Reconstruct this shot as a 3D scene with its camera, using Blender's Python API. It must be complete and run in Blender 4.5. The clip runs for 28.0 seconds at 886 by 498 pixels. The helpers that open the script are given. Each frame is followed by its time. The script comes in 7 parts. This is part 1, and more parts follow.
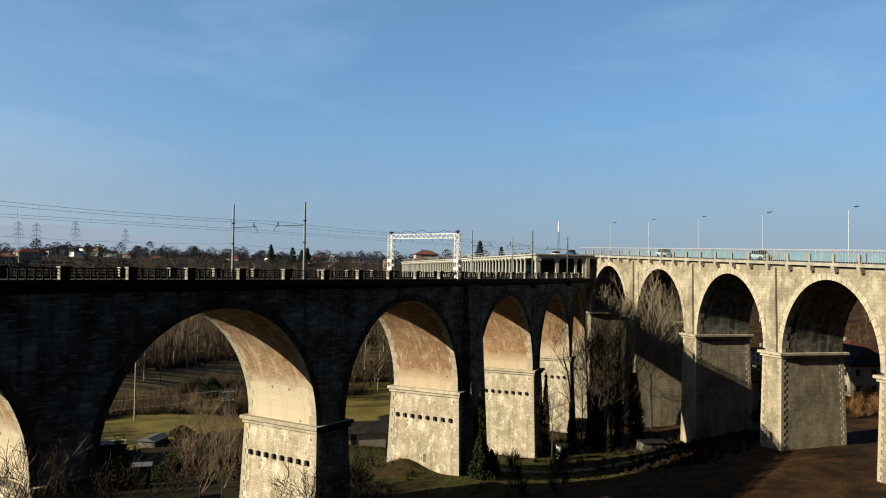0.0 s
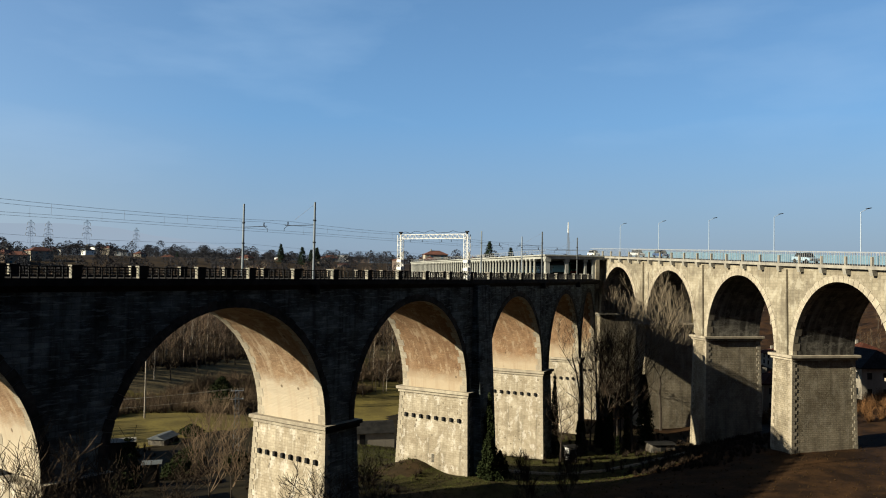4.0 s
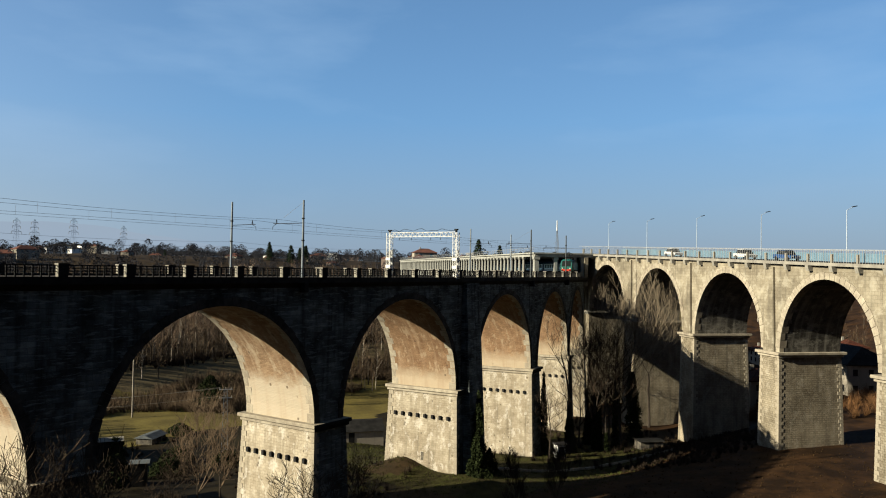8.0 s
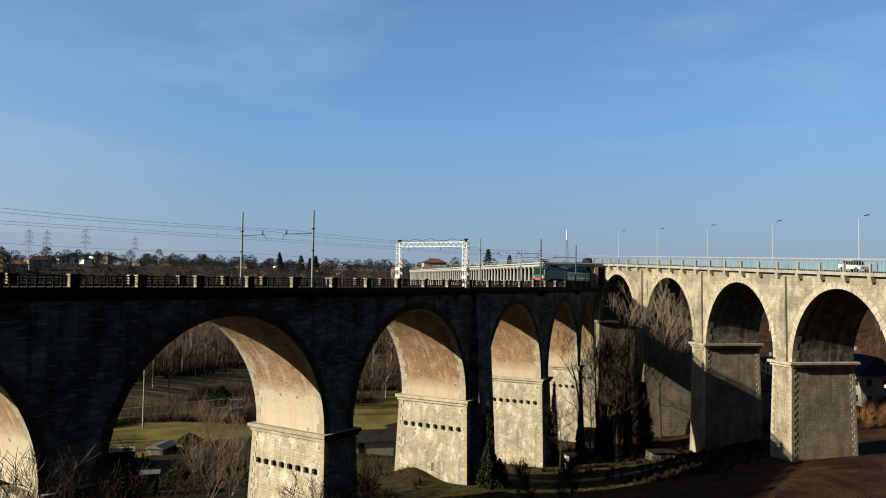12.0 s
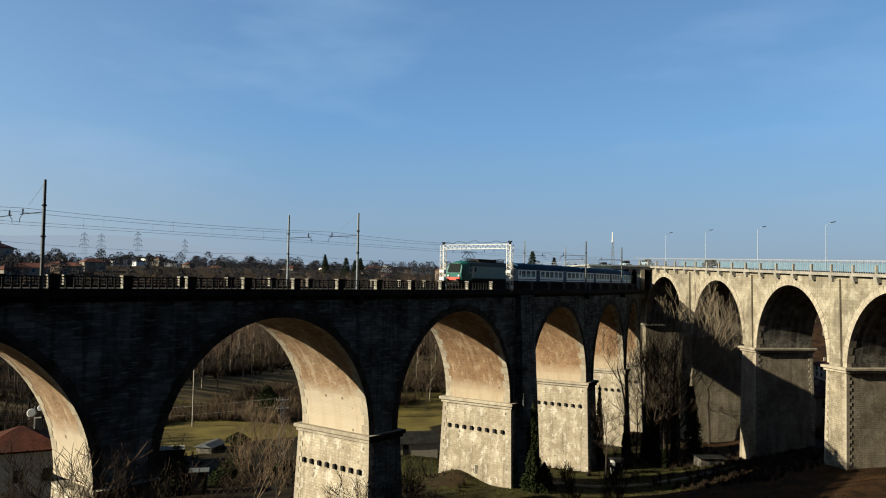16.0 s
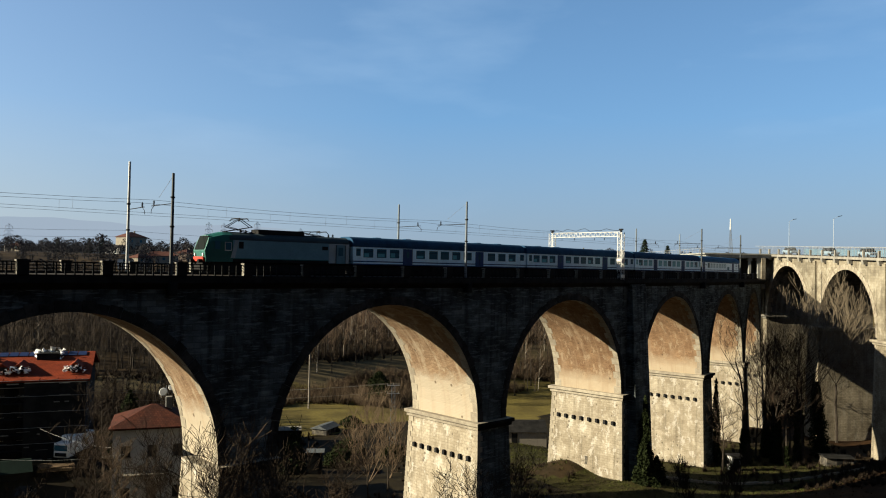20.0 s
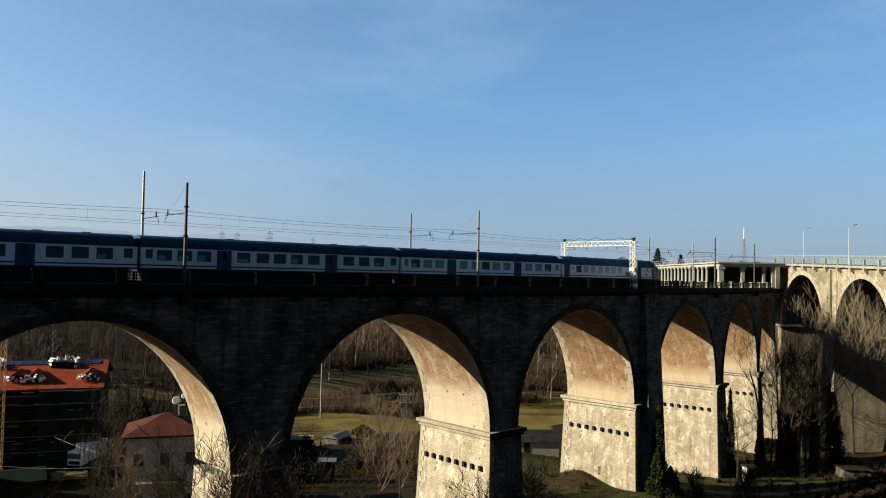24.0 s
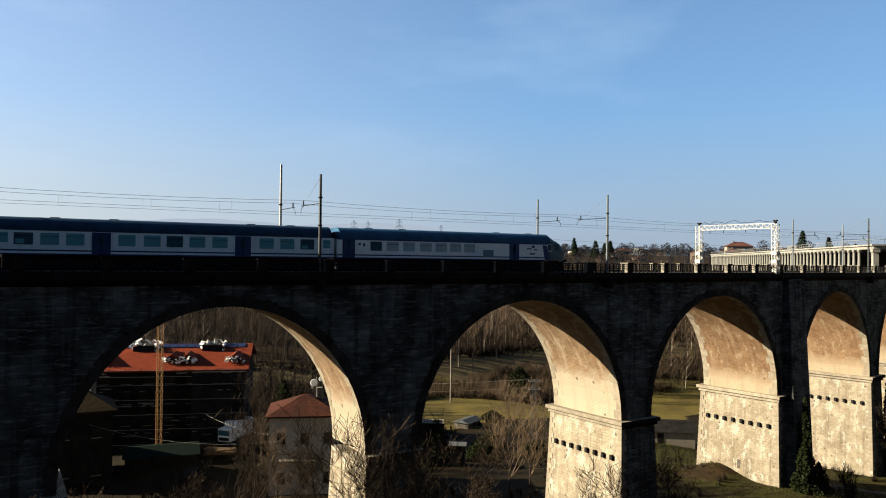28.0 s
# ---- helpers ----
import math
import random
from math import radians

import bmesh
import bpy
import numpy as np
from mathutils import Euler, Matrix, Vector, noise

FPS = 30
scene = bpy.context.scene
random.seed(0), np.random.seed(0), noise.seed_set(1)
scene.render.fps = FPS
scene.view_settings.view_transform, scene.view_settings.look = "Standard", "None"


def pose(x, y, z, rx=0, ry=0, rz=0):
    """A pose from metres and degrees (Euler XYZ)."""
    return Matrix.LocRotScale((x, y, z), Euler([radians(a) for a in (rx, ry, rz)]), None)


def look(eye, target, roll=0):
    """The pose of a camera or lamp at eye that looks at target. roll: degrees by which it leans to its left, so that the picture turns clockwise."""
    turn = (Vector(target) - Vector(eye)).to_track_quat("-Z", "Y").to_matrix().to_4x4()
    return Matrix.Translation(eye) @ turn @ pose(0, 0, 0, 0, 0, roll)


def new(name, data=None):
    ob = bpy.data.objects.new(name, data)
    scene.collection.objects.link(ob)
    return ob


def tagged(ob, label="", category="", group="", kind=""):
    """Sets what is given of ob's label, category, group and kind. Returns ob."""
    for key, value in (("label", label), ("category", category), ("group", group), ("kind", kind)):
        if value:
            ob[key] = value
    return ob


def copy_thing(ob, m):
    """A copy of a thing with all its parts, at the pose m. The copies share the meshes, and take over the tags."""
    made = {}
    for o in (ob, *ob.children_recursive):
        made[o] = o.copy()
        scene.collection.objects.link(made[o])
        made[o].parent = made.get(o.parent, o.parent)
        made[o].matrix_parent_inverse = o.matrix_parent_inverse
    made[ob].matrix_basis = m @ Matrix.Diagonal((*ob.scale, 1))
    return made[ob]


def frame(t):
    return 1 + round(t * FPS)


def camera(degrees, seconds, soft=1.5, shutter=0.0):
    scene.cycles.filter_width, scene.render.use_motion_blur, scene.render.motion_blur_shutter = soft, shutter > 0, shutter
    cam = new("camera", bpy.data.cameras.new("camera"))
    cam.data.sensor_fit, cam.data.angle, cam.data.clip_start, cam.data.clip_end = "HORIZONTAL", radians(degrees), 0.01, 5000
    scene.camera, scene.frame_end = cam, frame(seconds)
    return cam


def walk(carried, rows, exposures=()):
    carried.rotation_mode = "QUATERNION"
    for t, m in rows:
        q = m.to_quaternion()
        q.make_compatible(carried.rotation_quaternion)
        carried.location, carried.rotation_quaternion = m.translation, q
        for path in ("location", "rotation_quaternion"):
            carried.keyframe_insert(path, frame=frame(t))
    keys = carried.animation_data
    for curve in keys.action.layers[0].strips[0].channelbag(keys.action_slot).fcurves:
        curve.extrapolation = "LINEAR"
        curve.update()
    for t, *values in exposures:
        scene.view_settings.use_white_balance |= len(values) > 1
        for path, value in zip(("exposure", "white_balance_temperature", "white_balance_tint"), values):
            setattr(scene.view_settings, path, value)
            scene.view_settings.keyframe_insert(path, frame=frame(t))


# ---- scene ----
cam = camera(60.3, 28.0, soft=1.05)
EYE = 32.0
# seconds, yaw, pitch, roll: the camera turns on one spot, on a terrace high over the valley
ROWS = [
    (0.0, -52.90, 1.69, -0.69),
    (0.5, -52.91, 1.98, -0.76),
    (1.0, -53.02, 2.15, -0.83),
    (1.5, -52.97, 2.27, -1.01),
    (2.0, -52.97, 1.96, -0.92),
    (2.5, -53.01, 2.07, -0.90),
    (3.0, -52.74, 2.06, -1.00),
    (3.5, -52.11, 1.71, -0.98),
    (5.5, -52.85, 1.93, -0.89),
    (6.0, -52.90, 2.24, -0.83),
    (6.5, -53.08, 2.36, -0.89),
    (7.0, -53.30, 2.21, -1.05),
    (7.5, -53.12, 1.85, -0.94),
    (8.0, -53.02, 1.57, -0.90),
    (8.5, -52.97, 1.61, -0.80),
    (9.0, -52.94, 1.78, -0.77),
    (9.5, -52.97, 1.76, -0.69),
    (10.0, -52.96, 1.71, -0.73),
    (10.5, -52.83, 1.84, -0.65),
    (11.0, -52.63, 2.05, -0.71),
    (11.5, -52.47, 2.20, -0.75),
    (13.5, -51.70, 2.29, -0.90),
    (14.0, -51.45, 2.06, -0.90),
    (14.5, -50.85, 2.00, -0.84),
    (15.0, -50.21, 1.99, -0.90),
    (15.5, -49.70, 2.18, -0.97),
    (16.0, -48.99, 2.42, -0.91),
    (16.5, -48.51, 2.55, -1.03),
    (17.0, -48.23, 2.75, -1.13),
    (17.5, -47.90, 2.78, -1.31),
    (18.0, -47.49, 2.66, -1.27),
    (18.5, -45.79, 2.35, -1.07),
    (19.0, -44.37, 2.00, -0.95),
    (19.5, -42.48, 1.45, -0.80),
    (20.0, -40.87, 1.41, -1.06),
    (20.5, -39.01, 1.63, -1.16),
    (22.5, -39.22, 1.92, -1.06),
    (23.0, -39.27, 2.01, -0.99),
    (23.5, -39.68, 2.13, -1.09),
    (24.0, -39.97, 2.07, -1.08),
    (24.5, -39.98, 1.60, -0.87),
    (25.0, -39.81, 1.39, -0.71),
    (25.5, -39.14, 1.25, -0.80),
    (26.0, -36.95, 1.08, -0.97),
    (26.5, -33.98, 0.77, -0.82),
    (27.0, -31.62, 0.67, -0.74),
    (27.5, -30.65, 0.79, -0.61),
    (28.0, -30.43, 0.92, -0.62),
]
walk(cam, [(t, pose(0, 0, EYE, 90 + pitch, roll, yaw)) for t, yaw, pitch, roll in ROWS],
     exposures=[(0.0, 1.53, 6550, 6), (3.0, 1.51, 6330, 6), (11.0, 1.48, 6330, 6), (18.0, 1.46, 6330, 6), (20.0, 1.59, 6480, 6), (23.0, 1.62, 6500, 6), (25.5, 1.67, 6560, 7.5), (28.0, 1.79, 6750, 10)])

# ---- light ----
SUN = Vector((-0.789, 0.493, 0.3665)).normalized()
world = bpy.data.worlds.new("sky")
scene.world = world
world.use_nodes = True
wn, wl = world.node_tree.nodes, world.node_tree.links
sky = wn.new("ShaderNodeTexSky")
sky.sky_type = "NISHITA"
sky.sun_disc = False
sky.sun_elevation = math.asin(SUN.z)
sky.sun_rotation = math.atan2(SUN.x, SUN.y)
sky.altitude = 300
sky.air_density, sky.dust_density, sky.ozone_density = 1.0, 0.7, 4.2
wn["Background"].inputs[1].default_value = 0.0512
coord = wn.new("ShaderNodeTexCoord")
squash = wn.new("ShaderNodeMapping")
squash.inputs["Scale"].default_value = (1.6, 1.6, 6.0)
wisps = wn.new("ShaderNodeTexNoise")
wisps.inputs["Scale"].default_value, wisps.inputs["Detail"].default_value = 2.2, 7.0
thin = wn.new("ShaderNodeValToRGB")
thin.color_ramp.elements[0].position, thin.color_ramp.elements[1].position = 0.52, 0.85
thin.color_ramp.elements[1].color = (0.3, 0.3, 0.3, 1)
veil = wn.new("ShaderNodeMix")
veil.data_type = "RGBA"
veil.inputs[7].default_value = (4.6, 5.7, 7.0, 1)
wl.new(coord.outputs["Generated"], squash.inputs[0])
wl.new(squash.outputs[0], wisps.inputs[0])
wl.new(wisps.outputs[0], thin.inputs[0])
wl.new(thin.outputs[0], veil.inputs[0])
wl.new(sky.outputs[0], veil.inputs[6])
split = wn.new("ShaderNodeSeparateXYZ")
wl.new(coord.outputs["Generated"], split.inputs[0])
low = wn.new("ShaderNodeValToRGB")
low.color_ramp.elements[0].position, low.color_ramp.elements[1].position = 0.0, 0.42
low.color_ramp.elements[0].color, low.color_ramp.elements[1].color = (0.62, 0.62, 0.62, 1), (0.2, 0.2, 0.2, 1)
haze = wn.new("ShaderNodeMix")
haze.data_type = "RGBA"
tint = wn.new("ShaderNodeMix")
tint.data_type = "RGBA"
tint.inputs[6].default_value, tint.inputs[7].default_value = (1.1, 2.55, 4.75, 1), (2.8, 3.35, 4.3, 1)
warm = wn.new("ShaderNodeMapRange")
warm.inputs["From Min"].default_value, warm.inputs["From Max"].default_value = -0.1, 0.6
wl.new(tint.outputs[2], haze.inputs[7])
wl.new(warm.outputs[0], tint.inputs[0])
wl.new(split.outputs["Z"], low.inputs[0])
wl.new(low.outputs[0], haze.inputs[0])
wl.new(veil.outputs[2], haze.inputs[6])
# a greyer layer of haze just over the horizon
dusk = wn.new("ShaderNodeMix")
dusk.data_type = "RGBA"
dusk.inputs[6].default_value, dusk.inputs[7].default_value = (2.1, 2.42, 3.0, 1), (3.4, 3.6, 3.8, 1)
wl.new(warm.outputs[0], dusk.inputs[0])
murk_at = wn.new("ShaderNodeMapRange")
murk_at.inputs["From Min"].default_value, murk_at.inputs["From Max"].default_value = 0.0, 0.19
murk_at.inputs["To Min"].default_value, murk_at.inputs["To Max"].default_value = 0.75, 0.0
wl.new(split.outputs["Z"], murk_at.inputs["Value"])
murk = wn.new("ShaderNodeMix")
murk.data_type = "RGBA"
wl.new(murk_at.outputs[0], murk.inputs[0])
wl.new(haze.outputs[2], murk.inputs[6])
wl.new(dusk.outputs[2], murk.inputs[7])
# the sky brightens towards the sun
side = wn.new("ShaderNodeVectorMath")
side.operation = "DOT_PRODUCT"
side.inputs[1].default_value = (SUN.x, SUN.y, 0.0)
wl.new(coord.outputs["Generated"], side.inputs[0])
glow = wn.new("ShaderNodeMapRange")
glow.inputs["From Min"].default_value, glow.inputs["From Max"].default_value = -0.8, 0.6
glow.inputs["To Min"].default_value, glow.inputs["To Max"].default_value = 0.95, 1.08
wl.new(side.outputs["Value"], glow.inputs["Value"])
wl.new(side.outputs["Value"], warm.inputs["Value"])
deep = wn.new("ShaderNodeMapRange")  # and deepens towards the zenith
deep.inputs["From Min"].default_value, deep.inputs["From Max"].default_value = 0.36, 0.85
deep.inputs["To Min"].default_value, deep.inputs["To Max"].default_value = 1.0, 0.32
wl.new(split.outputs["Z"], deep.inputs["Value"])
both = wn.new("ShaderNodeMath")
both.operation = "MULTIPLY"
wl.new(glow.outputs[0], both.inputs[0])
wl.new(deep.outputs[0], both.inputs[1])
bright = wn.new("ShaderNodeVectorMath")
bright.operation = "SCALE"
wl.new(murk.outputs[2], bright.inputs[0])
wl.new(both.outputs[0], bright.inputs[3])
wl.new(bright.outputs[0], wn["Background"].inputs[0])
sun = new("sun", bpy.data.lights.new("sun", "SUN"))
sun.data.energy, sun.data.angle, sun.data.color = 5.0, radians(0.5), (1.0, 0.87, 0.66)
sun.matrix_world = look(SUN * 300, (0, 0, 0))


# ---- materials ----
def mat(name, colour, colour2=None, scale=0.6, rough=0.85, bump=0.3, fine=12.0, metal=0.0, courses=None, streaks=0.0, stain=None, low=0.4, high=0.68, patch=None, foot=None, joint=0.4, even=0.6, specks=None):
    """A surface with stains in two sizes. courses: (width, height, joint) of masonry; streaks: how much rain marks it; stain: their colour."""
    m = bpy.data.materials.new(name)
    m.use_nodes = True
    n, k = m.node_tree.nodes, m.node_tree.links
    b = n["Principled BSDF"]
    b.inputs["Roughness"].default_value, b.inputs["Metallic"].default_value = rough, metal
    b.inputs["Specular IOR Level"].default_value = 0.06 if rough > 0.75 else 0.35
    c2 = colour2 or tuple(v * 0.7 for v in colour)
    tc = n.new("ShaderNodeTexCoord")
    big = n.new("ShaderNodeTexNoise")
    big.inputs["Scale"].default_value, big.inputs["Detail"].default_value, big.inputs["Roughness"].default_value = scale, 6.0, 0.65
    k.new(tc.outputs["Object"], big.inputs[0])
    ramp = n.new("ShaderNodeValToRGB")
    ramp.color_ramp.elements[0].position, ramp.color_ramp.elements[1].position = low, high
    ramp.color_ramp.elements[0].color, ramp.color_ramp.elements[1].color = (*c2, 1), (*colour, 1)
    k.new(big.outputs[0], ramp.inputs[0])
    small = n.new("ShaderNodeTexNoise")
    small.inputs["Scale"].default_value, small.inputs["Detail"].default_value = fine, 4.0
    k.new(tc.outputs["Object"], small.inputs[0])
    info = n.new("ShaderNodeObjectInfo")
    sum_ = n.new("ShaderNodeMath")
    sum_.operation = "MULTIPLY_ADD"
    sum_.inputs[1].default_value = 0.22
    k.new(info.outputs["Random"], sum_.inputs[0])
    gain = n.new("ShaderNodeMath")
    gain.operation = "MULTIPLY_ADD"
    gain.inputs[1].default_value, gain.inputs[2].default_value = 0.7, 0.55
    k.new(small.outputs[0], gain.inputs[0])
    k.new(gain.outputs[0], sum_.inputs[2])
    mul = n.new("ShaderNodeVectorMath")
    mul.operation = "SCALE"
    k.new(ramp.outputs[0], mul.inputs[0])
    k.new(sum_.outputs[0], mul.inputs[3])
    out, height = mul.outputs[0], small.outputs[0]
    if courses:
        br = n.new("ShaderNodeTexBrick")
        br.inputs["Scale"].default_value = 1.0
        br.inputs["Brick Width"].default_value, br.inputs["Row Height"].default_value, br.inputs["Mortar Size"].default_value = courses
        br.inputs["Mortar Smooth"].default_value = 0.4
        br.inputs["Color1"].default_value, br.inputs["Color2"].default_value, br.inputs["Mortar"].default_value = (1.1, 1.1, 1.1, 1), (even, even * 0.97, even * 0.94, 1), (joint, joint * 0.97, joint * 0.93, 1)
        k.new(tc.outputs["UV"], br.inputs["Vector"])
        mm = n.new("ShaderNodeMix")
        mm.data_type, mm.blend_type = "RGBA", "MULTIPLY"
        mm.inputs[0].default_value = 0.8
        k.new(out, mm.inputs[6])
        k.new(br.outputs["Color"], mm.inputs[7])
        out = mm.outputs[2]
        add = n.new("ShaderNodeMath")
        add.operation = "SUBTRACT"
        k.new(small.outputs[0], add.inputs[0])
        k.new(br.outputs["Fac"], add.inputs[1])
        height = add.outputs[0]
    if foot:  # (colour, height, softness, unevenness): another coat below that height
        sp = n.new("ShaderNodeSeparateXYZ")
        k.new(tc.outputs["Object"], sp.inputs[0])
        wob = n.new("ShaderNodeMath")
        wob.operation = "MULTIPLY_ADD"
        wave = foot[3] if len(foot) > 3 else 8.0
        wob.inputs[1].default_value = wave
        k.new(big.outputs[0], wob.inputs[0])
        k.new(sp.outputs["Z"], wob.inputs[2])
        mr = n.new("ShaderNodeMapRange")
        mr.inputs["From Min"].default_value, mr.inputs["From Max"].default_value = foot[1] + wave / 2 - foot[2], foot[1] + wave / 2 + foot[2]
        mr.inputs["To Min"].default_value, mr.inputs["To Max"].default_value = 0.85, 0.0
        k.new(wob.outputs[0], mr.inputs["Value"])
        fm = n.new("ShaderNodeMix")
        fm.data_type = "RGBA"
        fm.inputs[7].default_value = (*foot[0], 1)
        k.new(mr.outputs[0], fm.inputs[0])
        k.new(out, fm.inputs[6])
        out = fm.outputs[2]
    if streaks:
        mp = n.new("ShaderNodeMapping")
        mp.inputs["Scale"].default_value = (0.9, 0.06, 1.0)
        k.new(tc.outputs["UV"], mp.inputs[0])
        st = n.new("ShaderNodeTexNoise")
        st.inputs["Scale"].default_value, st.inputs["Detail"].default_value = 1.6, 5.0
        k.new(mp.outputs[0], st.inputs[0])
        sr = n.new("ShaderNodeValToRGB")
        sr.color_ramp.elements[0].position, sr.color_ramp.elements[1].position = 0.5, 0.72
        sr.color_ramp.elements[0].color, sr.color_ramp.elements[1].color = (0, 0, 0, 1), (streaks, streaks, streaks, 1)
        k.new(st.outputs[0], sr.inputs[0])
        sm = n.new("ShaderNodeMix")
        sm.data_type = "RGBA"
        sm.inputs[7].default_value = (*(stain or (0.06, 0.055, 0.05)), 1)
        k.new(sr.outputs[0], sm.inputs[0])
        k.new(out, sm.inputs[6])
        out = sm.outputs[2]
    if patch:  # (colour, size, amount): flaked or limewashed patches
        pn = n.new("ShaderNodeTexNoise")
        pn.inputs["Scale"].default_value, pn.inputs["Detail"].default_value, pn.inputs["Roughness"].default_value = patch[1], 9.0, 0.72
        pn.inputs["Distortion"].default_value = 0.6
        if len(patch) > 3:  # drawn out along the courses
            pm_ = n.new("ShaderNodeMapping")
            pm_.inputs["Scale"].default_value = patch[3]
            k.new(tc.outputs["UV"], pm_.inputs[0])
            k.new(pm_.outputs[0], pn.inputs[0])
            pn.inputs["Distortion"].default_value = 0.0
        else:
            k.new(tc.outputs["Object"], pn.inputs[0])
        pr_ = n.new("ShaderNodeValToRGB")
        pr_.color_ramp.elements[0].position, pr_.color_ramp.elements[1].position = 0.53, 0.6
        pr_.color_ramp.elements[0].color, pr_.color_ramp.elements[1].color = (0, 0, 0, 1), (patch[2], patch[2], patch[2], 1)
        k.new(pn.outputs[0], pr_.inputs[0])
        pm = n.new("ShaderNodeMix")
        pm.data_type = "RGBA"
        pm.inputs[7].default_value = (*patch[0], 1)
        k.new(pr_.outputs[0], pm.inputs[0])
        k.new(out, pm.inputs[6])
        out = pm.outputs[2]
    if specks:  # (number in a metre, radius, colour): small holes and blots
        vo = n.new("ShaderNodeTexVoronoi")
        vo.inputs["Scale"].default_value, vo.inputs["Randomness"].default_value = specks[0], 1.0
        k.new(tc.outputs["UV"], vo.inputs["Vector"])
        vr = n.new("ShaderNodeMapRange")
        vr.inputs["From Min"].default_value, vr.inputs["From Max"].default_value = specks[1] * 0.6, specks[1]
        vr.inputs["To Min"].default_value, vr.inputs["To Max"].default_value = 0.8, 0.0
        k.new(vo.outputs["Distance"], vr.inputs["Value"])
        vm = n.new("ShaderNodeMix")
        vm.data_type = "RGBA"
        vm.inputs[7].default_value = (*specks[2], 1)
        k.new(vr.outputs[0], vm.inputs[0])
        k.new(out, vm.inputs[6])
        out = vm.outputs[2]
    k.new(out, b.inputs["Base Color"])
    if bump:
        bp = n.new("ShaderNodeBump")
        bp.inputs["Strength"].default_value, bp.inputs["Distance"].default_value = bump, 0.05
        k.new(height, bp.inputs["Height"])
        k.new(bp.outputs[0], b.inputs["Normal"])
    return m


def glassy(name, colour, rough=0.08, gloss=0.5):
    m = bpy.data.materials.new(name)
    m.use_nodes = True
    b = m.node_tree.nodes["Principled BSDF"]
    b.inputs["Base Color"].default_value, b.inputs["Roughness"].default_value = (*colour, 1), rough
    b.inputs["Specular IOR Level"].default_value = gloss
    return m


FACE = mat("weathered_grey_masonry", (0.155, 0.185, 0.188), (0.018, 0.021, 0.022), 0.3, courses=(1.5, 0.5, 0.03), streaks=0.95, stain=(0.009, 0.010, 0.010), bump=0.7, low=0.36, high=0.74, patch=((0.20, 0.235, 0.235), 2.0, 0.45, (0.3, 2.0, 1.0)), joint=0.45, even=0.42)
PIER = mat("pale_limestone_masonry", (0.305, 0.274, 0.212), (0.19, 0.163, 0.12), 0.45, courses=(0.75, 0.32, 0.02), streaks=0.75, stain=(0.11, 0.094, 0.068), bump=0.7, patch=((0.41, 0.385, 0.335), 0.8, 0.6, (1.0, 0.6, 1.0)), joint=0.82, even=0.86, specks=(0.9, 0.17, (0.085, 0.07, 0.05)))
SOFFIT = mat("ochre_plastered_vault", (0.225, 0.148, 0.088), (0.15, 0.092, 0.053), 0.6, courses=(0.5, 0.16, 0.02), streaks=0.6, stain=(0.215, 0.16, 0.108), bump=0.5, patch=((0.28, 0.225, 0.155), 0.9, 0.5, (1.2, 0.6, 1.0)), foot=((0.295, 0.25, 0.18), 17.1, 0.9, 2.6), joint=0.65, even=0.78, specks=(0.6, 0.13, (0.07, 0.05, 0.034)))
LIMEVAULT = mat("limewashed_ochre_vault", (0.235, 0.165, 0.105), (0.165, 0.108, 0.066), 0.5, courses=(0.5, 0.16, 0.02), streaks=0.65, stain=(0.25, 0.2, 0.14), bump=0.5, patch=((0.3, 0.25, 0.18), 0.7, 0.55, (1.2, 0.6, 1.0)), foot=((0.312, 0.277, 0.213), 19.6, 0.9, 5.0), joint=0.65, even=0.78, specks=(0.7, 0.15, (0.07, 0.05, 0.034)))
QUOIN = mat("pale_quoin_stone", (0.2736, 0.247, 0.19), (0.1748, 0.152, 0.1178), 0.9, bump=0.5)
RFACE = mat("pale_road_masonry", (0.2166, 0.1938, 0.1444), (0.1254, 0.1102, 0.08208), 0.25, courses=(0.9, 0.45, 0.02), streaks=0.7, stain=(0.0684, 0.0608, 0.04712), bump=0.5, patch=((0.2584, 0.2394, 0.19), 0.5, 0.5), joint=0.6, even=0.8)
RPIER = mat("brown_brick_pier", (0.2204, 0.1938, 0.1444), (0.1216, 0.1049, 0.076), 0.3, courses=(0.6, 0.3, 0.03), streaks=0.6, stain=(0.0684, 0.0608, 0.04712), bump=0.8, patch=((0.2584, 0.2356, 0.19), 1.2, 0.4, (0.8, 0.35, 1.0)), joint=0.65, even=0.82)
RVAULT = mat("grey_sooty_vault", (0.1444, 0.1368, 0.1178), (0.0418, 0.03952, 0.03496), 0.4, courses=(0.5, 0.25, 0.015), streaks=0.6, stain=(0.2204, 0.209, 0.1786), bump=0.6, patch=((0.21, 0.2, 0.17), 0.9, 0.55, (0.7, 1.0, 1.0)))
CONC = mat("cream_concrete", (0.2052, 0.1938, 0.1634), (0.1292, 0.1216, 0.1064), 0.5, streaks=0.35)
GREYC = mat("grey_gallery_concrete", (0.245, 0.248, 0.225), (0.16, 0.162, 0.148), 0.5, streaks=0.45)
POSTC = mat("stained_concrete_post", (0.13, 0.115, 0.09), (0.035, 0.033, 0.03), 1.5)
# near-black tone, also used to paint shade on some fronts and inside the gallery
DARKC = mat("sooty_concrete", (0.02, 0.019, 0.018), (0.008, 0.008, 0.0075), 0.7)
IRON = mat("dark_iron", (0.015, 0.015, 0.015), (0.009, 0.009, 0.009), 3.0, rough=0.8, bump=0.1)
STEEL = mat("galvanised_steel", (0.304, 0.3116, 0.3116), (0.228, 0.2356, 0.2356), 2.0, rough=0.5, metal=0.3, bump=0.1)
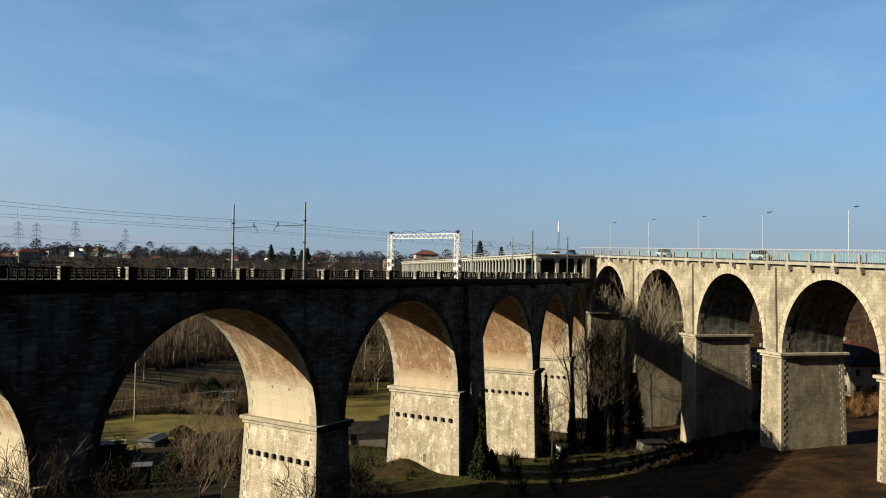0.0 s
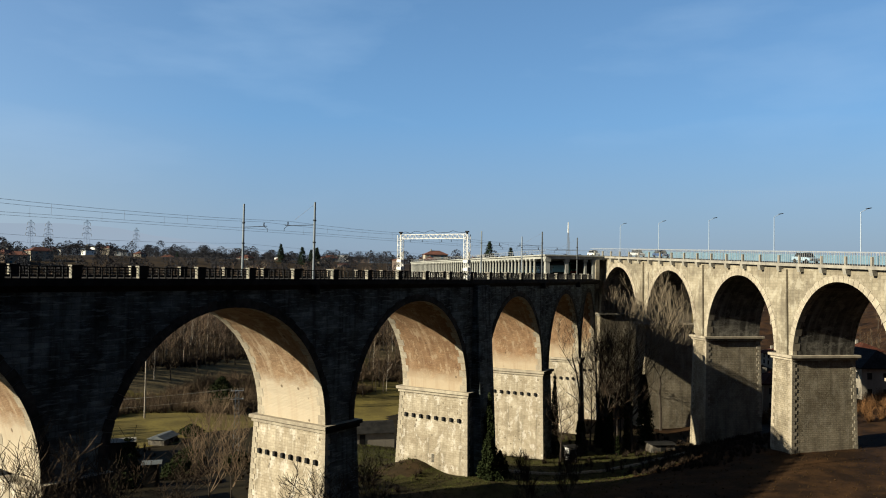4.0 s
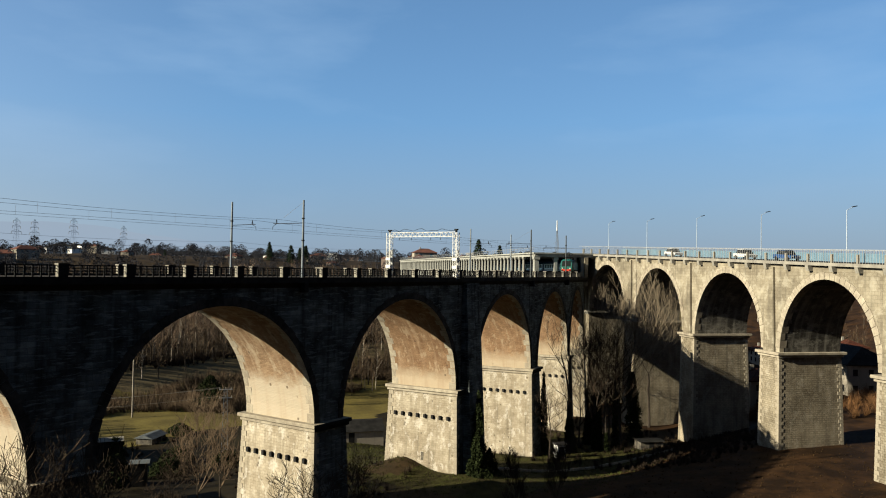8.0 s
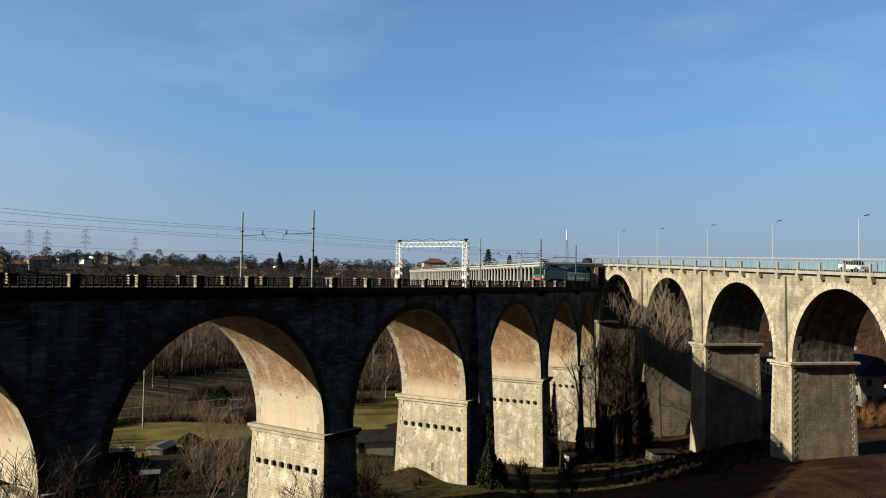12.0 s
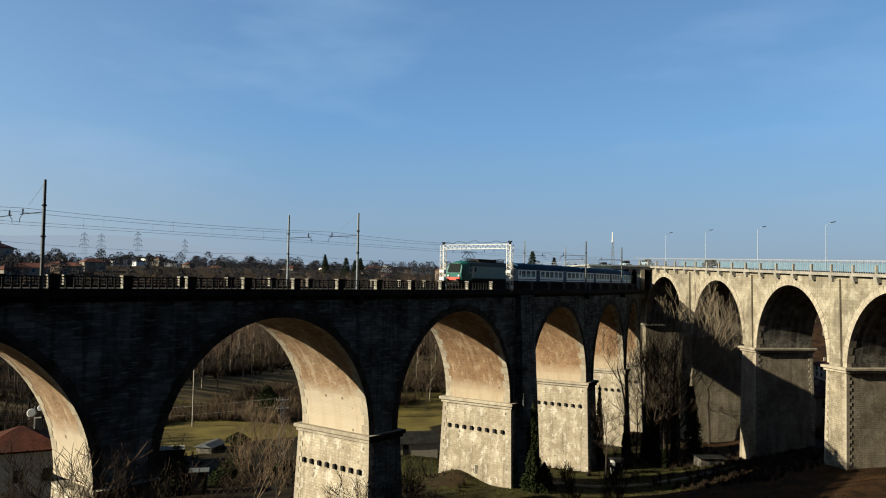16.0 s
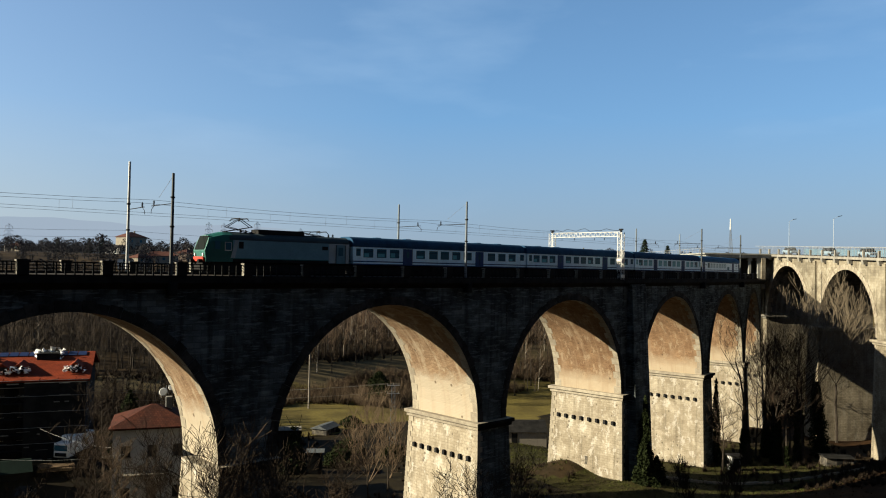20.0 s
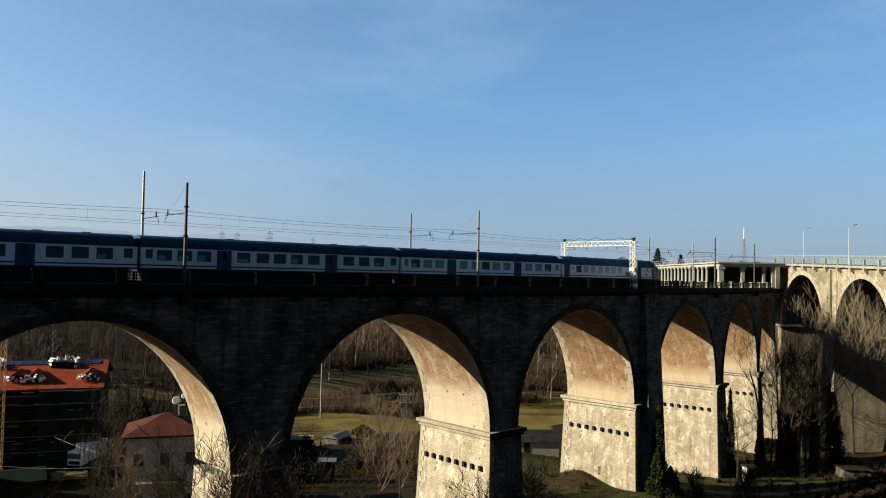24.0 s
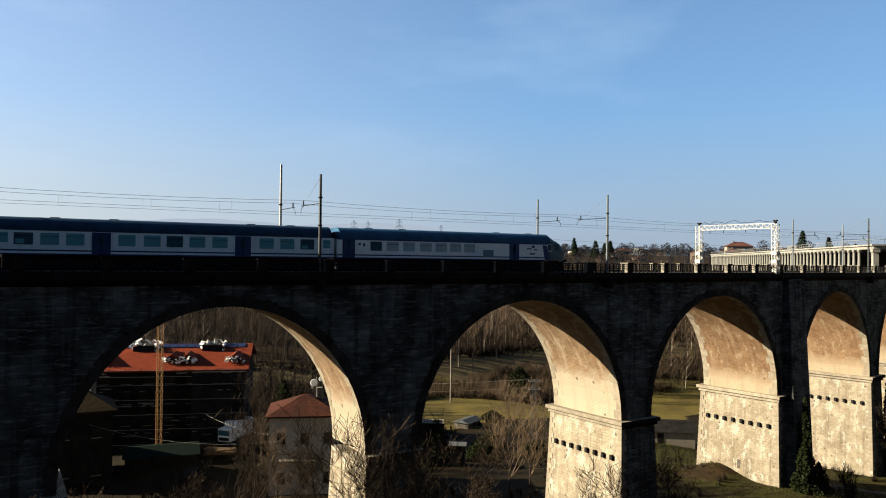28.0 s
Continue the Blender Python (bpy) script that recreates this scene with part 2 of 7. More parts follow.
DULL = mat("dull_dark_mast_paint", (0.055, 0.062, 0.066), (0.035, 0.04, 0.043), 2.0, rough=0.7, bump=0.1)
WIRE = mat("copper_wire", (0.10, 0.09, 0.09), (0.06, 0.06, 0.06), 2.0, rough=0.6, bump=0.0)
BALLAST = mat("ballast", (0.07296, 0.06384, 0.05472), (0.04104, 0.03648, 0.03192), 2.0, bump=0.8)
BARK = mat("grey_bark", (0.045, 0.037, 0.03), (0.022, 0.018, 0.014), 2.0, bump=0.4)
BIRCH = mat("pale_birch_bark", (0.2508, 0.228, 0.1915), (0.1368, 0.1186, 0.09576), 1.5, bump=0.2)
TWIG = mat("brown_twigs", (0.105, 0.075, 0.048), (0.06, 0.043, 0.028), 0.12, bump=0.0)
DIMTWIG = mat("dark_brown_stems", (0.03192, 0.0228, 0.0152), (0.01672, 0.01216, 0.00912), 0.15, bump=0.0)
HILLTWIG = mat("reddish_brown_hill_twigs", (0.15, 0.108, 0.075), (0.095, 0.068, 0.048), 0.05, bump=0.0)
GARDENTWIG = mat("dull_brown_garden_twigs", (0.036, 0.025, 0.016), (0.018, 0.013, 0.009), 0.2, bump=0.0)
FARTWIG = mat("grey_brown_far_twigs", (0.030, 0.030, 0.034), (0.014, 0.0145, 0.018), 0.02, bump=0.0)
LAMPGREY = mat("pale_lamp_paint", (0.27, 0.31, 0.36), (0.22, 0.26, 0.31), 0.5, rough=0.6, bump=0.0)
MASTGREY = mat("weathered_mast_steel", (0.14, 0.165, 0.19), (0.10, 0.12, 0.14), 2.0, rough=0.6, bump=0.1)
FARSTEEL = mat("dull_far_steel", (0.152, 0.1672, 0.19), (0.1216, 0.133, 0.152), 0.1, bump=0.0)
IVY = mat("ivy_leaves", (0.02, 0.026, 0.009), (0.008, 0.012, 0.004), 1.5, rough=0.9, bump=0.2)
CONIFER = mat("conifer_needles", (0.0228, 0.038, 0.019), (0.0114, 0.019, 0.0114), 1.0, bump=0.3)
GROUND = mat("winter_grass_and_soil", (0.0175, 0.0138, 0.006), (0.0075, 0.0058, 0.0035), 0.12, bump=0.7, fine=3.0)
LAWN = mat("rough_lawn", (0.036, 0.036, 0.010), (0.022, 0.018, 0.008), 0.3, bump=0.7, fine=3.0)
MEADOW = mat("dry_yellow_green_meadow", (0.1102, 0.08968, 0.02508), (0.0646, 0.05168, 0.01672), 0.12, bump=0.5, fine=2.0)
FIELD = mat("brown_fallow_field", (0.105, 0.084, 0.044), (0.068, 0.054, 0.03), 0.1, bump=0.6, fine=2.0)
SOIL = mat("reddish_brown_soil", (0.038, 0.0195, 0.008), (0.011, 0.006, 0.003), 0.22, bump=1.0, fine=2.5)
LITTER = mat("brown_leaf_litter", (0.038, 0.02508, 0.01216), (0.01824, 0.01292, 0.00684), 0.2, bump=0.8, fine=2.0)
TILE = mat("orange_clay_tiles", (0.175, 0.031, 0.011), (0.12, 0.022, 0.0085), 0.6, courses=(0.35, 0.4, 0.03), bump=0.6, even=0.8)
OLDTILE = mat("weathered_red_tiles", (0.0798, 0.02584, 0.0152), (0.0418, 0.01748, 0.01216), 0.6, courses=(0.3, 0.35, 0.03), bump=0.6)
FARTILE = mat("faded_red_brown_tiles", (0.11, 0.048, 0.035), (0.07, 0.034, 0.027), 0.3)
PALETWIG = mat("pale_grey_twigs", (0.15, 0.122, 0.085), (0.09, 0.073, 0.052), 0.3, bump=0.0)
PLASTER = mat("pale_plaster", (0.228, 0.2052, 0.1672), (0.1824, 0.1634, 0.133), 0.5, streaks=0.25)
WHITE = mat("white_paint", (0.488, 0.488, 0.468), (0.39, 0.39, 0.37), 1.5, rough=0.5, bump=0.1)
BODYW = mat("white_coach_paint", (0.56, 0.77, 0.85), (0.47, 0.66, 0.74), 0.5, rough=0.55, bump=0.05, streaks=0.25, stain=(0.26, 0.33, 0.36))
CABW = mat("fresh_white_coach_paint", (0.70, 0.86, 0.92), (0.60, 0.76, 0.83), 0.5, rough=0.5, bump=0.04, streaks=0.15, stain=(0.4, 0.48, 0.52))
LOCOW = mat("grey_loco_paint", (0.145, 0.265, 0.305), (0.115, 0.21, 0.245), 0.5, rough=0.8, bump=0.05)
BLUE = mat("deep_blue_paint", (0.003, 0.038, 0.13), (0.002, 0.028, 0.10), 0.8, rough=0.65, bump=0.03)
ROOFB = mat("dull_blue_roof_paint", (0.018, 0.058, 0.115), (0.013, 0.04, 0.08), 0.8, rough=0.8, bump=0.1)
GREEN = mat("emerald_green_paint", (0.005, 0.095, 0.078), (0.004, 0.07, 0.057), 0.8, rough=0.6, bump=0.03)
RED = mat("orange_red_paint", (0.40, 0.035, 0.015), (0.3, 0.026, 0.012), 1.0, rough=0.4, bump=0.03)
BLACK = mat("black_underframe", (0.02, 0.02, 0.02), (0.012, 0.012, 0.012), 2.0, rough=0.8, bump=0.1)
PANE = glassy("dark_window_glass", (0.022, 0.08, 0.115), 0.3, 0.05)
SHIELD = glassy("dull_dark_windscreen_glass", (0.012, 0.015, 0.015), 0.95, 0.0)
HOUSEPANE = glassy("dim_house_window_glass", (0.012, 0.013, 0.014), 0.25, 0.2)
BLIND = glassy("teal_tinted_window", (0.08, 0.30, 0.36), 0.3, 0.1)
FROST = glassy("whitened_window", (0.26, 0.43, 0.49), 0.3, 0.15)
SCREEN = mat("blue_mesh_screen", (0.085, 0.14, 0.18), (0.065, 0.11, 0.15), 0.6, rough=0.4, bump=0.0)


# ---- tools ----
def box_uv(bm):
    uv = bm.loops.layers.uv.verify()
    for f in bm.faces:
        nx, ny, nz = (abs(c) for c in f.normal)
        for l in f.loops:
            x, y, z = l.vert.co
            l[uv].uv = (x, y) if nz > 0.8 else ((y, z) if nx > ny else (x, z))


def part(name, bm, material, parent=None, label="", m=None):
    """Links a bmesh as one mesh object, under a thing or a part."""
    me = bpy.data.meshes.new(name)
    bm.normal_update()
    box_uv(bm)
    bm.to_mesh(me)
    bm.free()
    for x in material if isinstance(material, (list, tuple)) else [material]:
        me.materials.append(x)
    ob = new(name, me)
    ob.parent = parent
    if m is not None:
        ob.matrix_local = m
    if label:
        ob["label"] = label
    return ob


def twin(ob, m, parent=None):
    """Another object on the same mesh."""
    o = new(ob.name.split(".")[0], ob.data)
    o.parent = parent or ob.parent
    o.matrix_local = m
    if "label" in ob:
        o["label"] = ob["label"]
    return o


def thing(name, label, category, m=None, group="", kind=""):
    ob = new(name)
    if m is not None:
        ob.matrix_world = m
    return tagged(ob, label, category, group, kind)


def box(x0, y0, z0, x1, y1, z1, bm=None, bevel=0.0):
    bm = bm or bmesh.new()
    vs = [bm.verts.new((x, y, z)) for z in (z0, z1) for x, y in ((x0, y0), (x1, y0), (x1, y1), (x0, y1))]
    for i in ((3, 2, 1, 0), (4, 5, 6, 7), (0, 1, 5, 4), (1, 2, 6, 5), (2, 3, 7, 6), (3, 0, 4, 7)):
        bm.faces.new([vs[j] for j in i])
    if bevel:
        bmesh.ops.bevel(bm, geom=bm.edges[:], offset=bevel, segments=1, affect="EDGES")
    return bm


def frustum(b, t, z0, z1, bm=None):
    """A battered block: b and t are (x0, y0, x1, y1) at z0 and z1."""
    bm = bm or bmesh.new()
    vs = [bm.verts.new((x, y, z)) for (x0, y0, x1, y1), z in ((b, z0), (t, z1)) for x, y in ((x0, y0), (x1, y0), (x1, y1), (x0, y1))]
    for i in ((3, 2, 1, 0), (4, 5, 6, 7), (0, 1, 5, 4), (1, 2, 6, 5), (2, 3, 7, 6), (3, 0, 4, 7)):
        bm.faces.new([vs[j] for j in i])
    return bm


def tube(p, q, r0, r1=None, n=6, bm=None, caps=True):
    bm = bm or bmesh.new()
    p, q = Vector(p), Vector(q)
    r1 = r0 if r1 is None else r1
    d = (q - p).normalized()
    a = d.orthogonal().normalized()
    b = d.cross(a)
    rings = [[bm.verts.new(c + (a * math.cos(2 * math.pi * i / n) + b * math.sin(2 * math.pi * i / n)) * r) for i in range(n)] for c, r in ((p, r0), (q, r1))]
    for i in range(n):
        bm.faces.new((rings[0][i], rings[0][(i + 1) % n], rings[1][(i + 1) % n], rings[1][i]))
    if caps:
        bm.faces.new(rings[0][::-1])
        bm.faces.new(rings[1])
    return bm


def polytube(pts, r, n=5):
    """One bent tube through the points."""
    bm = bmesh.new()
    pts = [Vector(p) for p in pts]
    rings = []
    for i, p in enumerate(pts):
        d = (pts[min(i + 1, len(pts) - 1)] - pts[max(i - 1, 0)]).normalized()
        a = d.cross(Vector((0.31, 0.17, 0.93))).normalized()
        b = d.cross(a)
        rings.append([bm.verts.new(p + (a * math.cos(2 * math.pi * j / n) + b * math.sin(2 * math.pi * j / n)) * r) for j in range(n)])
    for p, q in zip(rings, rings[1:]):
        for j in range(n):
            bm.faces.new((p[j], p[(j + 1) % n], q[(j + 1) % n], q[j]))
    bm.faces.new(rings[0][::-1])
    bm.faces.new(rings[-1])
    return bm


def prism(outline, y0, y1, bm=None):
    """An outline in x and z, drawn out along y."""
    bm = bm or bmesh.new()
    a = [bm.verts.new((x, y0, z)) for x, z in outline]
    b = [bm.verts.new((x, y1, z)) for x, z in outline]
    bm.faces.new(a)
    bm.faces.new(b[::-1])
    for i in range(len(a)):
        j = (i + 1) % len(a)
        bm.faces.new((a[j], a[i], b[i], b[j]))
    bmesh.ops.recalc_face_normals(bm, faces=bm.faces[:])
    return bm


def mesh_thing(name, verts, faces, material):
    me = bpy.data.meshes.new(name)
    me.from_pydata(verts, [], faces)
    for x in material if isinstance(material, (list, tuple)) else [material]:
        me.materials.append(x)
    return new(name, me)


# ---- the line of the railway: straight, then a curve ----
D_LINE, S_BEND, R_BEND, S_TIGHT, R_TIGHT, S_END = 63.04, 40.6, 406.6, 158.0, 28.0, 173.9


def along(s, off=0.0):
    """The place s metres along the railway and off metres towards the camera's side, and the line's heading."""
    k = min(s, S_END) - S_TIGHT
    th = max(0.0, (min(s, S_TIGHT) - S_BEND) / R_BEND)
    x = s if s < S_BEND else S_BEND + R_BEND * math.sin(th)
    y = D_LINE + R_BEND * (1 - math.cos(th))
    if k > 0:
        a, th = th, th + k / R_TIGHT
        x += R_TIGHT * (math.sin(th) - math.sin(a))
        y += R_TIGHT * (math.cos(a) - math.cos(th))
    if s > S_END:
        x += (s - S_END) * math.cos(th)
        y += (s - S_END) * math.sin(th)
    return x + math.sin(th) * off, y - math.cos(th) * off, th


def on_line(s, off, z):
    x, y, _ = along(s, off)
    return Vector((x, y, EYE + z))


def line_pose(s, off, z):
    x, y, th = along(s, off)
    return pose(x, y, EYE + z, 0, 0, math.degrees(th))


def sweep(s0, s1, outline, bm=None, step=3.0, sag=None):
    """A closed outline in (off, z) carried along the line."""
    bm = bm or bmesh.new()
    n = max(1, int((s1 - s0) / step))
    rings = [[bm.verts.new(on_line(s0 + (s1 - s0) * i / n, o, z)) for o, z in outline] for i in range(n + 1)]
    k = len(outline)
    for a, b in zip(rings, rings[1:]):
        for i in range(k):
            j = (i + 1) % k
            bm.faces.new((a[i], a[j], b[j], b[i]))
    bm.faces.new(rings[0][::-1])
    bm.faces.new(rings[-1])
    bmesh.ops.recalc_face_normals(bm, faces=bm.faces[:])
    return bm


def bay(cols, ztop, front, back, at, bm=None):
    """A wall with an arch: cols are (s, underside); at(s, off, z) gives the place. Faces, then underside as the second material."""
    bm = bm or bmesh.new()
    rows = []
    for s, z in cols:
        rows.append([bm.verts.new(at(s, o, h)) for o, h in ((front, z), (front, ztop(s)), (back, ztop(s)), (back, z))])
    for a, b in zip(rows, rows[1:]):
        for i, j in ((0, 1), (1, 2), (2, 3), (3, 0)):
            f = bm.faces.new((a[i], a[j], b[j], b[i]))
            f.material_index = 1 if i == 3 else 0
    bm.faces.new(rows[0][::-1])
    bm.faces.new(rows[-1])
    bmesh.ops.recalc_face_normals(bm, faces=bm.faces[:])
    return bm


# ---- ground ----
def smooth(a, b, v):
    t = min(1.0, max(0.0, (v - a) / (b - a)))
    return t * t * (3 - 2 * t)


def ground_z(x, y):
    """Height of the valley's ground and the added hills, measured from the eye."""
    r = math.hypot(x, y)
    z = -28.5
    z -= 3.5 * smooth(85, 115, x) * smooth(35, 60, y) * (1 - smooth(115, 150, y))
    z += 3.3 * smooth(60, 95, x) * (1 - smooth(20, 52, y))
    z += 1.6 * smooth(130, 190, x)
    z += 5.0 * smooth(138, 165, y) + 16.0 * smooth(165, 270, y) + 11.0 * smooth(225, 350, y)
    z += 22.0 * smooth(230, 420, x) * (1 - smooth(138, 260, y))
    z += 2.4 * math.exp(-((x - 25) / 14) ** 2 - ((y - 109) / 9) ** 2)
    z += 1.5 * math.exp(-((x - 85) / 4.5) ** 2 - ((y - 71) / 3) ** 2)
    if r < 64:
        z = max(z, -1.7 - 0.5 * r)
    # unseen hills behind and left of the camera, added to block skylight
    z += 100.0 * smooth(-12, -90, y) + 100.0 * smooth(-14, -80, x) * (1 - smooth(30, 70, y))
    z += 0.35 * noise.noise((x * 0.06, y * 0.06, 0.3)) + 0.12 * noise.noise((x * 0.3, y * 0.3, 4.0))
    return z


def ground_mesh():
    n = 250
    def axis(c, reach, far):  # close in the valley, wide at the horizon
        return [c + (reach * u + (far - reach) * abs(u) ** 7 * (1 if u > 0 else -1)) for u in (2 * i / n - 1 for i in range(n + 1))]
    xs, ys = axis(70, 170, 4200), axis(90, 170, 4200)
    verts = [(x, y, EYE + ground_z(x, y)) for y in ys for x in xs]
    faces = [(j * (n + 1) + i, j * (n + 1) + i + 1, (j + 1) * (n + 1) + i + 1, (j + 1) * (n + 1) + i) for j in range(n) for i in range(n)]
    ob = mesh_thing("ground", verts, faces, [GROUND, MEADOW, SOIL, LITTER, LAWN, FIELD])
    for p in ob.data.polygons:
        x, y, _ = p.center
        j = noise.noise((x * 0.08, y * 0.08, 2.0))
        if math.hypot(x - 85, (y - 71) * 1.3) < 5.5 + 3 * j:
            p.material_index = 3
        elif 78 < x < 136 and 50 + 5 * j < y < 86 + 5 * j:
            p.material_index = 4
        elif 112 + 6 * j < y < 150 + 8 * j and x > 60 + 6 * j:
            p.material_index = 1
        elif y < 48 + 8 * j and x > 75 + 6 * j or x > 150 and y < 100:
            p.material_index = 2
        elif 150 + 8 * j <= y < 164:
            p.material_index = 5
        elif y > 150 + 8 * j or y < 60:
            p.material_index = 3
    ob.data.polygons.foreach_set("use_smooth", [True] * len(ob.data.polygons))
    return tagged(ob, "valley floor of dry winter grass and brown soil, with added unseen hills", "ground", kind="structure")


ground_mesh()

# ---- the railway viaduct ----
SPRING, CROWN, FRONT, BACK, BEAM = -16.9, -3.75, 2.4, -8.3, -1.62
NARROW = -4.9  # the older, narrower end
ARCHES = [(-26.5, -1.6), (4.0, 28.0), (33.3, 58.1), (62.7, 87.3), (93.2, 115.2), (118.9, 138.4), (140.6, 153.6)]
viaduct = thing("railway_viaduct", "high stone railway viaduct with round arches, its shaded side painted darker", "viaduct", kind="structure")


def arch_cols(a, b, spring, crown, n=30):
    """Underside of an arch from a to b."""
    m, h = (a + b) / 2, (b - a) / 2
    return [(m - h * math.cos(math.pi * i / n), spring + (crown - spring) * math.sin(math.pi * i / n)) for i in range(n + 1)]


def viaduct_walls():
    for k, (a, b) in enumerate(ARCHES):
        lo = ((ARCHES[k - 1][1] + a) / 2 if k != 2 else a - 0.05) if k else a - 20
        hi = ((b + ARCHES[k + 1][0]) / 2 if k != 1 else ARCHES[2][0] - 0.06) if k + 1 < len(ARCHES) else b + 0.9
        cols = [(lo, SPRING), (a - 0.001, SPRING)] + arch_cols(a, b, SPRING, CROWN) + [(b + 0.001, SPRING), (hi, SPRING)]
        bm = bay(cols, lambda s: BEAM, FRONT, NARROW if k < 2 else BACK, on_line)
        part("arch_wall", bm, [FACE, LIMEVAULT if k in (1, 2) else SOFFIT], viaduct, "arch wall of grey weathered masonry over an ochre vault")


viaduct_walls()


def shade_front(ob):
    """Puts the shade of the side away from the sun into a darker material."""
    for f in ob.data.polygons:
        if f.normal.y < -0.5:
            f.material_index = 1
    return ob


def viaduct_piers():
    gaps = [(-32.0, -26.5)] + [(p[1], q[0]) for p, q in zip(ARCHES, ARCHES[1:])] + [(ARCHES[-1][1], ARCHES[-1][1] + 0.9)]
    for k, (a, b) in enumerate(gaps):
        s = (a + b) / 2
        x, y, th = along(s, 0)
        base = ground_z(x, y) - 4
        w, hgt = (b - a) / 2, SPRING - base
        e = 0.02 if k == 2 else 0.25
        m = line_pose(s, 0, 0)
        bat = 0.035 * hgt
        rear = NARROW if k < 3 else BACK
        # FACE on the camera side paints the pier's shade into its colour
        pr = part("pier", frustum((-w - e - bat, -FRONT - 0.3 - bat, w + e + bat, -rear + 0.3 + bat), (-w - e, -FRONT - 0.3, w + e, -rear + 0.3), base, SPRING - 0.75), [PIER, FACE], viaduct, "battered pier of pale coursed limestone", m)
        shade_front(pr)
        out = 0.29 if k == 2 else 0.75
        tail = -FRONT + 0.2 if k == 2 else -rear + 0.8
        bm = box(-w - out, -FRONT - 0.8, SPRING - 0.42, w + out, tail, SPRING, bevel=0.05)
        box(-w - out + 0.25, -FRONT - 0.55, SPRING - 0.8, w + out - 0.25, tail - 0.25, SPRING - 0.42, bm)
        shade_front(part("string_course", bm, [QUOIN, DARKC], pr, "projecting stone string course"))
        hole = None
        for side in (-1, 1) if k != 2 else ():
            for i in range(8):
                yy = -FRONT + 0.9 + i * (FRONT - rear - 1.8) / 7
                zz = SPRING - 4.05
                xx = side * (w + 0.25 + bat * 3.3 / hgt)
                mm = pose(xx, yy, zz)
                if hole is None:
                    hole = part("putlog_hole", box(-0.3, -0.2, -0.27, 0.16, 0.2, 0.27, bevel=0.04), BLACK, pr, "square black putlog hole", mm)
                else:
                    twin(hole, mm)
        if k == 4:
            zz = ground_z(x, y) - 0.4
            part("niche", box(-0.03, -0.22, 0.9, 0.4, 0.22, 3.0), POSTC, pr, "small dim recess in the pier's foot", pose(-w - 0.25 - bat * (SPRING - 0.75 - zz - 2.2) / hgt, 2.6, zz))
            part("buttress", frustum((-1.7, -FRONT - 1.7 - bat, w - 0.2, -FRONT), (-1.4, -FRONT - 0.7, w - 0.4, -FRONT + 0.01), base, BEAM - 0.2), FACE, pr, "dark grey buttress on the pier's face")


viaduct_piers()
part("cornice", sweep(-60, 157.5, [(FRONT, BEAM - 0.5), (FRONT + 0.25, BEAM - 0.25), (FRONT + 0.6, BEAM), (FRONT + 0.6, BEAM + 0.42), (BACK - 0.6, BEAM + 0.42), (BACK - 0.6, BEAM), (BACK - 0.25, BEAM - 0.25), (BACK, BEAM - 0.5)]), DARKC, viaduct, "projecting dark cornice slab")
part("ballast_bed", sweep(-60, 170, [(1.6, -1.19), (0.9, -0.98), (-6.8, -0.98), (-7.5, -1.19)]), BALLAST, viaduct, "dark ballast bed")
for c in (-1.4, -5.3):
    for g in (-0.75, 0.75):
        part("rail", sweep(-60, 175, [(c + g - 0.035, -0.97), (c + g + 0.035, -0.97), (c + g + 0.035, -0.83), (c + g - 0.035, -0.83)]), IRON, viaduct, "worn steel rail")


def viaduct_parapet(off, side):
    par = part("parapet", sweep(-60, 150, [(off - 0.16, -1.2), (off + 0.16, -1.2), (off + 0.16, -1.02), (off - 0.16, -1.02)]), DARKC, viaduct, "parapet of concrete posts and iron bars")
    part("top_rail", sweep(-60, 150, [(off - 0.06, -0.14), (off + 0.06, -0.14), (off + 0.06, -0.06), (off - 0.06, -0.06)]), IRON, par, "dark iron top rail")
    part("low_rail", sweep(-60, 150, [(off - 0.05, -0.62), (off + 0.05, -0.62), (off + 0.05, -0.56), (off - 0.05, -0.56)]), IRON, par)
    part("mid_rail", sweep(-60, 150, [(off - 0.04, -0.38), (off + 0.04, -0.38), (off + 0.04, -0.33), (off - 0.04, -0.33)]), IRON, par)
    post = None
    s = 30.1 - 5.75 * 15
    while s < 149:
        m = line_pose(s, off, 0)
        if post is None:
            bm = box(-0.4, -0.24, -1.02, 0.4, 0.24, 0.0, bevel=0.03)
            box(-0.46, -0.3, -0.1, 0.46, 0.3, 0.06, bm)
            # DARKC on the front paints in the post's shaded face
            post = shade_front(part("post", bm, [CONC, DARKC], par, "squat cream concrete post with shade painted on its face", m))
        else:
            twin(post, m)
        s += 5.75
    bm = bmesh.new()
    s = -56.0
    while s < 149:
        a = on_line(s, off, -1.02)
        box(a.x - 0.055, a.y - 0.05, a.z, a.x + 0.055, a.y + 0.05, a.z + 0.9, bm)
        s += 0.64
    tagged(part("bars", bm, IRON, par, "close row of dark iron bars"), kind="stuff")


viaduct_parapet(FRONT + 0.25, 1)
viaduct_parapet(BACK - 0.25, -1)

# ---- the road bridge ----
PSI = 49.4
GALLERY = pose(146.8, 63.6, EYE, 0, 0, PSI + 180)
ROAD = pose(152.7, 66.1, EYE, 0, 0, PSI + 180) @ Matrix.Diagonal((1.04, 1.04, 1.04, 1))   # local x runs towards the camera's side, local y to the far side of the road
WIDE, RSLOPE = 9.9, -0.032


def road_z(x):
    return 3.15 + RSLOPE * x


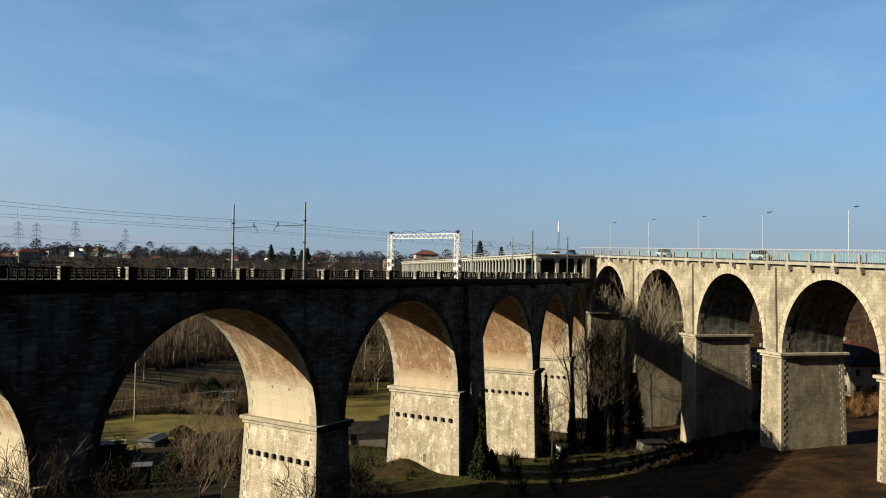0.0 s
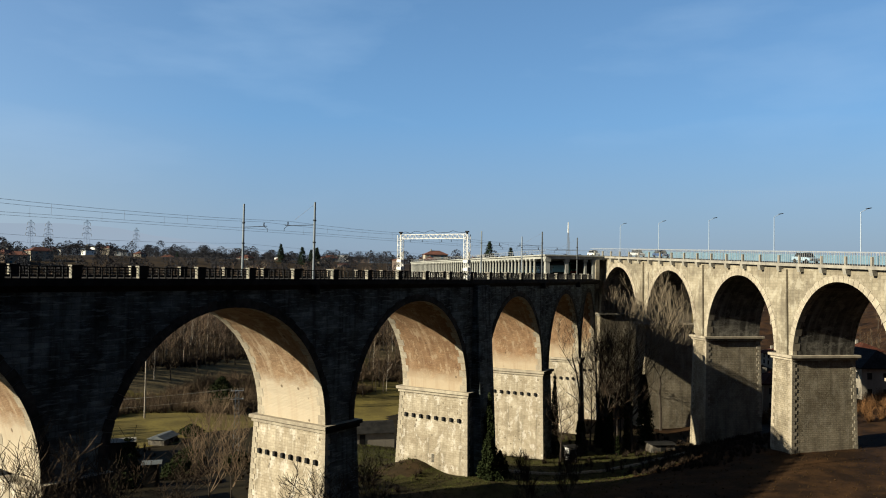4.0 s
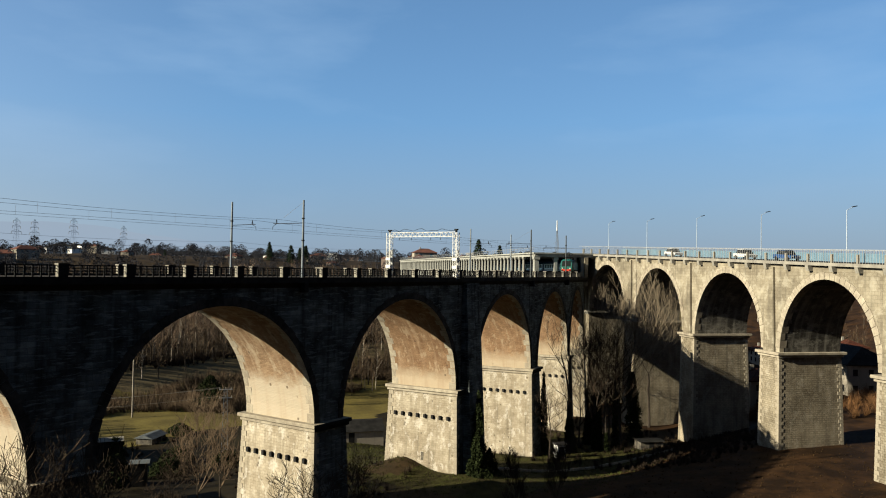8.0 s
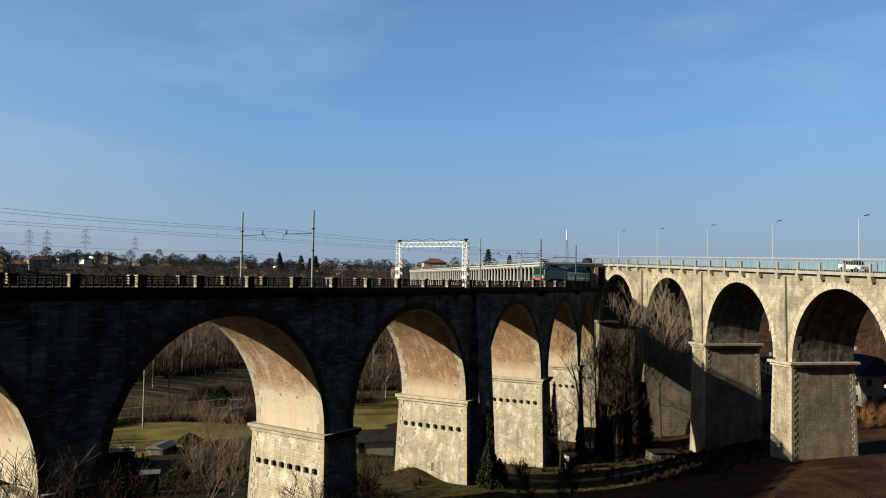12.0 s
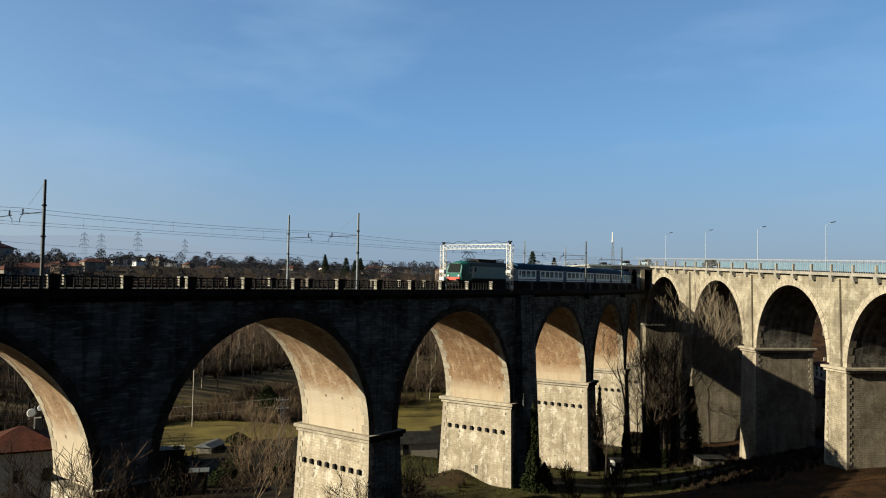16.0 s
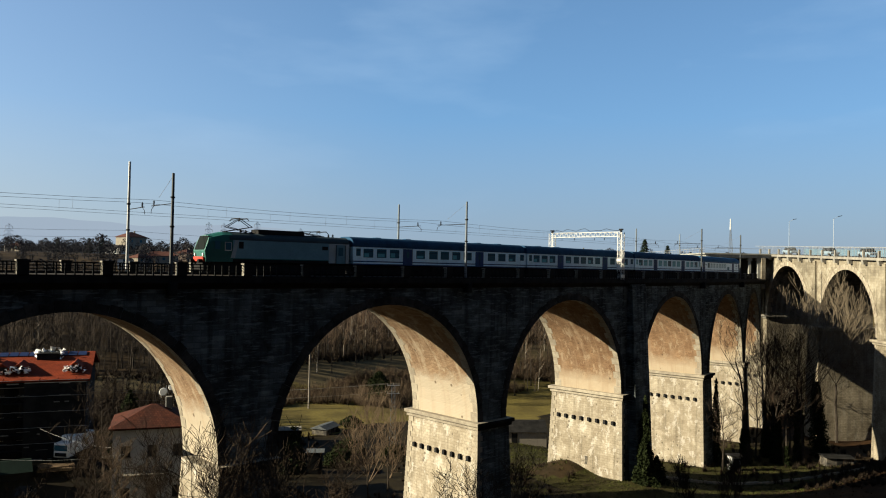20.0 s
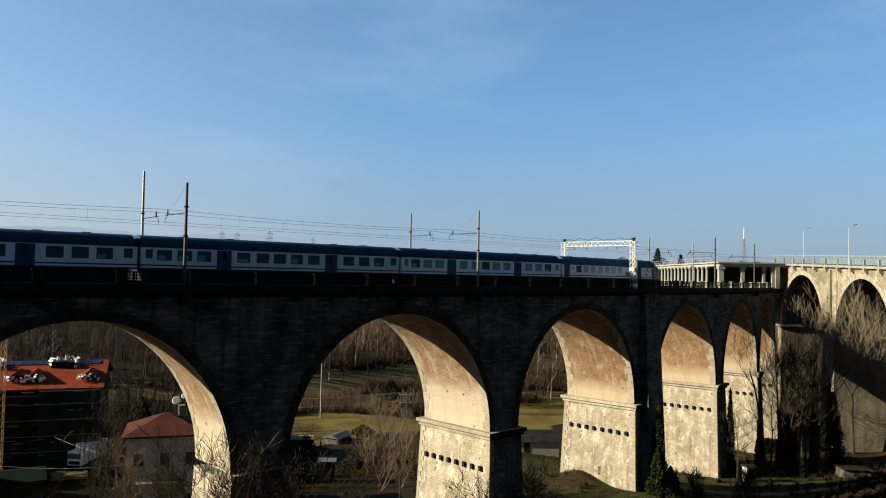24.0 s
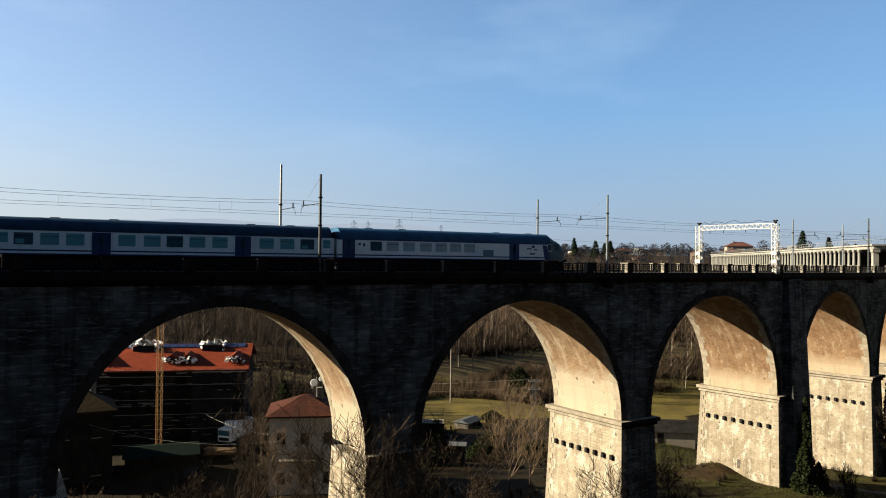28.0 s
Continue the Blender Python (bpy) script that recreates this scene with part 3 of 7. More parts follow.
def road_pose(x):
    """A place for a car on the roadway: level over the gallery, sloping on the bridge."""
    return ROAD @ pose(x, 3.6, road_z(max(x, -24.0)) + 0.464, 0, -math.degrees(math.atan(RSLOPE)) if x > -24 else 0, 0)


road_bridge = thing("road_bridge", "pale stone road bridge with tall arches, sunlit on one side", "bridge", ROAD, kind="structure")
RPIERS = [-21.0, 1.3, 23.7, 46.1, 68.4, 90.7, 113.0]


def road_at(s, off, z):
    return Vector((s, off, z))


def road_bridge_walls():
    for p, q in zip(RPIERS, RPIERS[1:]):
        a, b = p + 2.05, q - 2.05
        crown, spring = road_z((a + b) / 2) - 1.75, road_z((a + b) / 2) - 12.7
        cols = [(p, spring), (a - 0.001, spring)] + arch_cols(a, b, spring, crown) + [(b + 0.001, spring), (q, spring)]
        bm = bay(cols, lambda s: road_z(s) - 0.1, 0.0, WIDE, road_at)
        part("arch_wall", bm, [RFACE, RVAULT], road_bridge, "sunlit spandrel wall over a grey streaked vault")
    for x in RPIERS:
        w = ROAD @ Vector((x, 5, 0))
        base = ground_z(w.x, w.y) - 4
        spring = road_z(x) - 12.7
        bat = 0.02 * (spring - base)
        m = pose(x, 0, 0)
        pr = part("pier", frustum((-2.1 - bat, -0.1 - bat, 2.1 + bat, WIDE + 0.1 + bat), (-2.1, -0.1, 2.1, WIDE + 0.1), base, spring - 0.6), RPIER, road_bridge, "tall brown masonry pier", m)
        bm = box(-2.7, -0.7, spring - 0.3, 2.7, WIDE + 0.7, spring + 0.1, bevel=0.05)
        box(-2.4, -0.4, spring - 0.65, 2.4, WIDE + 0.4, spring - 0.3, bm)
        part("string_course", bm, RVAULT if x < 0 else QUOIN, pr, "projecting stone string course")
        part("pilaster", frustum((-1.2, -0.35, 1.2, 0.01), (-0.95, -0.3, 0.95, 0.01), spring + 0.1, road_z(x) - 0.5), RFACE, pr, "shallow pilaster above the pier")


road_bridge_walls()


def road_deck():
    x0, x1 = -24.0, 118.0
    def strip(outline, name, material, label, parent=road_bridge, a=x0, b=x1):
        bm = bmesh.new()
        rings = [[bm.verts.new((x, y, road_z(x) + z)) for y, z in outline] for x in (a, b)]
        for p, q in zip(rings, rings[1:]):
            for i in range(len(outline)):
                j = (i + 1) % len(outline)
                bm.faces.new((p[i], p[j], q[j], q[i]))
        bm.faces.new(rings[0][::-1])
        bm.faces.new(rings[-1])
        bmesh.ops.recalc_face_normals(bm, faces=bm.faces[:])
        return part(name, bm, material, parent, label)
    strip([(-0.7, 0.0), (-0.7, 0.42), (WIDE + 0.7, 0.42), (WIDE + 0.7, 0.0)], "deck_slab", CONC, "cream concrete deck edge")
    strip([(0.2, 0.424), (0.2, 0.46), (WIDE - 0.2, 0.46), (WIDE - 0.2, 0.424)], "roadway", DARKC, "grey asphalt roadway")
    for y in (-0.55, WIDE + 0.55):
        f = strip([(y - 0.03, 2.1), (y + 0.03, 2.1), (y + 0.03, 2.16), (y - 0.03, 2.16)], "fence_rail", STEEL, "thin steel fence rail", a=-24.0)
        post = bracket = None
        x = 23.42 - 4.47 * 10
        while x < 116:
            m = pose(x, y, road_z(x))
            if post is None:
                post = part("post", box(-0.17, -0.16, 0.4, 0.17, 0.16, 1.55, bevel=0.03), CONC, f, "cream concrete post", m)
                bracket = part("bracket", frustum((-0.28, -0.1, 0.28, 0.7), (-0.3, -0.3, 0.3, 0.7), -0.75, -0.01), CONC, f, "stone bracket under the deck", m @ pose(0, 0, 0, 0, 0, 0 if y < 0 else 180))
            else:
                twin(post, m)
                twin(bracket, m @ pose(0, 0, 0, 0, 0, 0 if y < 0 else 180))
            x += 4.47
        bm = bmesh.new()
        x = -22.0
        while x < 116:
            z = road_z(x)
            box(x - 0.02, y - 0.02, z + 0.42, x + 0.02, y + 0.02, z + 2.1, bm)
            x += 0.45
        tagged(part("fence_bars", bm, STEEL, f, "fine upright steel bars"), kind="stuff")
    strip([(WIDE + 0.3, 0.5), (WIDE + 0.32, 0.5), (WIDE + 0.32, 1.75), (WIDE + 0.3, 1.75)], "screen", SCREEN, "long blue mesh screen along the far footway", a=-24.0)


road_deck()


def road_lamp(x):
    m = ROAD @ pose(x, WIDE - 3.0, road_z(x) + 0.42)
    ob = thing("street_lamp", "tall slim grey street lamp with a flat dark head", "street lamp", m, "street lamps on the bridge")
    part("pole", tube((0, 0, 0), (0, 0, 7.3), 0.075, 0.045, 8), LAMPGREY, ob)
    part("arm", tube((0, 0, 7.25), (0.05, 1.0, 7.75), 0.035, 0.03, 6), LAMPGREY, ob)
    part("lamp_head", box(-0.16, -0.4, -0.05, 0.16, 0.4, 0.07, bevel=0.04), DARKC, ob, "flat dark lamp head", pose(0.05, 1.2, 7.8, 12, 0, 0))


for x in (-24.0, -5.0, 14.6, 34.0, 53.0, 72.0):
    road_lamp(x)


# ---- the gallery over the railway, under the road ----
def gallery():
    g = thing("railway_gallery", "long cream concrete gallery with close columns carrying the road", "gallery", GALLERY, kind="structure")
    zb, zt, y0, y1, x0, x1 = -1.1, 4.35, -11.7, 0.4, -215.0, -22.5
    part("base_wall", box(x0, y0 - 0.3, zb - 2.2, x1, y0 + 0.4, zb + 0.35), GREYC, g, "low cream base wall")
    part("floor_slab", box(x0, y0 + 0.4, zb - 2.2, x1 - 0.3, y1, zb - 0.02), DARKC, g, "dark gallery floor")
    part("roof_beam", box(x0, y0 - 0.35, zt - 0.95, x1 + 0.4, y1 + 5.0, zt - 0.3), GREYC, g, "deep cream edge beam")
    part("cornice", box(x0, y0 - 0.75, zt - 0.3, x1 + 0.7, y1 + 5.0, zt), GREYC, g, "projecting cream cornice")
    # the interior's shade is put into this wall's dark colour
    part("back_wall", box(x0, y1 + 0.003, zb - 2.2, -27, y1 + 0.5, zt - 0.96), DARKC, g, "plain back wall coloured dark for the unlit interior")
    part("end_pier", box(-24.5, 0.1, zb - 2.2, -22.0, 0.95, zt - 0.96), RFACE, g, "pale stone pier between gallery and road bridge")
    under = None
    for i in range(11):
        m = pose(x0 + 6 + 17.0 * i, 0, 0)
        if under is None:
            under = part("under_pier", box(-1.6, y0 - 0.1, zb - 32, 1.6, y1 + 0.3, zb - 2.2, bevel=0.05), RPIER, g, "plain masonry pier under the gallery", m)
        else:
            twin(under, m)
    col = None
    x = x0 + 1
    while x < x1 - 6:
        m = pose(x, y0, 0)
        if col is None:
            bm = tube((0, 0, zb + 0.36), (0, 0, zt - 1.6), 0.34, 0.29, 14)
            tube((0, 0, zt - 1.6), (0, 0, zt - 1.25), 0.29, 0.5, 14, bm)
            box(-0.6, -0.3, zt - 1.25, 0.6, 0.4, zt - 0.96, bm)
            col = part("column", bm, GREYC, g, "cream concrete column with flared head", m)
        else:
            twin(col, m)
        x += 3.1
    for y, w in ((y0 + 0.2, 0.55), (y0 + 4.9, 0.4), (y1 - 2.6, 0.28), (y1 - 0.6, 0.4)):
        bm = box(-w, -w, zb - 0.3, w, w, zt - 0.96, bevel=0.04)
        box(-w - 0.2, -w - 0.15, zt - 1.6, w + 0.2, w + 0.15, zt - 0.97, bm)
        part("portal_column", bm, GREYC, g, "square portal column", pose(x1 - 0.4, y, 0))
    rail = part("roof_rail", box(x0, y0 - 0.5, zt + 1.0, x1 + 0.4, y0 - 0.42, zt + 1.06), STEEL, g, "thin steel roof railing")
    up = None
    x = x0 + 2
    while x < x1 + 0.5:
        m = pose(x, y0 - 0.46, zt)
        if up is None:
            up = part("upright", box(-0.035, -0.035, 0.0, 0.035, 0.035, 1.02), STEEL, rail, "", m)
        else:
            twin(up, m)
        x += 2.2
    part("lower_rail", box(x0, y0 - 0.49, zt + 0.5, x1 + 0.4, y0 - 0.43, zt + 0.54), FARSTEEL, rail, "")
    part("road_slab", box(-260, y1 + 1.21, road_z(-24) - 0.3, -24.02, 11.0, road_z(-24) + 0.46), DARKC, road_bridge, "asphalt road beside the gallery roof")
    part("end_rail", box(x1 + 0.3, y0, zt + 1.0, x1 + 0.38, y1 + 1, zt + 1.06), STEEL, g)
    part("abutment", box(-24.5, -0.9, -22, -20.6, 9.5, road_z(-22) - 0.01), RFACE, road_bridge, "pale stone abutment between road and railway")


gallery()


# ---- the train ----
def shell(x0, x1, outline, bm=None, taper=None):
    """An outline in y and z carried along x; taper(x) gives (scale, shift of the top)."""
    bm = bm or bmesh.new()
    xs = [x0, x1] if taper is None else [x0 + (x1 - x0) * i / 14 for i in range(15)]
    rings = []
    for x in xs:
        k, top = taper(x) if taper else (1.0, 0.0)
        rings.append([bm.verts.new((x, y * k, z)) for y, z in outline])
    for a, b in zip(rings, rings[1:]):
        for i in range(len(outline)):
            j = (i + 1) % len(outline)
            bm.faces.new((a[i], a[j], b[j], b[i]))
    bm.faces.new(rings[0][::-1])
    bm.faces.new(rings[-1])
    bmesh.ops.recalc_face_normals(bm, faces=bm.faces[:])
    return bm


HALF = 1.41
RAIL = -0.83


def clip_shell(x0, x1, z0, z1, half=HALF, top=3.78, low=1.0):
    """A band of the coach's skin between two heights above the rail, a closed solid."""
    full = [(half, low), (half, 2.95)] + [(half - half * 0.75 * (1 - math.cos(a)), 2.95 + (top - 2.95) * math.sin(a)) for a in (math.pi / 2 * i / 6 for i in range(1, 7))]
    side = [(y, z) for y, z in full if z0 - 1e-6 <= z <= z1 + 1e-6]
    def at(z):
        for (ya, za), (yb, zb) in zip(full, full[1:]):
            if za <= z <= zb:
                return ya + (yb - ya) * (z - za) / max(1e-6, zb - za)
        return full[-1][0]
    if not side or side[0][1] > z0 + 1e-6:
        side.insert(0, (at(z0), z0))
    if side[-1][1] < z1 - 1e-6:
        side.append((at(z1), z1))
    return shell(x0, x1, side + [(-y, z) for y, z in side[::-1]])


def bogie(parent, x):
    bg = part("bogie", box(-1.5, -1.1, 0.35, 1.5, 1.1, 0.75, bevel=0.08), BLACK, parent, "black bogie frame", pose(x, 0, 0))
    wheel = None
    for dx in (-1.28, 1.28):
        for y in (-0.78, 0.78):
            m = pose(dx, y, 0.46)
            if wheel is None:
                wheel = part("wheel", tube((0, -0.07, 0), (0, 0.07, 0), 0.46, n=18), IRON, bg, "steel wheel", m)
            else:
                twin(wheel, m)


def coach_windows(parent, spans, z0, z1, material, low_label):
    first = {}
    for x, w, mt in spans:
        key = (round(w, 2), mt)
        for side in (1, -1):
            m = pose(x, side * (HALF + 0.004), (z0 + z1) / 2, 0, 0, 0 if side < 0 else 180)
            if key not in first:
                first[key] = part("window", box(-w / 2, -0.012, -(z1 - z0) / 2, w / 2, 0.012, (z1 - z0) / 2, bevel=0.01), [PANE, BLIND, FROST][mt], parent, ["dark sealed window", "teal tinted window", "window whitened by its blind"][mt], m)
                part("vent_bar", box(-w / 2, -0.018, -0.015, w / 2, 0.018, 0.015), BLACK, first[key], "", pose(0, 0, (z1 - z0) * 0.22))
            else:
                o = twin(first[key], m)
                twin(first[key].children[0], pose(0, 0, (z1 - z0) * 0.22), o)
                if mt == 0 and w > 1 and int(x * 7) % 3:
                    hh = (z1 - z0) * (0.3 + 0.1 * (int(x * 5) % 4))
                    part("curtain", box(-w * 0.42, -0.016, -(z1 - z0) * 0.42, w * (0.05 if int(x * 3) % 2 else 0.3), 0.016, -(z1 - z0) * 0.42 + hh, bevel=0.008), BLIND, o, "pale drawn curtain behind the glass")


NOSEB = mat("dark_teal_cab_paint", (0.016, 0.095, 0.125), (0.011, 0.065, 0.09), 0.8, rough=0.4, bump=0.03)
CABROOF = mat("mid_blue_roof_paint", (0.03, 0.095, 0.18), (0.022, 0.068, 0.13), 0.8, rough=0.8, bump=0.1)


def coach(label, blinds, cab=False):
    ob = thing("cab_coach" if cab else "railway_coach", label, "railway coach")
    n = 13.0
    e = -n + 2.5 if cab else -n
    part("body", clip_shell(e, n, 1.06, 2.76), CABW if cab else BODYW, ob, "white painted side panels")
    if cab:
        part("letterboard", clip_shell(e, n, 2.66, 2.765, HALF + 0.009), BLUE, ob, "dark blue band under the roof")
    part("waist_stripe", clip_shell(e, n, 1.26, 1.37, HALF + 0.006), BLUE, ob, "thin dark blue stripe")
    part("roof", clip_shell(e - 0.4 if cab else e, n - 0.25, 2.76, 3.76, HALF + 0.012), CABROOF if cab else ROOFB, ob, "dark blue rounded roof")
    part("sill_band", clip_shell(e, n, 0.98, 1.1, HALF + 0.01), BLUE, ob, "dark blue sill band")
    # box reaches almost to the rails, filling in the dark under the coach
    part("underframe", box(-12.4, -1.15, 0.03, 12.4, 1.15, 0.99), BLACK, ob, "black underframe, deepened to stand in for the shade below")
    for x in (-4.6, -1.4, 2.0, 5.0):
        part("equipment_box", box(x - 1.0, -1.3, 0.35, x + 1.0, 1.3, 0.95, bevel=0.04), IRON, ob, "dark equipment box")
    part("gangway", box(n - 0.02, -0.8, 1.0, n + 0.28, 0.8, 3.3, bevel=0.05), BLACK, ob, "black rubber gangway")
    if not cab:
        part("gangway", box(-n - 0.28, -0.8, 1.0, -n + 0.02, 0.8, 3.3, bevel=0.05), BLACK, ob, "black rubber gangway")
    for x in (-9.0, 9.0):
        bogie(ob, x)
    vent = None
    for x in (-9.0, -4.9, 5.9, 9.4):
        if vent is None:
            vent = part("roof_vent", box(-0.35, -0.3, 3.7, 0.35, 0.3, 3.83, bevel=0.03), ROOFB, ob, "low roof vent", pose(x, 0, 0))
        else:
            twin(vent, pose(x, 0, 0))
    door = None
    for x, w in (((4.9, 0.66), (-5.9, 0.66)) if not cab else ((11.9, 0.6), (-6.3, 0.46))):
        for side in (1, -1):
            m = pose(x, side * (HALF + 0.008), 1.84, 0, 0, 0 if side < 0 else 180)
            if door is None:
                door = part("door", box(-w, -0.02, -0.8, w, 0.02, 0.88, bevel=0.01), BLUE, ob, "blue double door" if not cab else "narrow blue door", m)
                for dx in (-0.33, 0.33):
                    part("door_pane", box(-0.16, -0.03, -0.05, 0.16, 0.0, 0.62), PANE, door, "", pose(dx * w / 0.66, 0, 0))
                part("door_seam", box(-0.015, -0.03, -0.78, 0.015, 0.0, 0.86), BLACK, door)
            else:
                o = twin(door, m)
                for ch in door.children:
                    twin(ch, ch.matrix_local.copy(), o)
    k = int(blinds)
    if not cab:
        xs = [10.5, 8.7, 6.9, 3.0, 1.2, -0.55, -2.25, -4.1, -7.7, -9.4, -11.1]
        coach_windows(ob, [(x, 1.24, k if i % 5 else 0) for i, x in enumerate(xs)], 1.72, 2.6, PANE, "")
        coach_windows(ob, [(12.3, 0.68, k), (-12.35, 0.55, k)], 1.86, 2.6, PANE, "")
    else:
        coach_windows(ob, [(9.2, 1.15, 0)] + [(x, 1.25, 2) for x in (7.5, 5.8, 4.0, 2.3, 0.7, -0.9)], 1.72, 2.56, PANE, "")
        for side in (1, -1):
            part("hatch", box(-3.75, side * HALF - 0.015, 1.3, -2.5, side * HALF + 0.015, 2.0), LOCOW, ob, "grey service hatch")
            for x, z, w, hh in ((-8.2, 2.15, 0.3, 0.12), (-8.7, 2.3, 0.16, 0.25), (-9.0, 2.05, 0.2, 0.12), (-8.6, 1.62, 0.35, 0.14), (10.4, 2.1, 0.1, 0.28), (9.95 + 0.9, 2.2, 0.12, 0.2)):
                part("marking", box(x - w, side * HALF - 0.012, z, x + w, side * HALF + 0.012, z + hh), BLUE, ob, "small dark blue marking")
            part("nose_stripe", frustum((-11.0, side * HALF - 0.02, -10.2, side * HALF + 0.016), (-10.4, side * HALF - 0.02, -9.9, side * HALF + 0.016), 1.1, 2.6), BLUE, ob, "slanting blue stripe by the cab")
        cab_end(ob, -n, 2.6, paint=NOSEB, label="dark teal raked cab nose", rake=0.85, brow=3.12)
    return ob


def cab_end(ob, x0, long=3.2, top=3.72, paint=None, label="emerald green raked cab", rake=0.36, brow=3.34):
    """A raked cab, its nose at x0."""
    bm = bmesh.new()
    rows = []
    for i in range(11):
        u = i / 10
        k = 0.86 + 0.14 * u ** 0.45
        edge = brow + (top - brow) * min(1.0, 1.6 * u)
        side = [(HALF * k, 1.0), (HALF * k, 1.95), (HALF * k * 0.985, 2.76), (HALF * k * 0.86, edge - 0.28), (HALF * k * 0.55, edge - 0.05), (0.0, edge)]
        ring = []
        for y, z in side + [(-y, z) for y, z in side[-2::-1]]:
            lean = max(0.0, z - 1.95) * rake
            ring.append(bm.verts.new((x0 + long * u + lean * (1 - u) ** 1.2 + (0.12 * (1 - u) if z < 1.2 else 0), y, z)))
        rows.append(ring)
    for a, b in zip(rows, rows[1:]):
        for i in range(len(a) - 1):
            bm.faces.new((a[i], a[i + 1], b[i + 1], b[i]))
    front = rows[0]
    for i in range(5):  # level strips across the face, so that it folds along the sill
        bm.faces.new((front[i], front[i + 1], front[9 - i], front[10 - i]) if i < 4 else (front[4], front[5], front[6]))
    bm.faces.new(rows[-1])
    bmesh.ops.recalc_face_normals(bm, faces=bm.faces[:])
    nose = part("nose", bm, paint or GREEN, ob, label)
    part("windscreen", frustum((x0 - 0.03, -0.98, x0 + 0.12, 0.98), (x0 - 0.03 + rake * (brow - 2.03), -0.92, x0 + 0.12 + rake * (brow - 2.03), 0.92), 2.04, brow - 0.08), SHIELD, nose, "dark raked windscreen")
    for y in (-0.35, 0.35):
        part("wiper", tube((x0 + 0.0, y, 2.1), (x0 + 0.36, y * 0.4, 2.7), 0.018, n=4), BLACK, nose)
    part("bumper", box(x0 - 0.1, -1.05, 1.0, x0 + 0.1, 1.05, 1.42, bevel=0.04), RED, nose, "orange-red bumper panel")
    part("snowplough", box(x0 - 0.05, -1.1, 0.25, x0 + 0.5, 1.1, 0.9, bevel=0.06), IRON, nose, "dark snowplough")
    for y in (-0.85, 0.85):
        part("headlight", tube((x0 - 0.05, y, 1.62), (x0 + 0.08, y, 1.62), 0.13, n=10), WHITE, nose, "round headlight")
        part("buffer", tube((x0 - 0.45, y, 1.05), (x0 + 0.1, y, 1.05), 0.17, n=12), IRON, nose, "round steel buffer")
    for side in (1, -1):
        part("window_surround", box(x0 + long * 0.70, side * HALF * 0.985 - 0.022, 1.97, x0 + long * 0.95, side * HALF * 0.985 + 0.022, 2.74), WHITE, nose, "pale window surround")
        part("quarter_light", box(x0 + long * 0.34, side * HALF * 0.93 - 0.05, 2.1, x0 + long * 0.54, side * HALF * 0.93 + 0.05, 2.8), PANE, nose, "dark corner window of the cab")
        part("cab_side_window", box(x0 + long * 0.72, side * HALF * 0.985 - 0.03, 2.05, x0 + long * 0.93, side * HALF * 0.985 + 0.03, 2.7), PANE, nose, "cab side window")


ENDW = mat("pale_grey_loco_paint", (0.30, 0.36, 0.37), (0.25, 0.30, 0.31), 0.6, rough=0.55, bump=0.05)


LOCOROOF = mat("dark_teal_roof_paint", (0.012, 0.028, 0.034), (0.008, 0.018, 0.022), 0.8, rough=0.7, bump=0.1)


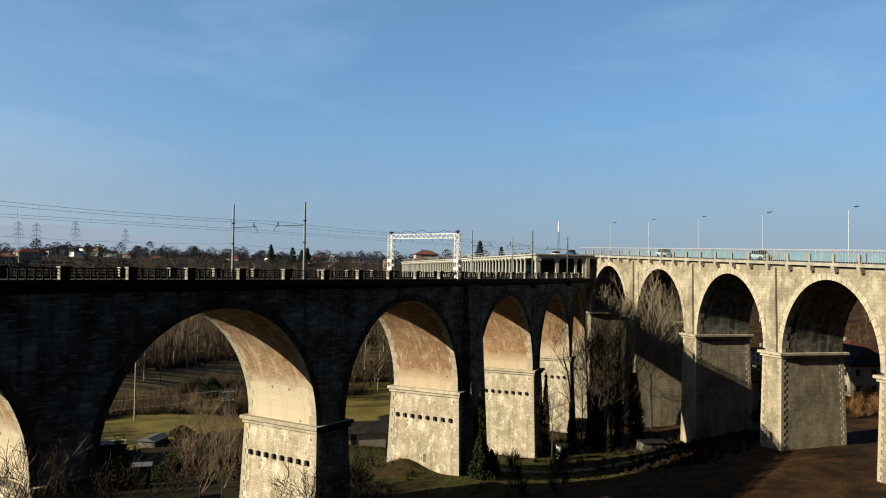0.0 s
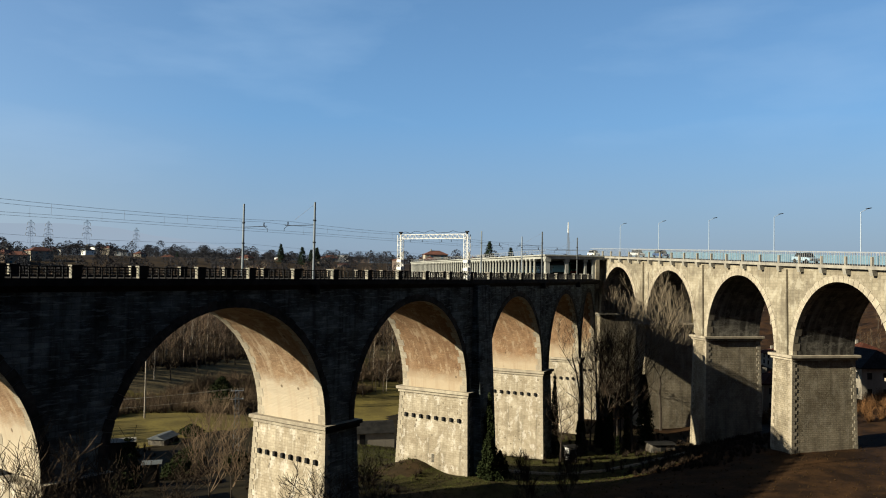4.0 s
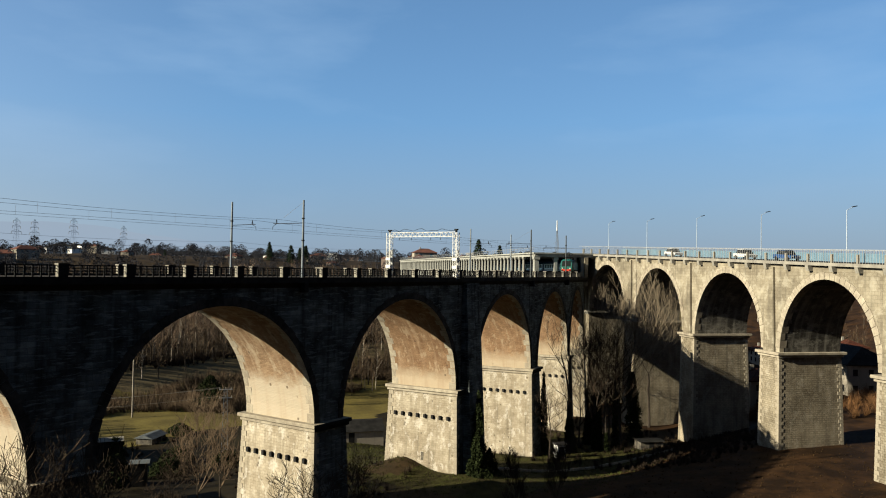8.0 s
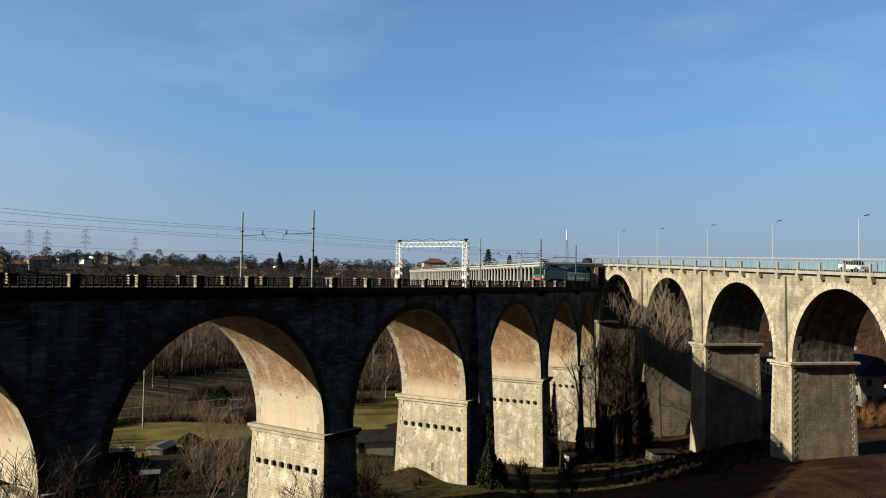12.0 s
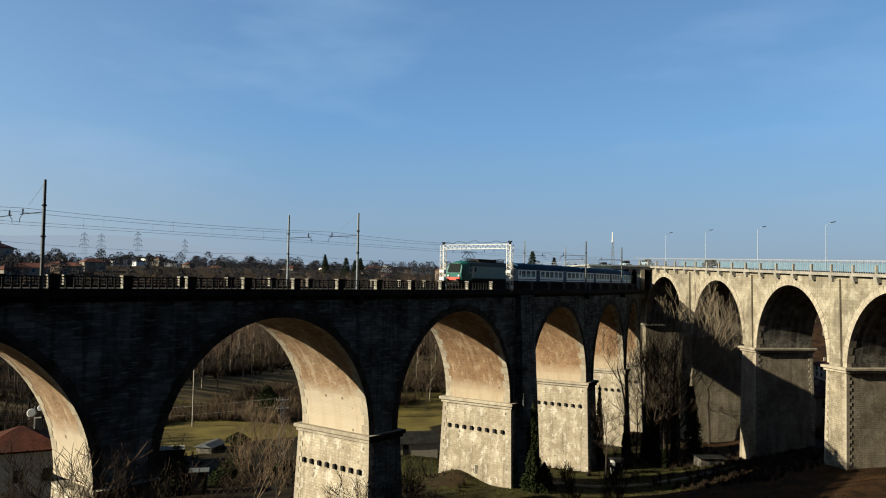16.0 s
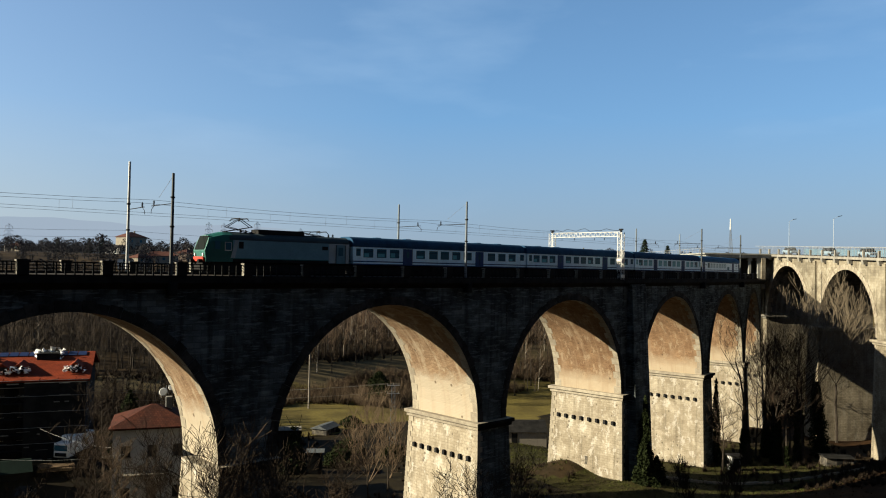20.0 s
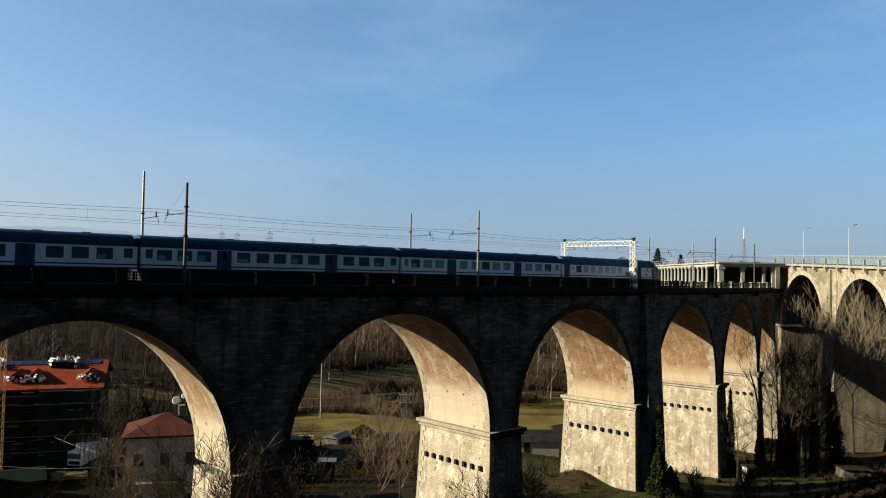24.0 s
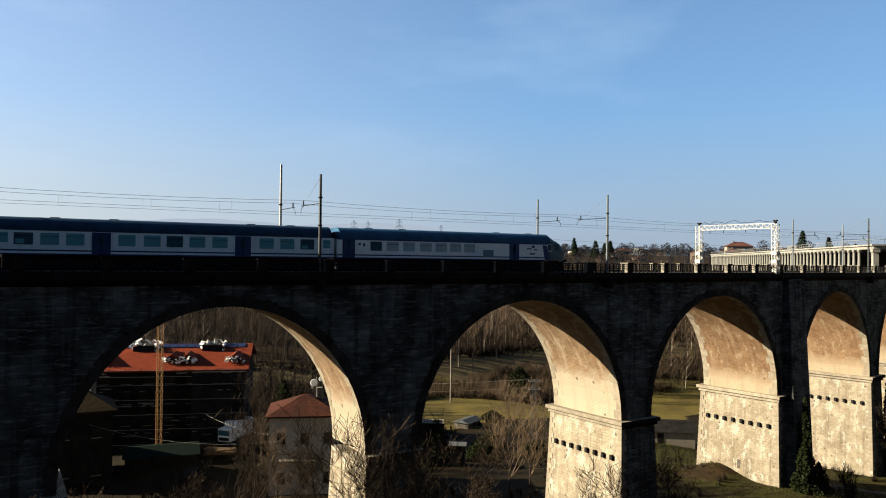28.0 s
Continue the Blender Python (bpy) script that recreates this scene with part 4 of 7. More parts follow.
def locomotive():
    ob = thing("electric_locomotive", "grey electric locomotive with an emerald green raked cab and red bumper", "locomotive")
    n = 7.45
    part("body", clip_shell(-n + 2.5, n - 0.15, 1.3, 2.95, HALF), LOCOW, ob, "light grey painted body side")
    part("skirt", clip_shell(-n + 2.5, n - 0.15, 0.95, 1.3, HALF + 0.006), DARKC, ob, "darker grey skirt")
    part("sill_band", clip_shell(-n + 2.4, n - 0.15, 1.26, 1.34, HALF + 0.01), GREEN, ob, "green sill band")
    part("roof", clip_shell(-n + 2.2, n - 0.15, 2.95, 3.62, HALF + 0.012, top=3.62), LOCOROOF, ob, "dark teal sooty roof")
    # deepened like the coaches' to shut out light under the locomotive
    part("underframe", box(-6.8, -1.15, 0.03, 7.1, 1.15, 0.97), BLACK, ob, "black underframe, deepened to stand in for the shade below")
    for x in (-4.2, 4.2):
        bogie(ob, x)
    cab_end(ob, -n, 2.5, 3.66)
    part("roof_box", box(-2.2, -0.75, 3.56, 2.6, 0.75, 4.02, bevel=0.06), BLACK, ob, "long dark roof equipment box")
    ins = None
    for x in (-3.4, -2.9, 3.2, 6.0, 6.5):
        if ins is None:
            bm = tube((0, 0.4, 3.55), (0, 0.4, 3.95), 0.05, n=6)
            for q in range(3):
                tube((0, 0.4, 3.65 + 0.1 * q), (0, 0.4, 3.7 + 0.1 * q), 0.11, n=8, bm=bm)
            ins = part("roof_insulator", bm, IRON, ob, "dark roof insulator", pose(x, 0, 0))
        else:
            twin(ins, pose(x, 0, 0))
    for y in (-1, 1):
        m = pose(6.3, y * (HALF + 0.008), 1.9, 0, 0, 0 if y < 0 else 180)
        part("end_panel", box(4.95, y * HALF - 0.012, 1.06, 7.27, y * HALF + 0.012, 2.94), ENDW, ob, "pale grey end panel")
        d = part("door", box(-0.5, -0.02, -0.86, 0.5, 0.02, 0.95), LOCOW, ob, "pale service door", m)
        part("door_pane", box(-0.26, -0.035, -0.1, 0.26, 0.0, 0.7), PANE, d, "dark door window")
        for dx in (-0.53, 0.53):
            part("handrail", box(dx - 0.03, -0.04, -0.9, dx + 0.03, 0.0, 0.95), BLACK, d)
        part("grille", box(4.2, y * HALF - 0.015, 2.3, 4.85, y * HALF + 0.015, 2.65), BLACK, ob, "small dark grille")
        part("pale_stripe", frustum((-5.15, y * HALF - 0.02, -4.75, y * HALF + 0.018), (-4.75, y * HALF - 0.02, -4.4, y * HALF + 0.018), 1.35, 2.94), ENDW, ob, "slanting pale stripe behind the cab")
        part("cab_vent", box(-4.4, y * HALF - 0.015, 2.2, -3.95, y * HALF + 0.015, 2.8), BLACK, ob, "dark vent behind the cab")
    pantograph(ob, -4.0, True)
    pantograph(ob, 3.4, False)
    return ob


def pantograph(ob, x, up):
    h = 4.92 if up else 4.1
    base = part("pantograph", box(x - 1.3, -0.6, 3.58, x + 1.5, 0.6, 3.68), IRON, ob, "raised folding pantograph" if up else "folded pantograph")
    rods = []
    for y in (-0.4, 0.4):
        if up:
            rods += [((x + 1.3, y, 3.7), (x - 1.0, y * 0.8, 4.15)), ((x - 1.0, y * 0.8, 4.15), (x + 0.25, y * 0.6, h)), ((x - 1.2, y, 3.7), (x + 1.4, y * 0.8, 4.2)), ((x + 1.4, y * 0.8, 4.2), (x + 0.25, y * 0.6, h))]
        else:
            rods += [((x + 1.3, y, 3.7), (x - 1.3, y * 0.8, 4.0)), ((x - 1.3, y * 0.8, 4.02), (x + 1.2, y * 0.6, h))]
    for p, q in rods:
        part("rod", tube(p, q, 0.034), IRON, base)
    head = x + (0.25 if up else 1.2)
    for dx in (-0.35, 0.35):
        bm = tube((head + dx, -0.85, h), (head + dx, 0.85, h), 0.05)
        tube((head + dx, -0.85, h), (head + dx * 1.3, -1.0, h - 0.2), 0.04, bm=bm)
        tube((head + dx, 0.85, h), (head + dx * 1.3, 1.0, h - 0.2), 0.04, bm=bm)
        part("collector_strip", bm, IRON, base, "curved collector strip")


LOCO = locomotive()
COACHES = [coach("white and dark blue railway coach with blue doors", False), coach("white and dark blue railway coach with dark windows", False), coach("white and blue railway coach with pale blinds", True)]
CAB = coach("white driving coach with a green cab end and blue roof", True, cab=True)
# place of the train's front along the line
FRONTS = [(0.0, 196.0), (3.5, 177.0), (5.5, 166.0), (8.0, 152.0), (10.0, 140.5), (11.0, 133.0), (12.0, 124.0), (13.5, 108.0), (14.0, 102.5), (15.0, 90.6), (16.0, 78.0), (17.0, 65.2), (20.0, 27.1), (23.0, -9.1), (25.0, -32.8), (28.0, -68.3)]


def train_front(t):
    for (a, p), (b, q) in zip(FRONTS, FRONTS[1:]):
        if a <= t <= b:
            return p + (q - p) * (t - a) / (b - a)
    return FRONTS[-1][1]


def train_rows(lag, length, turned=False):
    rows = []
    for i in range(57):
        t = 0.5 * i
        mid = train_front(t) + lag
        a, b = along(mid - length * 0.35, -1.4), along(mid + length * 0.35, -1.4)
        th = math.degrees(math.atan2(b[1] - a[1], b[0] - a[0]))
        rows.append((t, pose((a[0] + b[0]) / 2, (a[1] + b[1]) / 2, EYE + RAIL, 0, 0, th + (180 if turned else 0))))
    return rows


def motions():
    walk(LOCO, train_rows(7.85, 14.9))
    for k, c in enumerate(COACHES):
        walk(c, train_rows(15.35 + 26.3 * k + 13.2, 26.0))
    walk(CAB, train_rows(15.35 + 26.3 * 3 + 13.2, 26.0, True))
    for ob, x0, speed in CARS:
        walk(ob, [(t, road_pose(x0 + speed * t)) for t in range(29)])


# ---- overhead line ----
def mast(s, off, top, label, paint):
    ob = thing("catenary_mast", label, "catenary mast", line_pose(s, off, 0), "masts along the viaduct")
    part("pole", tube((0, 0, -1.6), (0, 0, top), 0.15, 0.105, 10), paint, ob, "slim tapered steel pole")
    part("bracket", box(-0.28, -0.75, -2.6, 0.28, 0.1, -1.6, bevel=0.04), IRON, ob, "dark foot bracket on the wall")
    for z in (5.25, 2.9):
        part("collar", tube((0, 0, z - 0.06), (0, 0, z + 0.06), 0.18, n=10), IRON, ob, "dark collar")
    return ob


def arm(ob, y, toward, long, z=4.75):
    """A bracket arm with its insulator and registration rod, from a mast over one track."""
    a = part("bracket_arm", tube((0, 0, z), (0, toward * long, z + 0.03), 0.035, n=6), IRON, ob, "thin bracket arm")
    yy = toward * (long - 0.5)
    bm = tube((0, yy, z - 0.02), (0, yy, z + 0.5), 0.03, n=6)
    for i in range(4):
        tube((0, yy, z + 0.08 + 0.09 * i), (0, yy, z + 0.13 + 0.09 * i), 0.10, 0.07, n=8, bm=bm)
    part("insulator", bm, IRON, a, "dark ribbed insulator")
    bm = tube((0, yy, z), (0, yy + toward * 0.55, z - 0.25), 0.025, n=5)
    tube((0, yy + toward * 0.55, z - 0.25), (0, yy + toward * 0.62, z - 0.62), 0.025, n=5, bm=bm)
    part("registration_rod", bm, IRON, a, "hooked registration rod")


MASTS = [-8.5, 23.5, 55.7, 114.3, 135.9]
for s in MASTS:
    # DULL puts the near masts' shaded side into their paint colour
    n = mast(s, FRONT + 0.2, 7.2, "slim steel catenary mast at the viaduct's edge", MASTGREY if s == 55.7 else DULL)
    arm(n, 0, 1, 4.6)
    f = mast(s, -7.75 if s < 40 else -8.9, 9.1 if s < 40 else 7.45, "slim grey steel catenary mast beyond the tracks", STEEL if s < 40 else MASTGREY)
    arm(f, 0, -1, 4.0)
    part("stay", tube((0, 0, 7.0), (0, 3.0, 5.4), 0.012, n=4), WIRE, n, "thin stay wire")


def gantry(s):
    near, far = FRONT + 0.2, BACK - 0.4
    ob = thing("signal_gantry", "white lattice steel gantry spanning both tracks", "gantry", line_pose(s, 0, 0))
    def lattice(p, q, w, h, steps, bm):
        p, q = Vector(p), Vector(q)
        d = (q - p).normalized()
        u = Vector((1, 0, 0))
        v = d.cross(u)
        cs = [u * a * w / 2 + v * b * h / 2 for a, b in ((-1, -1), (1, -1), (1, 1), (-1, 1))]
        for c in cs:
            tube(p + c, q + c, 0.045, n=4, bm=bm)
        for i in range(steps):
            a, b = p.lerp(q, i / steps), p.lerp(q, (i + 1) / steps)
            for j in range(4):
                tube(a + cs[j], b + cs[(j + 1) % 4], 0.024, n=4, bm=bm)
                tube(a + cs[j], a + cs[(j + 1) % 4], 0.024, n=4, bm=bm)
        return bm
    for off, name in ((near, "leg"), (far, "leg")):
        leg = part(name, lattice((0, -off, -1.6), (0, -off, 5.3), 0.75, 0.62, 9, bmesh.new()), WHITE, ob, "white lattice leg")
        part("counterweight", tube((0.75, -off + 0.1, 0.4), (0.75, -off + 0.1, 2.9), 0.2, n=10), WHITE, leg, "hanging white counterweight")
        bm = tube((0, -off, 5.3), (0, -off, 5.75), 0.07, n=6)
        box(-0.2, -off - 0.24, 5.62, 0.2, -off + 0.24, 5.8, bm)
        box(-0.14, -off - 0.12, 5.4, 0.14, -off + 0.12, 5.6, bm)
        part("insulator_cap", bm, IRON, leg, "dark cap with insulators")
        for z in (-0.9, 0.2, 1.3):
            part("band", box(-0.45, -off - 0.38, z, 0.45, -off + 0.38, z + 0.4), WHITE if z else IRON, leg)
    part("beam", lattice((0, -near, 5.05), (0, -far, 5.05), 0.6, 0.62, 14, bmesh.new()), WHITE, ob, "white lattice beam")
    r = random.Random(4)
    bm = polytube([(r.uniform(-0.2, 0.2), -near + (near - far) * i / 14, 5.5 + r.uniform(0.0, 0.45)) for i in range(15)], 0.03)
    part("cable", bm, IRON, ob, "loose looping cable on the beam")
    for y in (-near + 2.6, -near + 4.2, -near + 7.5, -near + 9.6):
        bm = tube((0, y, 4.62), (0, y, 4.25), 0.03, n=6)
        for i in range(3):
            tube((0, y, 4.3 + 0.1 * i), (0, y, 4.34 + 0.1 * i), 0.06, n=8, bm=bm)
        part("insulator", bm, IRON, ob, "hanging dark insulator")


gantry(86.5)


def wires():
    spots = [-60, -34] + MASTS[:3] + [86.5] + MASTS[3:] + [156]
    for off, top in ((-1.4, 5.25), (-5.3, 5.25)):
        ob = thing("overhead_wire", "thin dark contact wire hung from its carrying wire", "overhead wire", kind="structure")
        for name, z, sag, r in (("carrying_wire", top, 0.28, 0.017), ("contact_wire", 4.15, 0.0, 0.015)):
            bm = bmesh.new()
            for a, b in zip(spots, spots[1:]):
                pts = [on_line(a + (b - a) * i / 6, off, z - sag * 4 * (i / 6) * (1 - i / 6)) for i in range(7)]
                for p, q in zip(pts, pts[1:]):
                    tube(p, q, r, n=4, bm=bm, caps=False)
            part(name, bm, WIRE, ob)
        bm = bmesh.new()
        for a, b in zip(spots, spots[1:]):
            for i in range(1, 5):
                u = i / 5
                s = a + (b - a) * u
                tube(on_line(s, off, 4.15), on_line(s, off, top - 0.28 * 4 * u * (1 - u)), 0.009, n=3, bm=bm, caps=False)
        tagged(part("dropper", bm, WIRE, ob, "fine dropper wires"), kind="stuff")
    ob = thing("feeder_wire", "thin dark feeder wire along the far masts", "overhead wire", kind="structure")
    for z in (2.9, 2.3):
        bm = bmesh.new()
        for a, b in zip(spots, spots[1:]):
            pts = [on_line(a + (b - a) * i / 6, BACK - 0.9, z - 0.35 * 4 * (i / 6) * (1 - i / 6)) for i in range(7)]
            for p, q in zip(pts, pts[1:]):
                tube(p, q, 0.014, n=4, bm=bm, caps=False)
        part("wire", bm, WIRE, ob)


wires()


# ---- trees and brush ----
def tubes(segs, n):
    """Vertices and faces of many tapered twigs (p, q, r0, r1); a limb's pieces share their rings."""
    vs, fs, ends = [], [], {}
    for p, q, r0, r1 in segs:
        d = q - p
        if d.length < 1e-5:
            continue
        d.normalize()
        a = d.cross(Vector((0.83, 0.52, 0.21))).normalized()
        b = d.cross(a)
        start, r = ends.get(tuple(p), (None, 0.0))
        if start is None or not 0.8 < r0 / r < 1.25:
            start = len(vs)
            vs += [p + (a * math.cos(2 * math.pi * i / n) + b * math.sin(2 * math.pi * i / n)) * r0 for i in range(n)]
        end = len(vs)
        vs += [q + (a * math.cos(2 * math.pi * i / n) + b * math.sin(2 * math.pi * i / n)) * r1 for i in range(n)]
        ends[tuple(q)] = (end, r1)
        for i in range(n):
            j = (i + 1) % n
            fs.append((start + i, start + j, end + j, end + i))
    return vs, fs


def grow(r, p, d, length, radius, depth, thick, fine, up=0.25, spread=0.75, kids=(3, 4), joined=True):
    """A limb in bent pieces, with side limbs."""
    n = 3
    big = radius > 0.09
    for i in range(n):
        d = (d + Vector((r.uniform(-1, 1), r.uniform(-1, 1), r.uniform(-0.5, 1) * (1 + up))) * 0.16).normalized()
        q = p + d * length / n
        r1 = max(0.017, radius * 0.84)
        (thick if big and joined else fine).append((p.copy(), q.copy(), radius, r1))
        p, radius = q, r1
        if depth > 0:
            for _ in range(r.randint(*kids) if i else r.randint(0, 2)):
                side = Vector((r.uniform(-1, 1), r.uniform(-1, 1), r.uniform(-0.35, 0.9) + up)).normalized()
                e = (d * (1 - spread) + side * spread).normalized()
                grow(r, p.copy(), e, length * r.uniform(0.5, 0.72), max(0.018, radius * r.uniform(0.5, 0.68)), depth - 1, thick, fine, up, spread, kids, big and joined)


def bare_tree(seed, height, radius, label, name="bare_tree", lean=(0, 0), fork=0.35, up=0.35, spread=0.7, bark=None, depth=3, m=None, ivy=0.0, group="", kids=(2, 4), twig=None, limbs=(2, 3), stem=False):
    r = random.Random(seed)
    thick, fine = [], []
    p, d = Vector((0, 0, -0.3)), Vector((lean[0], lean[1], 1)).normalized()
    steps = 10
    rad = radius
    for i in range(steps):
        d = (d + Vector((r.uniform(-0.1, 0.1), r.uniform(-0.1, 0.1), 0.08))).normalized()
        q = p + d * height * 0.86 / steps
        thick.append((p.copy(), q.copy(), rad, rad * 0.87))
        p, rad = q, rad * 0.87
        if (i + 1) / steps > fork:
            for _ in range(r.randint(*limbs)):
                a = r.uniform(0, 2 * math.pi)
                e = (d * (1 - spread) + Vector((math.cos(a), math.sin(a), up)) * spread).normalized()
                grow(r, p.copy(), e, height * r.uniform(0.16, 0.32), rad * r.uniform(0.5, 0.75), depth - 1, thick, fine, up, spread, kids, not stem)
    grow(r, p, d, height * 0.2, rad, depth - 1, thick, fine, up, spread, kids, not stem)
    ob = thing(name, label, "tree", m, group)
    v, f = tubes(thick, 6)
    t = mesh_thing("trunk", v, f, bark or BARK)
    t.parent = ob
    v, f = tubes(fine, 3)
    t = mesh_thing("crown", v, f, twig or bark or TWIG)
    t.parent = ob
    t["label"] = "bare winter twigs"
    if ivy:
        v, f = [], []
        for _ in range(int(900 * ivy)):
            z = r.uniform(0, height * 0.5)
            a = r.uniform(0, 2 * math.pi)
            k = radius * 1.2 + r.uniform(0, 0.55) * (1 - z / (height * 0.62))
            c = Vector((math.cos(a) * k + lean[0] * z, math.sin(a) * k + lean[1] * z, z))
            leaf(r, c, r.uniform(0.12, 0.26), v, f)
        t = mesh_thing("ivy", v, f, IVY)
        t.parent = ob
        t["label"] = "dark ivy climbing the trunk"
    return ob


def leaf(r, c, size, v, f):
    n = Vector((r.uniform(-1, 1), r.uniform(-1, 1), r.uniform(-0.3, 1))).normalized()
    a = n.orthogonal().normalized() * size
    b = n.cross(a).normalized() * size * 0.7
    o = len(v)
    v += [c - a, c + b, c + a, c - b]
    f.append((o, o + 1, o + 2, o + 3))


def place(x, y, turn=0.0, size=1.0, dz=0.0):
    return pose(x, y, EYE + ground_z(x, y) + dz, 0, 0, turn) @ Matrix.Diagonal((size, size, size, 1))


# tall ivy-clad trees between the viaduct and the road bridge
def forked_tree(seed, height, radius, label, m, fork=0.45, limbs=3, wide=0.45, ivy=0.0, ivy_top=0.45, twig=None, depth=3, name="bare_tree", kids=(1, 2), limb=0.46):
    """A clear trunk that parts into steep limbs with fine twigs."""
    r = random.Random(seed)
    thick, fine = [], []
    p, d, rad = Vector((0, 0, -0.3)), Vector((r.uniform(-0.05, 0.05), r.uniform(-0.05, 0.05), 1)).normalized(), radius
    stem = [p.copy()]
    for i in range(6):
        d = (d + Vector((r.uniform(-0.07, 0.07), r.uniform(-0.07, 0.07), 0.1))).normalized()
        q = p + d * height * fork / 6
        thick.append((p.copy(), q.copy(), rad, rad * 0.93))
        p, rad = q, rad * 0.93
        stem.append(p.copy())
        if i > 2:
            a = r.uniform(0, 2 * math.pi)
            grow(r, p.copy(), Vector((math.cos(a), math.sin(a), 0.35)).normalized(), height * r.uniform(0.12, 0.2), rad * 0.22, 2, thick, fine, 0.3, 0.6, (1, 2), False)
    turn = r.uniform(0, 2 * math.pi)
    for k in range(limbs):
        a = turn + 2 * math.pi * k / limbs + r.uniform(-0.4, 0.4)
        e = Vector((math.cos(a) * wide, math.sin(a) * wide, 1)).normalized()
        grow(r, p.copy(), e, height * (1 - fork) * r.uniform(0.62, 0.8), rad * limb * r.uniform(0.85, 1.15), depth, thick, fine, 0.45, 0.55, kids)
    ob = thing(name, label, "tree", m, "tall bare trees")
    v, f = tubes(thick, 6)
    mesh_thing("trunk", v, f, BARK).parent = ob
    v, f = tubes(fine, 3)
    t = mesh_thing("crown", v, f, twig or DIMTWIG)
    t.parent = ob
    t["label"] = "bare winter twigs"
    if ivy:
        v, f = [], []
        for _ in range(int(3600 * ivy)):
            u = r.random()
            z = height * ivy_top * u
            w = min(len(stem) - 1.001, z / (height * fork) * 6)
            c = stem[int(w)].lerp(stem[int(w) + 1], w % 1) if z < height * fork else stem[-1] + Vector((0, 0, z - height * fork))
            a = r.uniform(0, 2 * math.pi)
            k = radius * 0.8 + ivy * 0.95 * (1 - u) ** 0.6 * r.uniform(0.1, 1.0) * (1 + 0.6 * noise.noise((a, z * 0.6, seed)))
            leaf(r, c + Vector((math.cos(a) * k, math.sin(a) * k, 0)), r.uniform(0.1, 0.22), v, f)
        t = mesh_thing("ivy", v, f, IVY)
        t.parent = ob
        t["label"] = "dark ivy climbing the trunk"
    return ob


# DIMTWIG paints in the silhouettes' shade, PALETWIG the sun on the crowns
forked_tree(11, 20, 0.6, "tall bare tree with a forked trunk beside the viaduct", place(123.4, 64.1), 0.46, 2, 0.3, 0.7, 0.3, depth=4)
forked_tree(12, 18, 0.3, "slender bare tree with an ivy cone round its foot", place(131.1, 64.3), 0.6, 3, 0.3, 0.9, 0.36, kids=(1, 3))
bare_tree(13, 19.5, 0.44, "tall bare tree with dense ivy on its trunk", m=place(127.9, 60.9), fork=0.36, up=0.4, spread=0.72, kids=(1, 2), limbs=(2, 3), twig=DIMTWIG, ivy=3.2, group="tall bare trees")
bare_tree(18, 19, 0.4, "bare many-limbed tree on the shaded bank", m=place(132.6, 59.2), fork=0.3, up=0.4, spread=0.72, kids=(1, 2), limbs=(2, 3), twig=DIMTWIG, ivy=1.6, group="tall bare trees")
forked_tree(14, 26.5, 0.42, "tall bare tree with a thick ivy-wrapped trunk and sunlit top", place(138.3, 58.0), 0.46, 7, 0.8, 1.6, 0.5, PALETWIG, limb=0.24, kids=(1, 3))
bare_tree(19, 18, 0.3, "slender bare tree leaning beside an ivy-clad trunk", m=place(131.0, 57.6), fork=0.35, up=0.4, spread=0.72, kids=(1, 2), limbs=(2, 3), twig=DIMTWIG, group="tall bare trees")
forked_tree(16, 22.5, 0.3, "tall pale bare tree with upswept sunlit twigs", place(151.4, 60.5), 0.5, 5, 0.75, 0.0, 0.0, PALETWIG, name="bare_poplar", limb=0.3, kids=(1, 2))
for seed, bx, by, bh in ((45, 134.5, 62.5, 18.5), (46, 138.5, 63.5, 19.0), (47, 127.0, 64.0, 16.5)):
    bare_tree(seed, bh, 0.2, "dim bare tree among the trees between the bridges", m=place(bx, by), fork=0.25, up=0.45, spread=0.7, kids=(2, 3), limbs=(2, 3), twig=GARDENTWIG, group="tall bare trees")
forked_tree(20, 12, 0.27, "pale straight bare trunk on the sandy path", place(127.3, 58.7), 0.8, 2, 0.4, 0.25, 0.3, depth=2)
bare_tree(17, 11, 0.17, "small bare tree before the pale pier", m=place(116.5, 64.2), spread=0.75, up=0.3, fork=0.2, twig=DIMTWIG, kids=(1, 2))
# trees and shrubs by the gardens below the terrace
bare_tree(21, 11.5, 0.14, "bare multi-stemmed tree in the garden", m=place(55.3, 77.2), spread=0.6, up=0.5, fork=0.15, kids=(1, 3), twig=TWIG)
bare_tree(22, 9.5, 0.13, "bare brown tree in the garden", m=place(59.0, 78.2), spread=0.65, up=0.5, fork=0.1, twig=TWIG, kids=(1, 3))
bare_tree(23, 9, 0.12, "bare pale fruit tree by the hut", m=place(44, 66), spread=0.8, up=0.3, fork=0.15, twig=GARDENTWIG)
bare_tree(24, 14, 0.11, "bare pale-twigged tree before the pier", m=place(27.6, 53.2), spread=0.75, up=0.35, fork=0.25, bark=BARK, kids=(2, 3), twig=GARDENTWIG)
bare_tree(25, 13, 0.14, "bare dark-twigged tree before the lit pier", m=place(24.5, 50), spread=0.75, up=0.4, fork=0.2, twig=GARDENTWIG, kids=(2, 3))
bare_tree(26, 11, 0.15, "bare tree beside the red-roofed house", m=place(22.6, 76.6), spread=0.7, up=0.5, fork=0.15, kids=(1, 3), twig=GARDENTWIG)
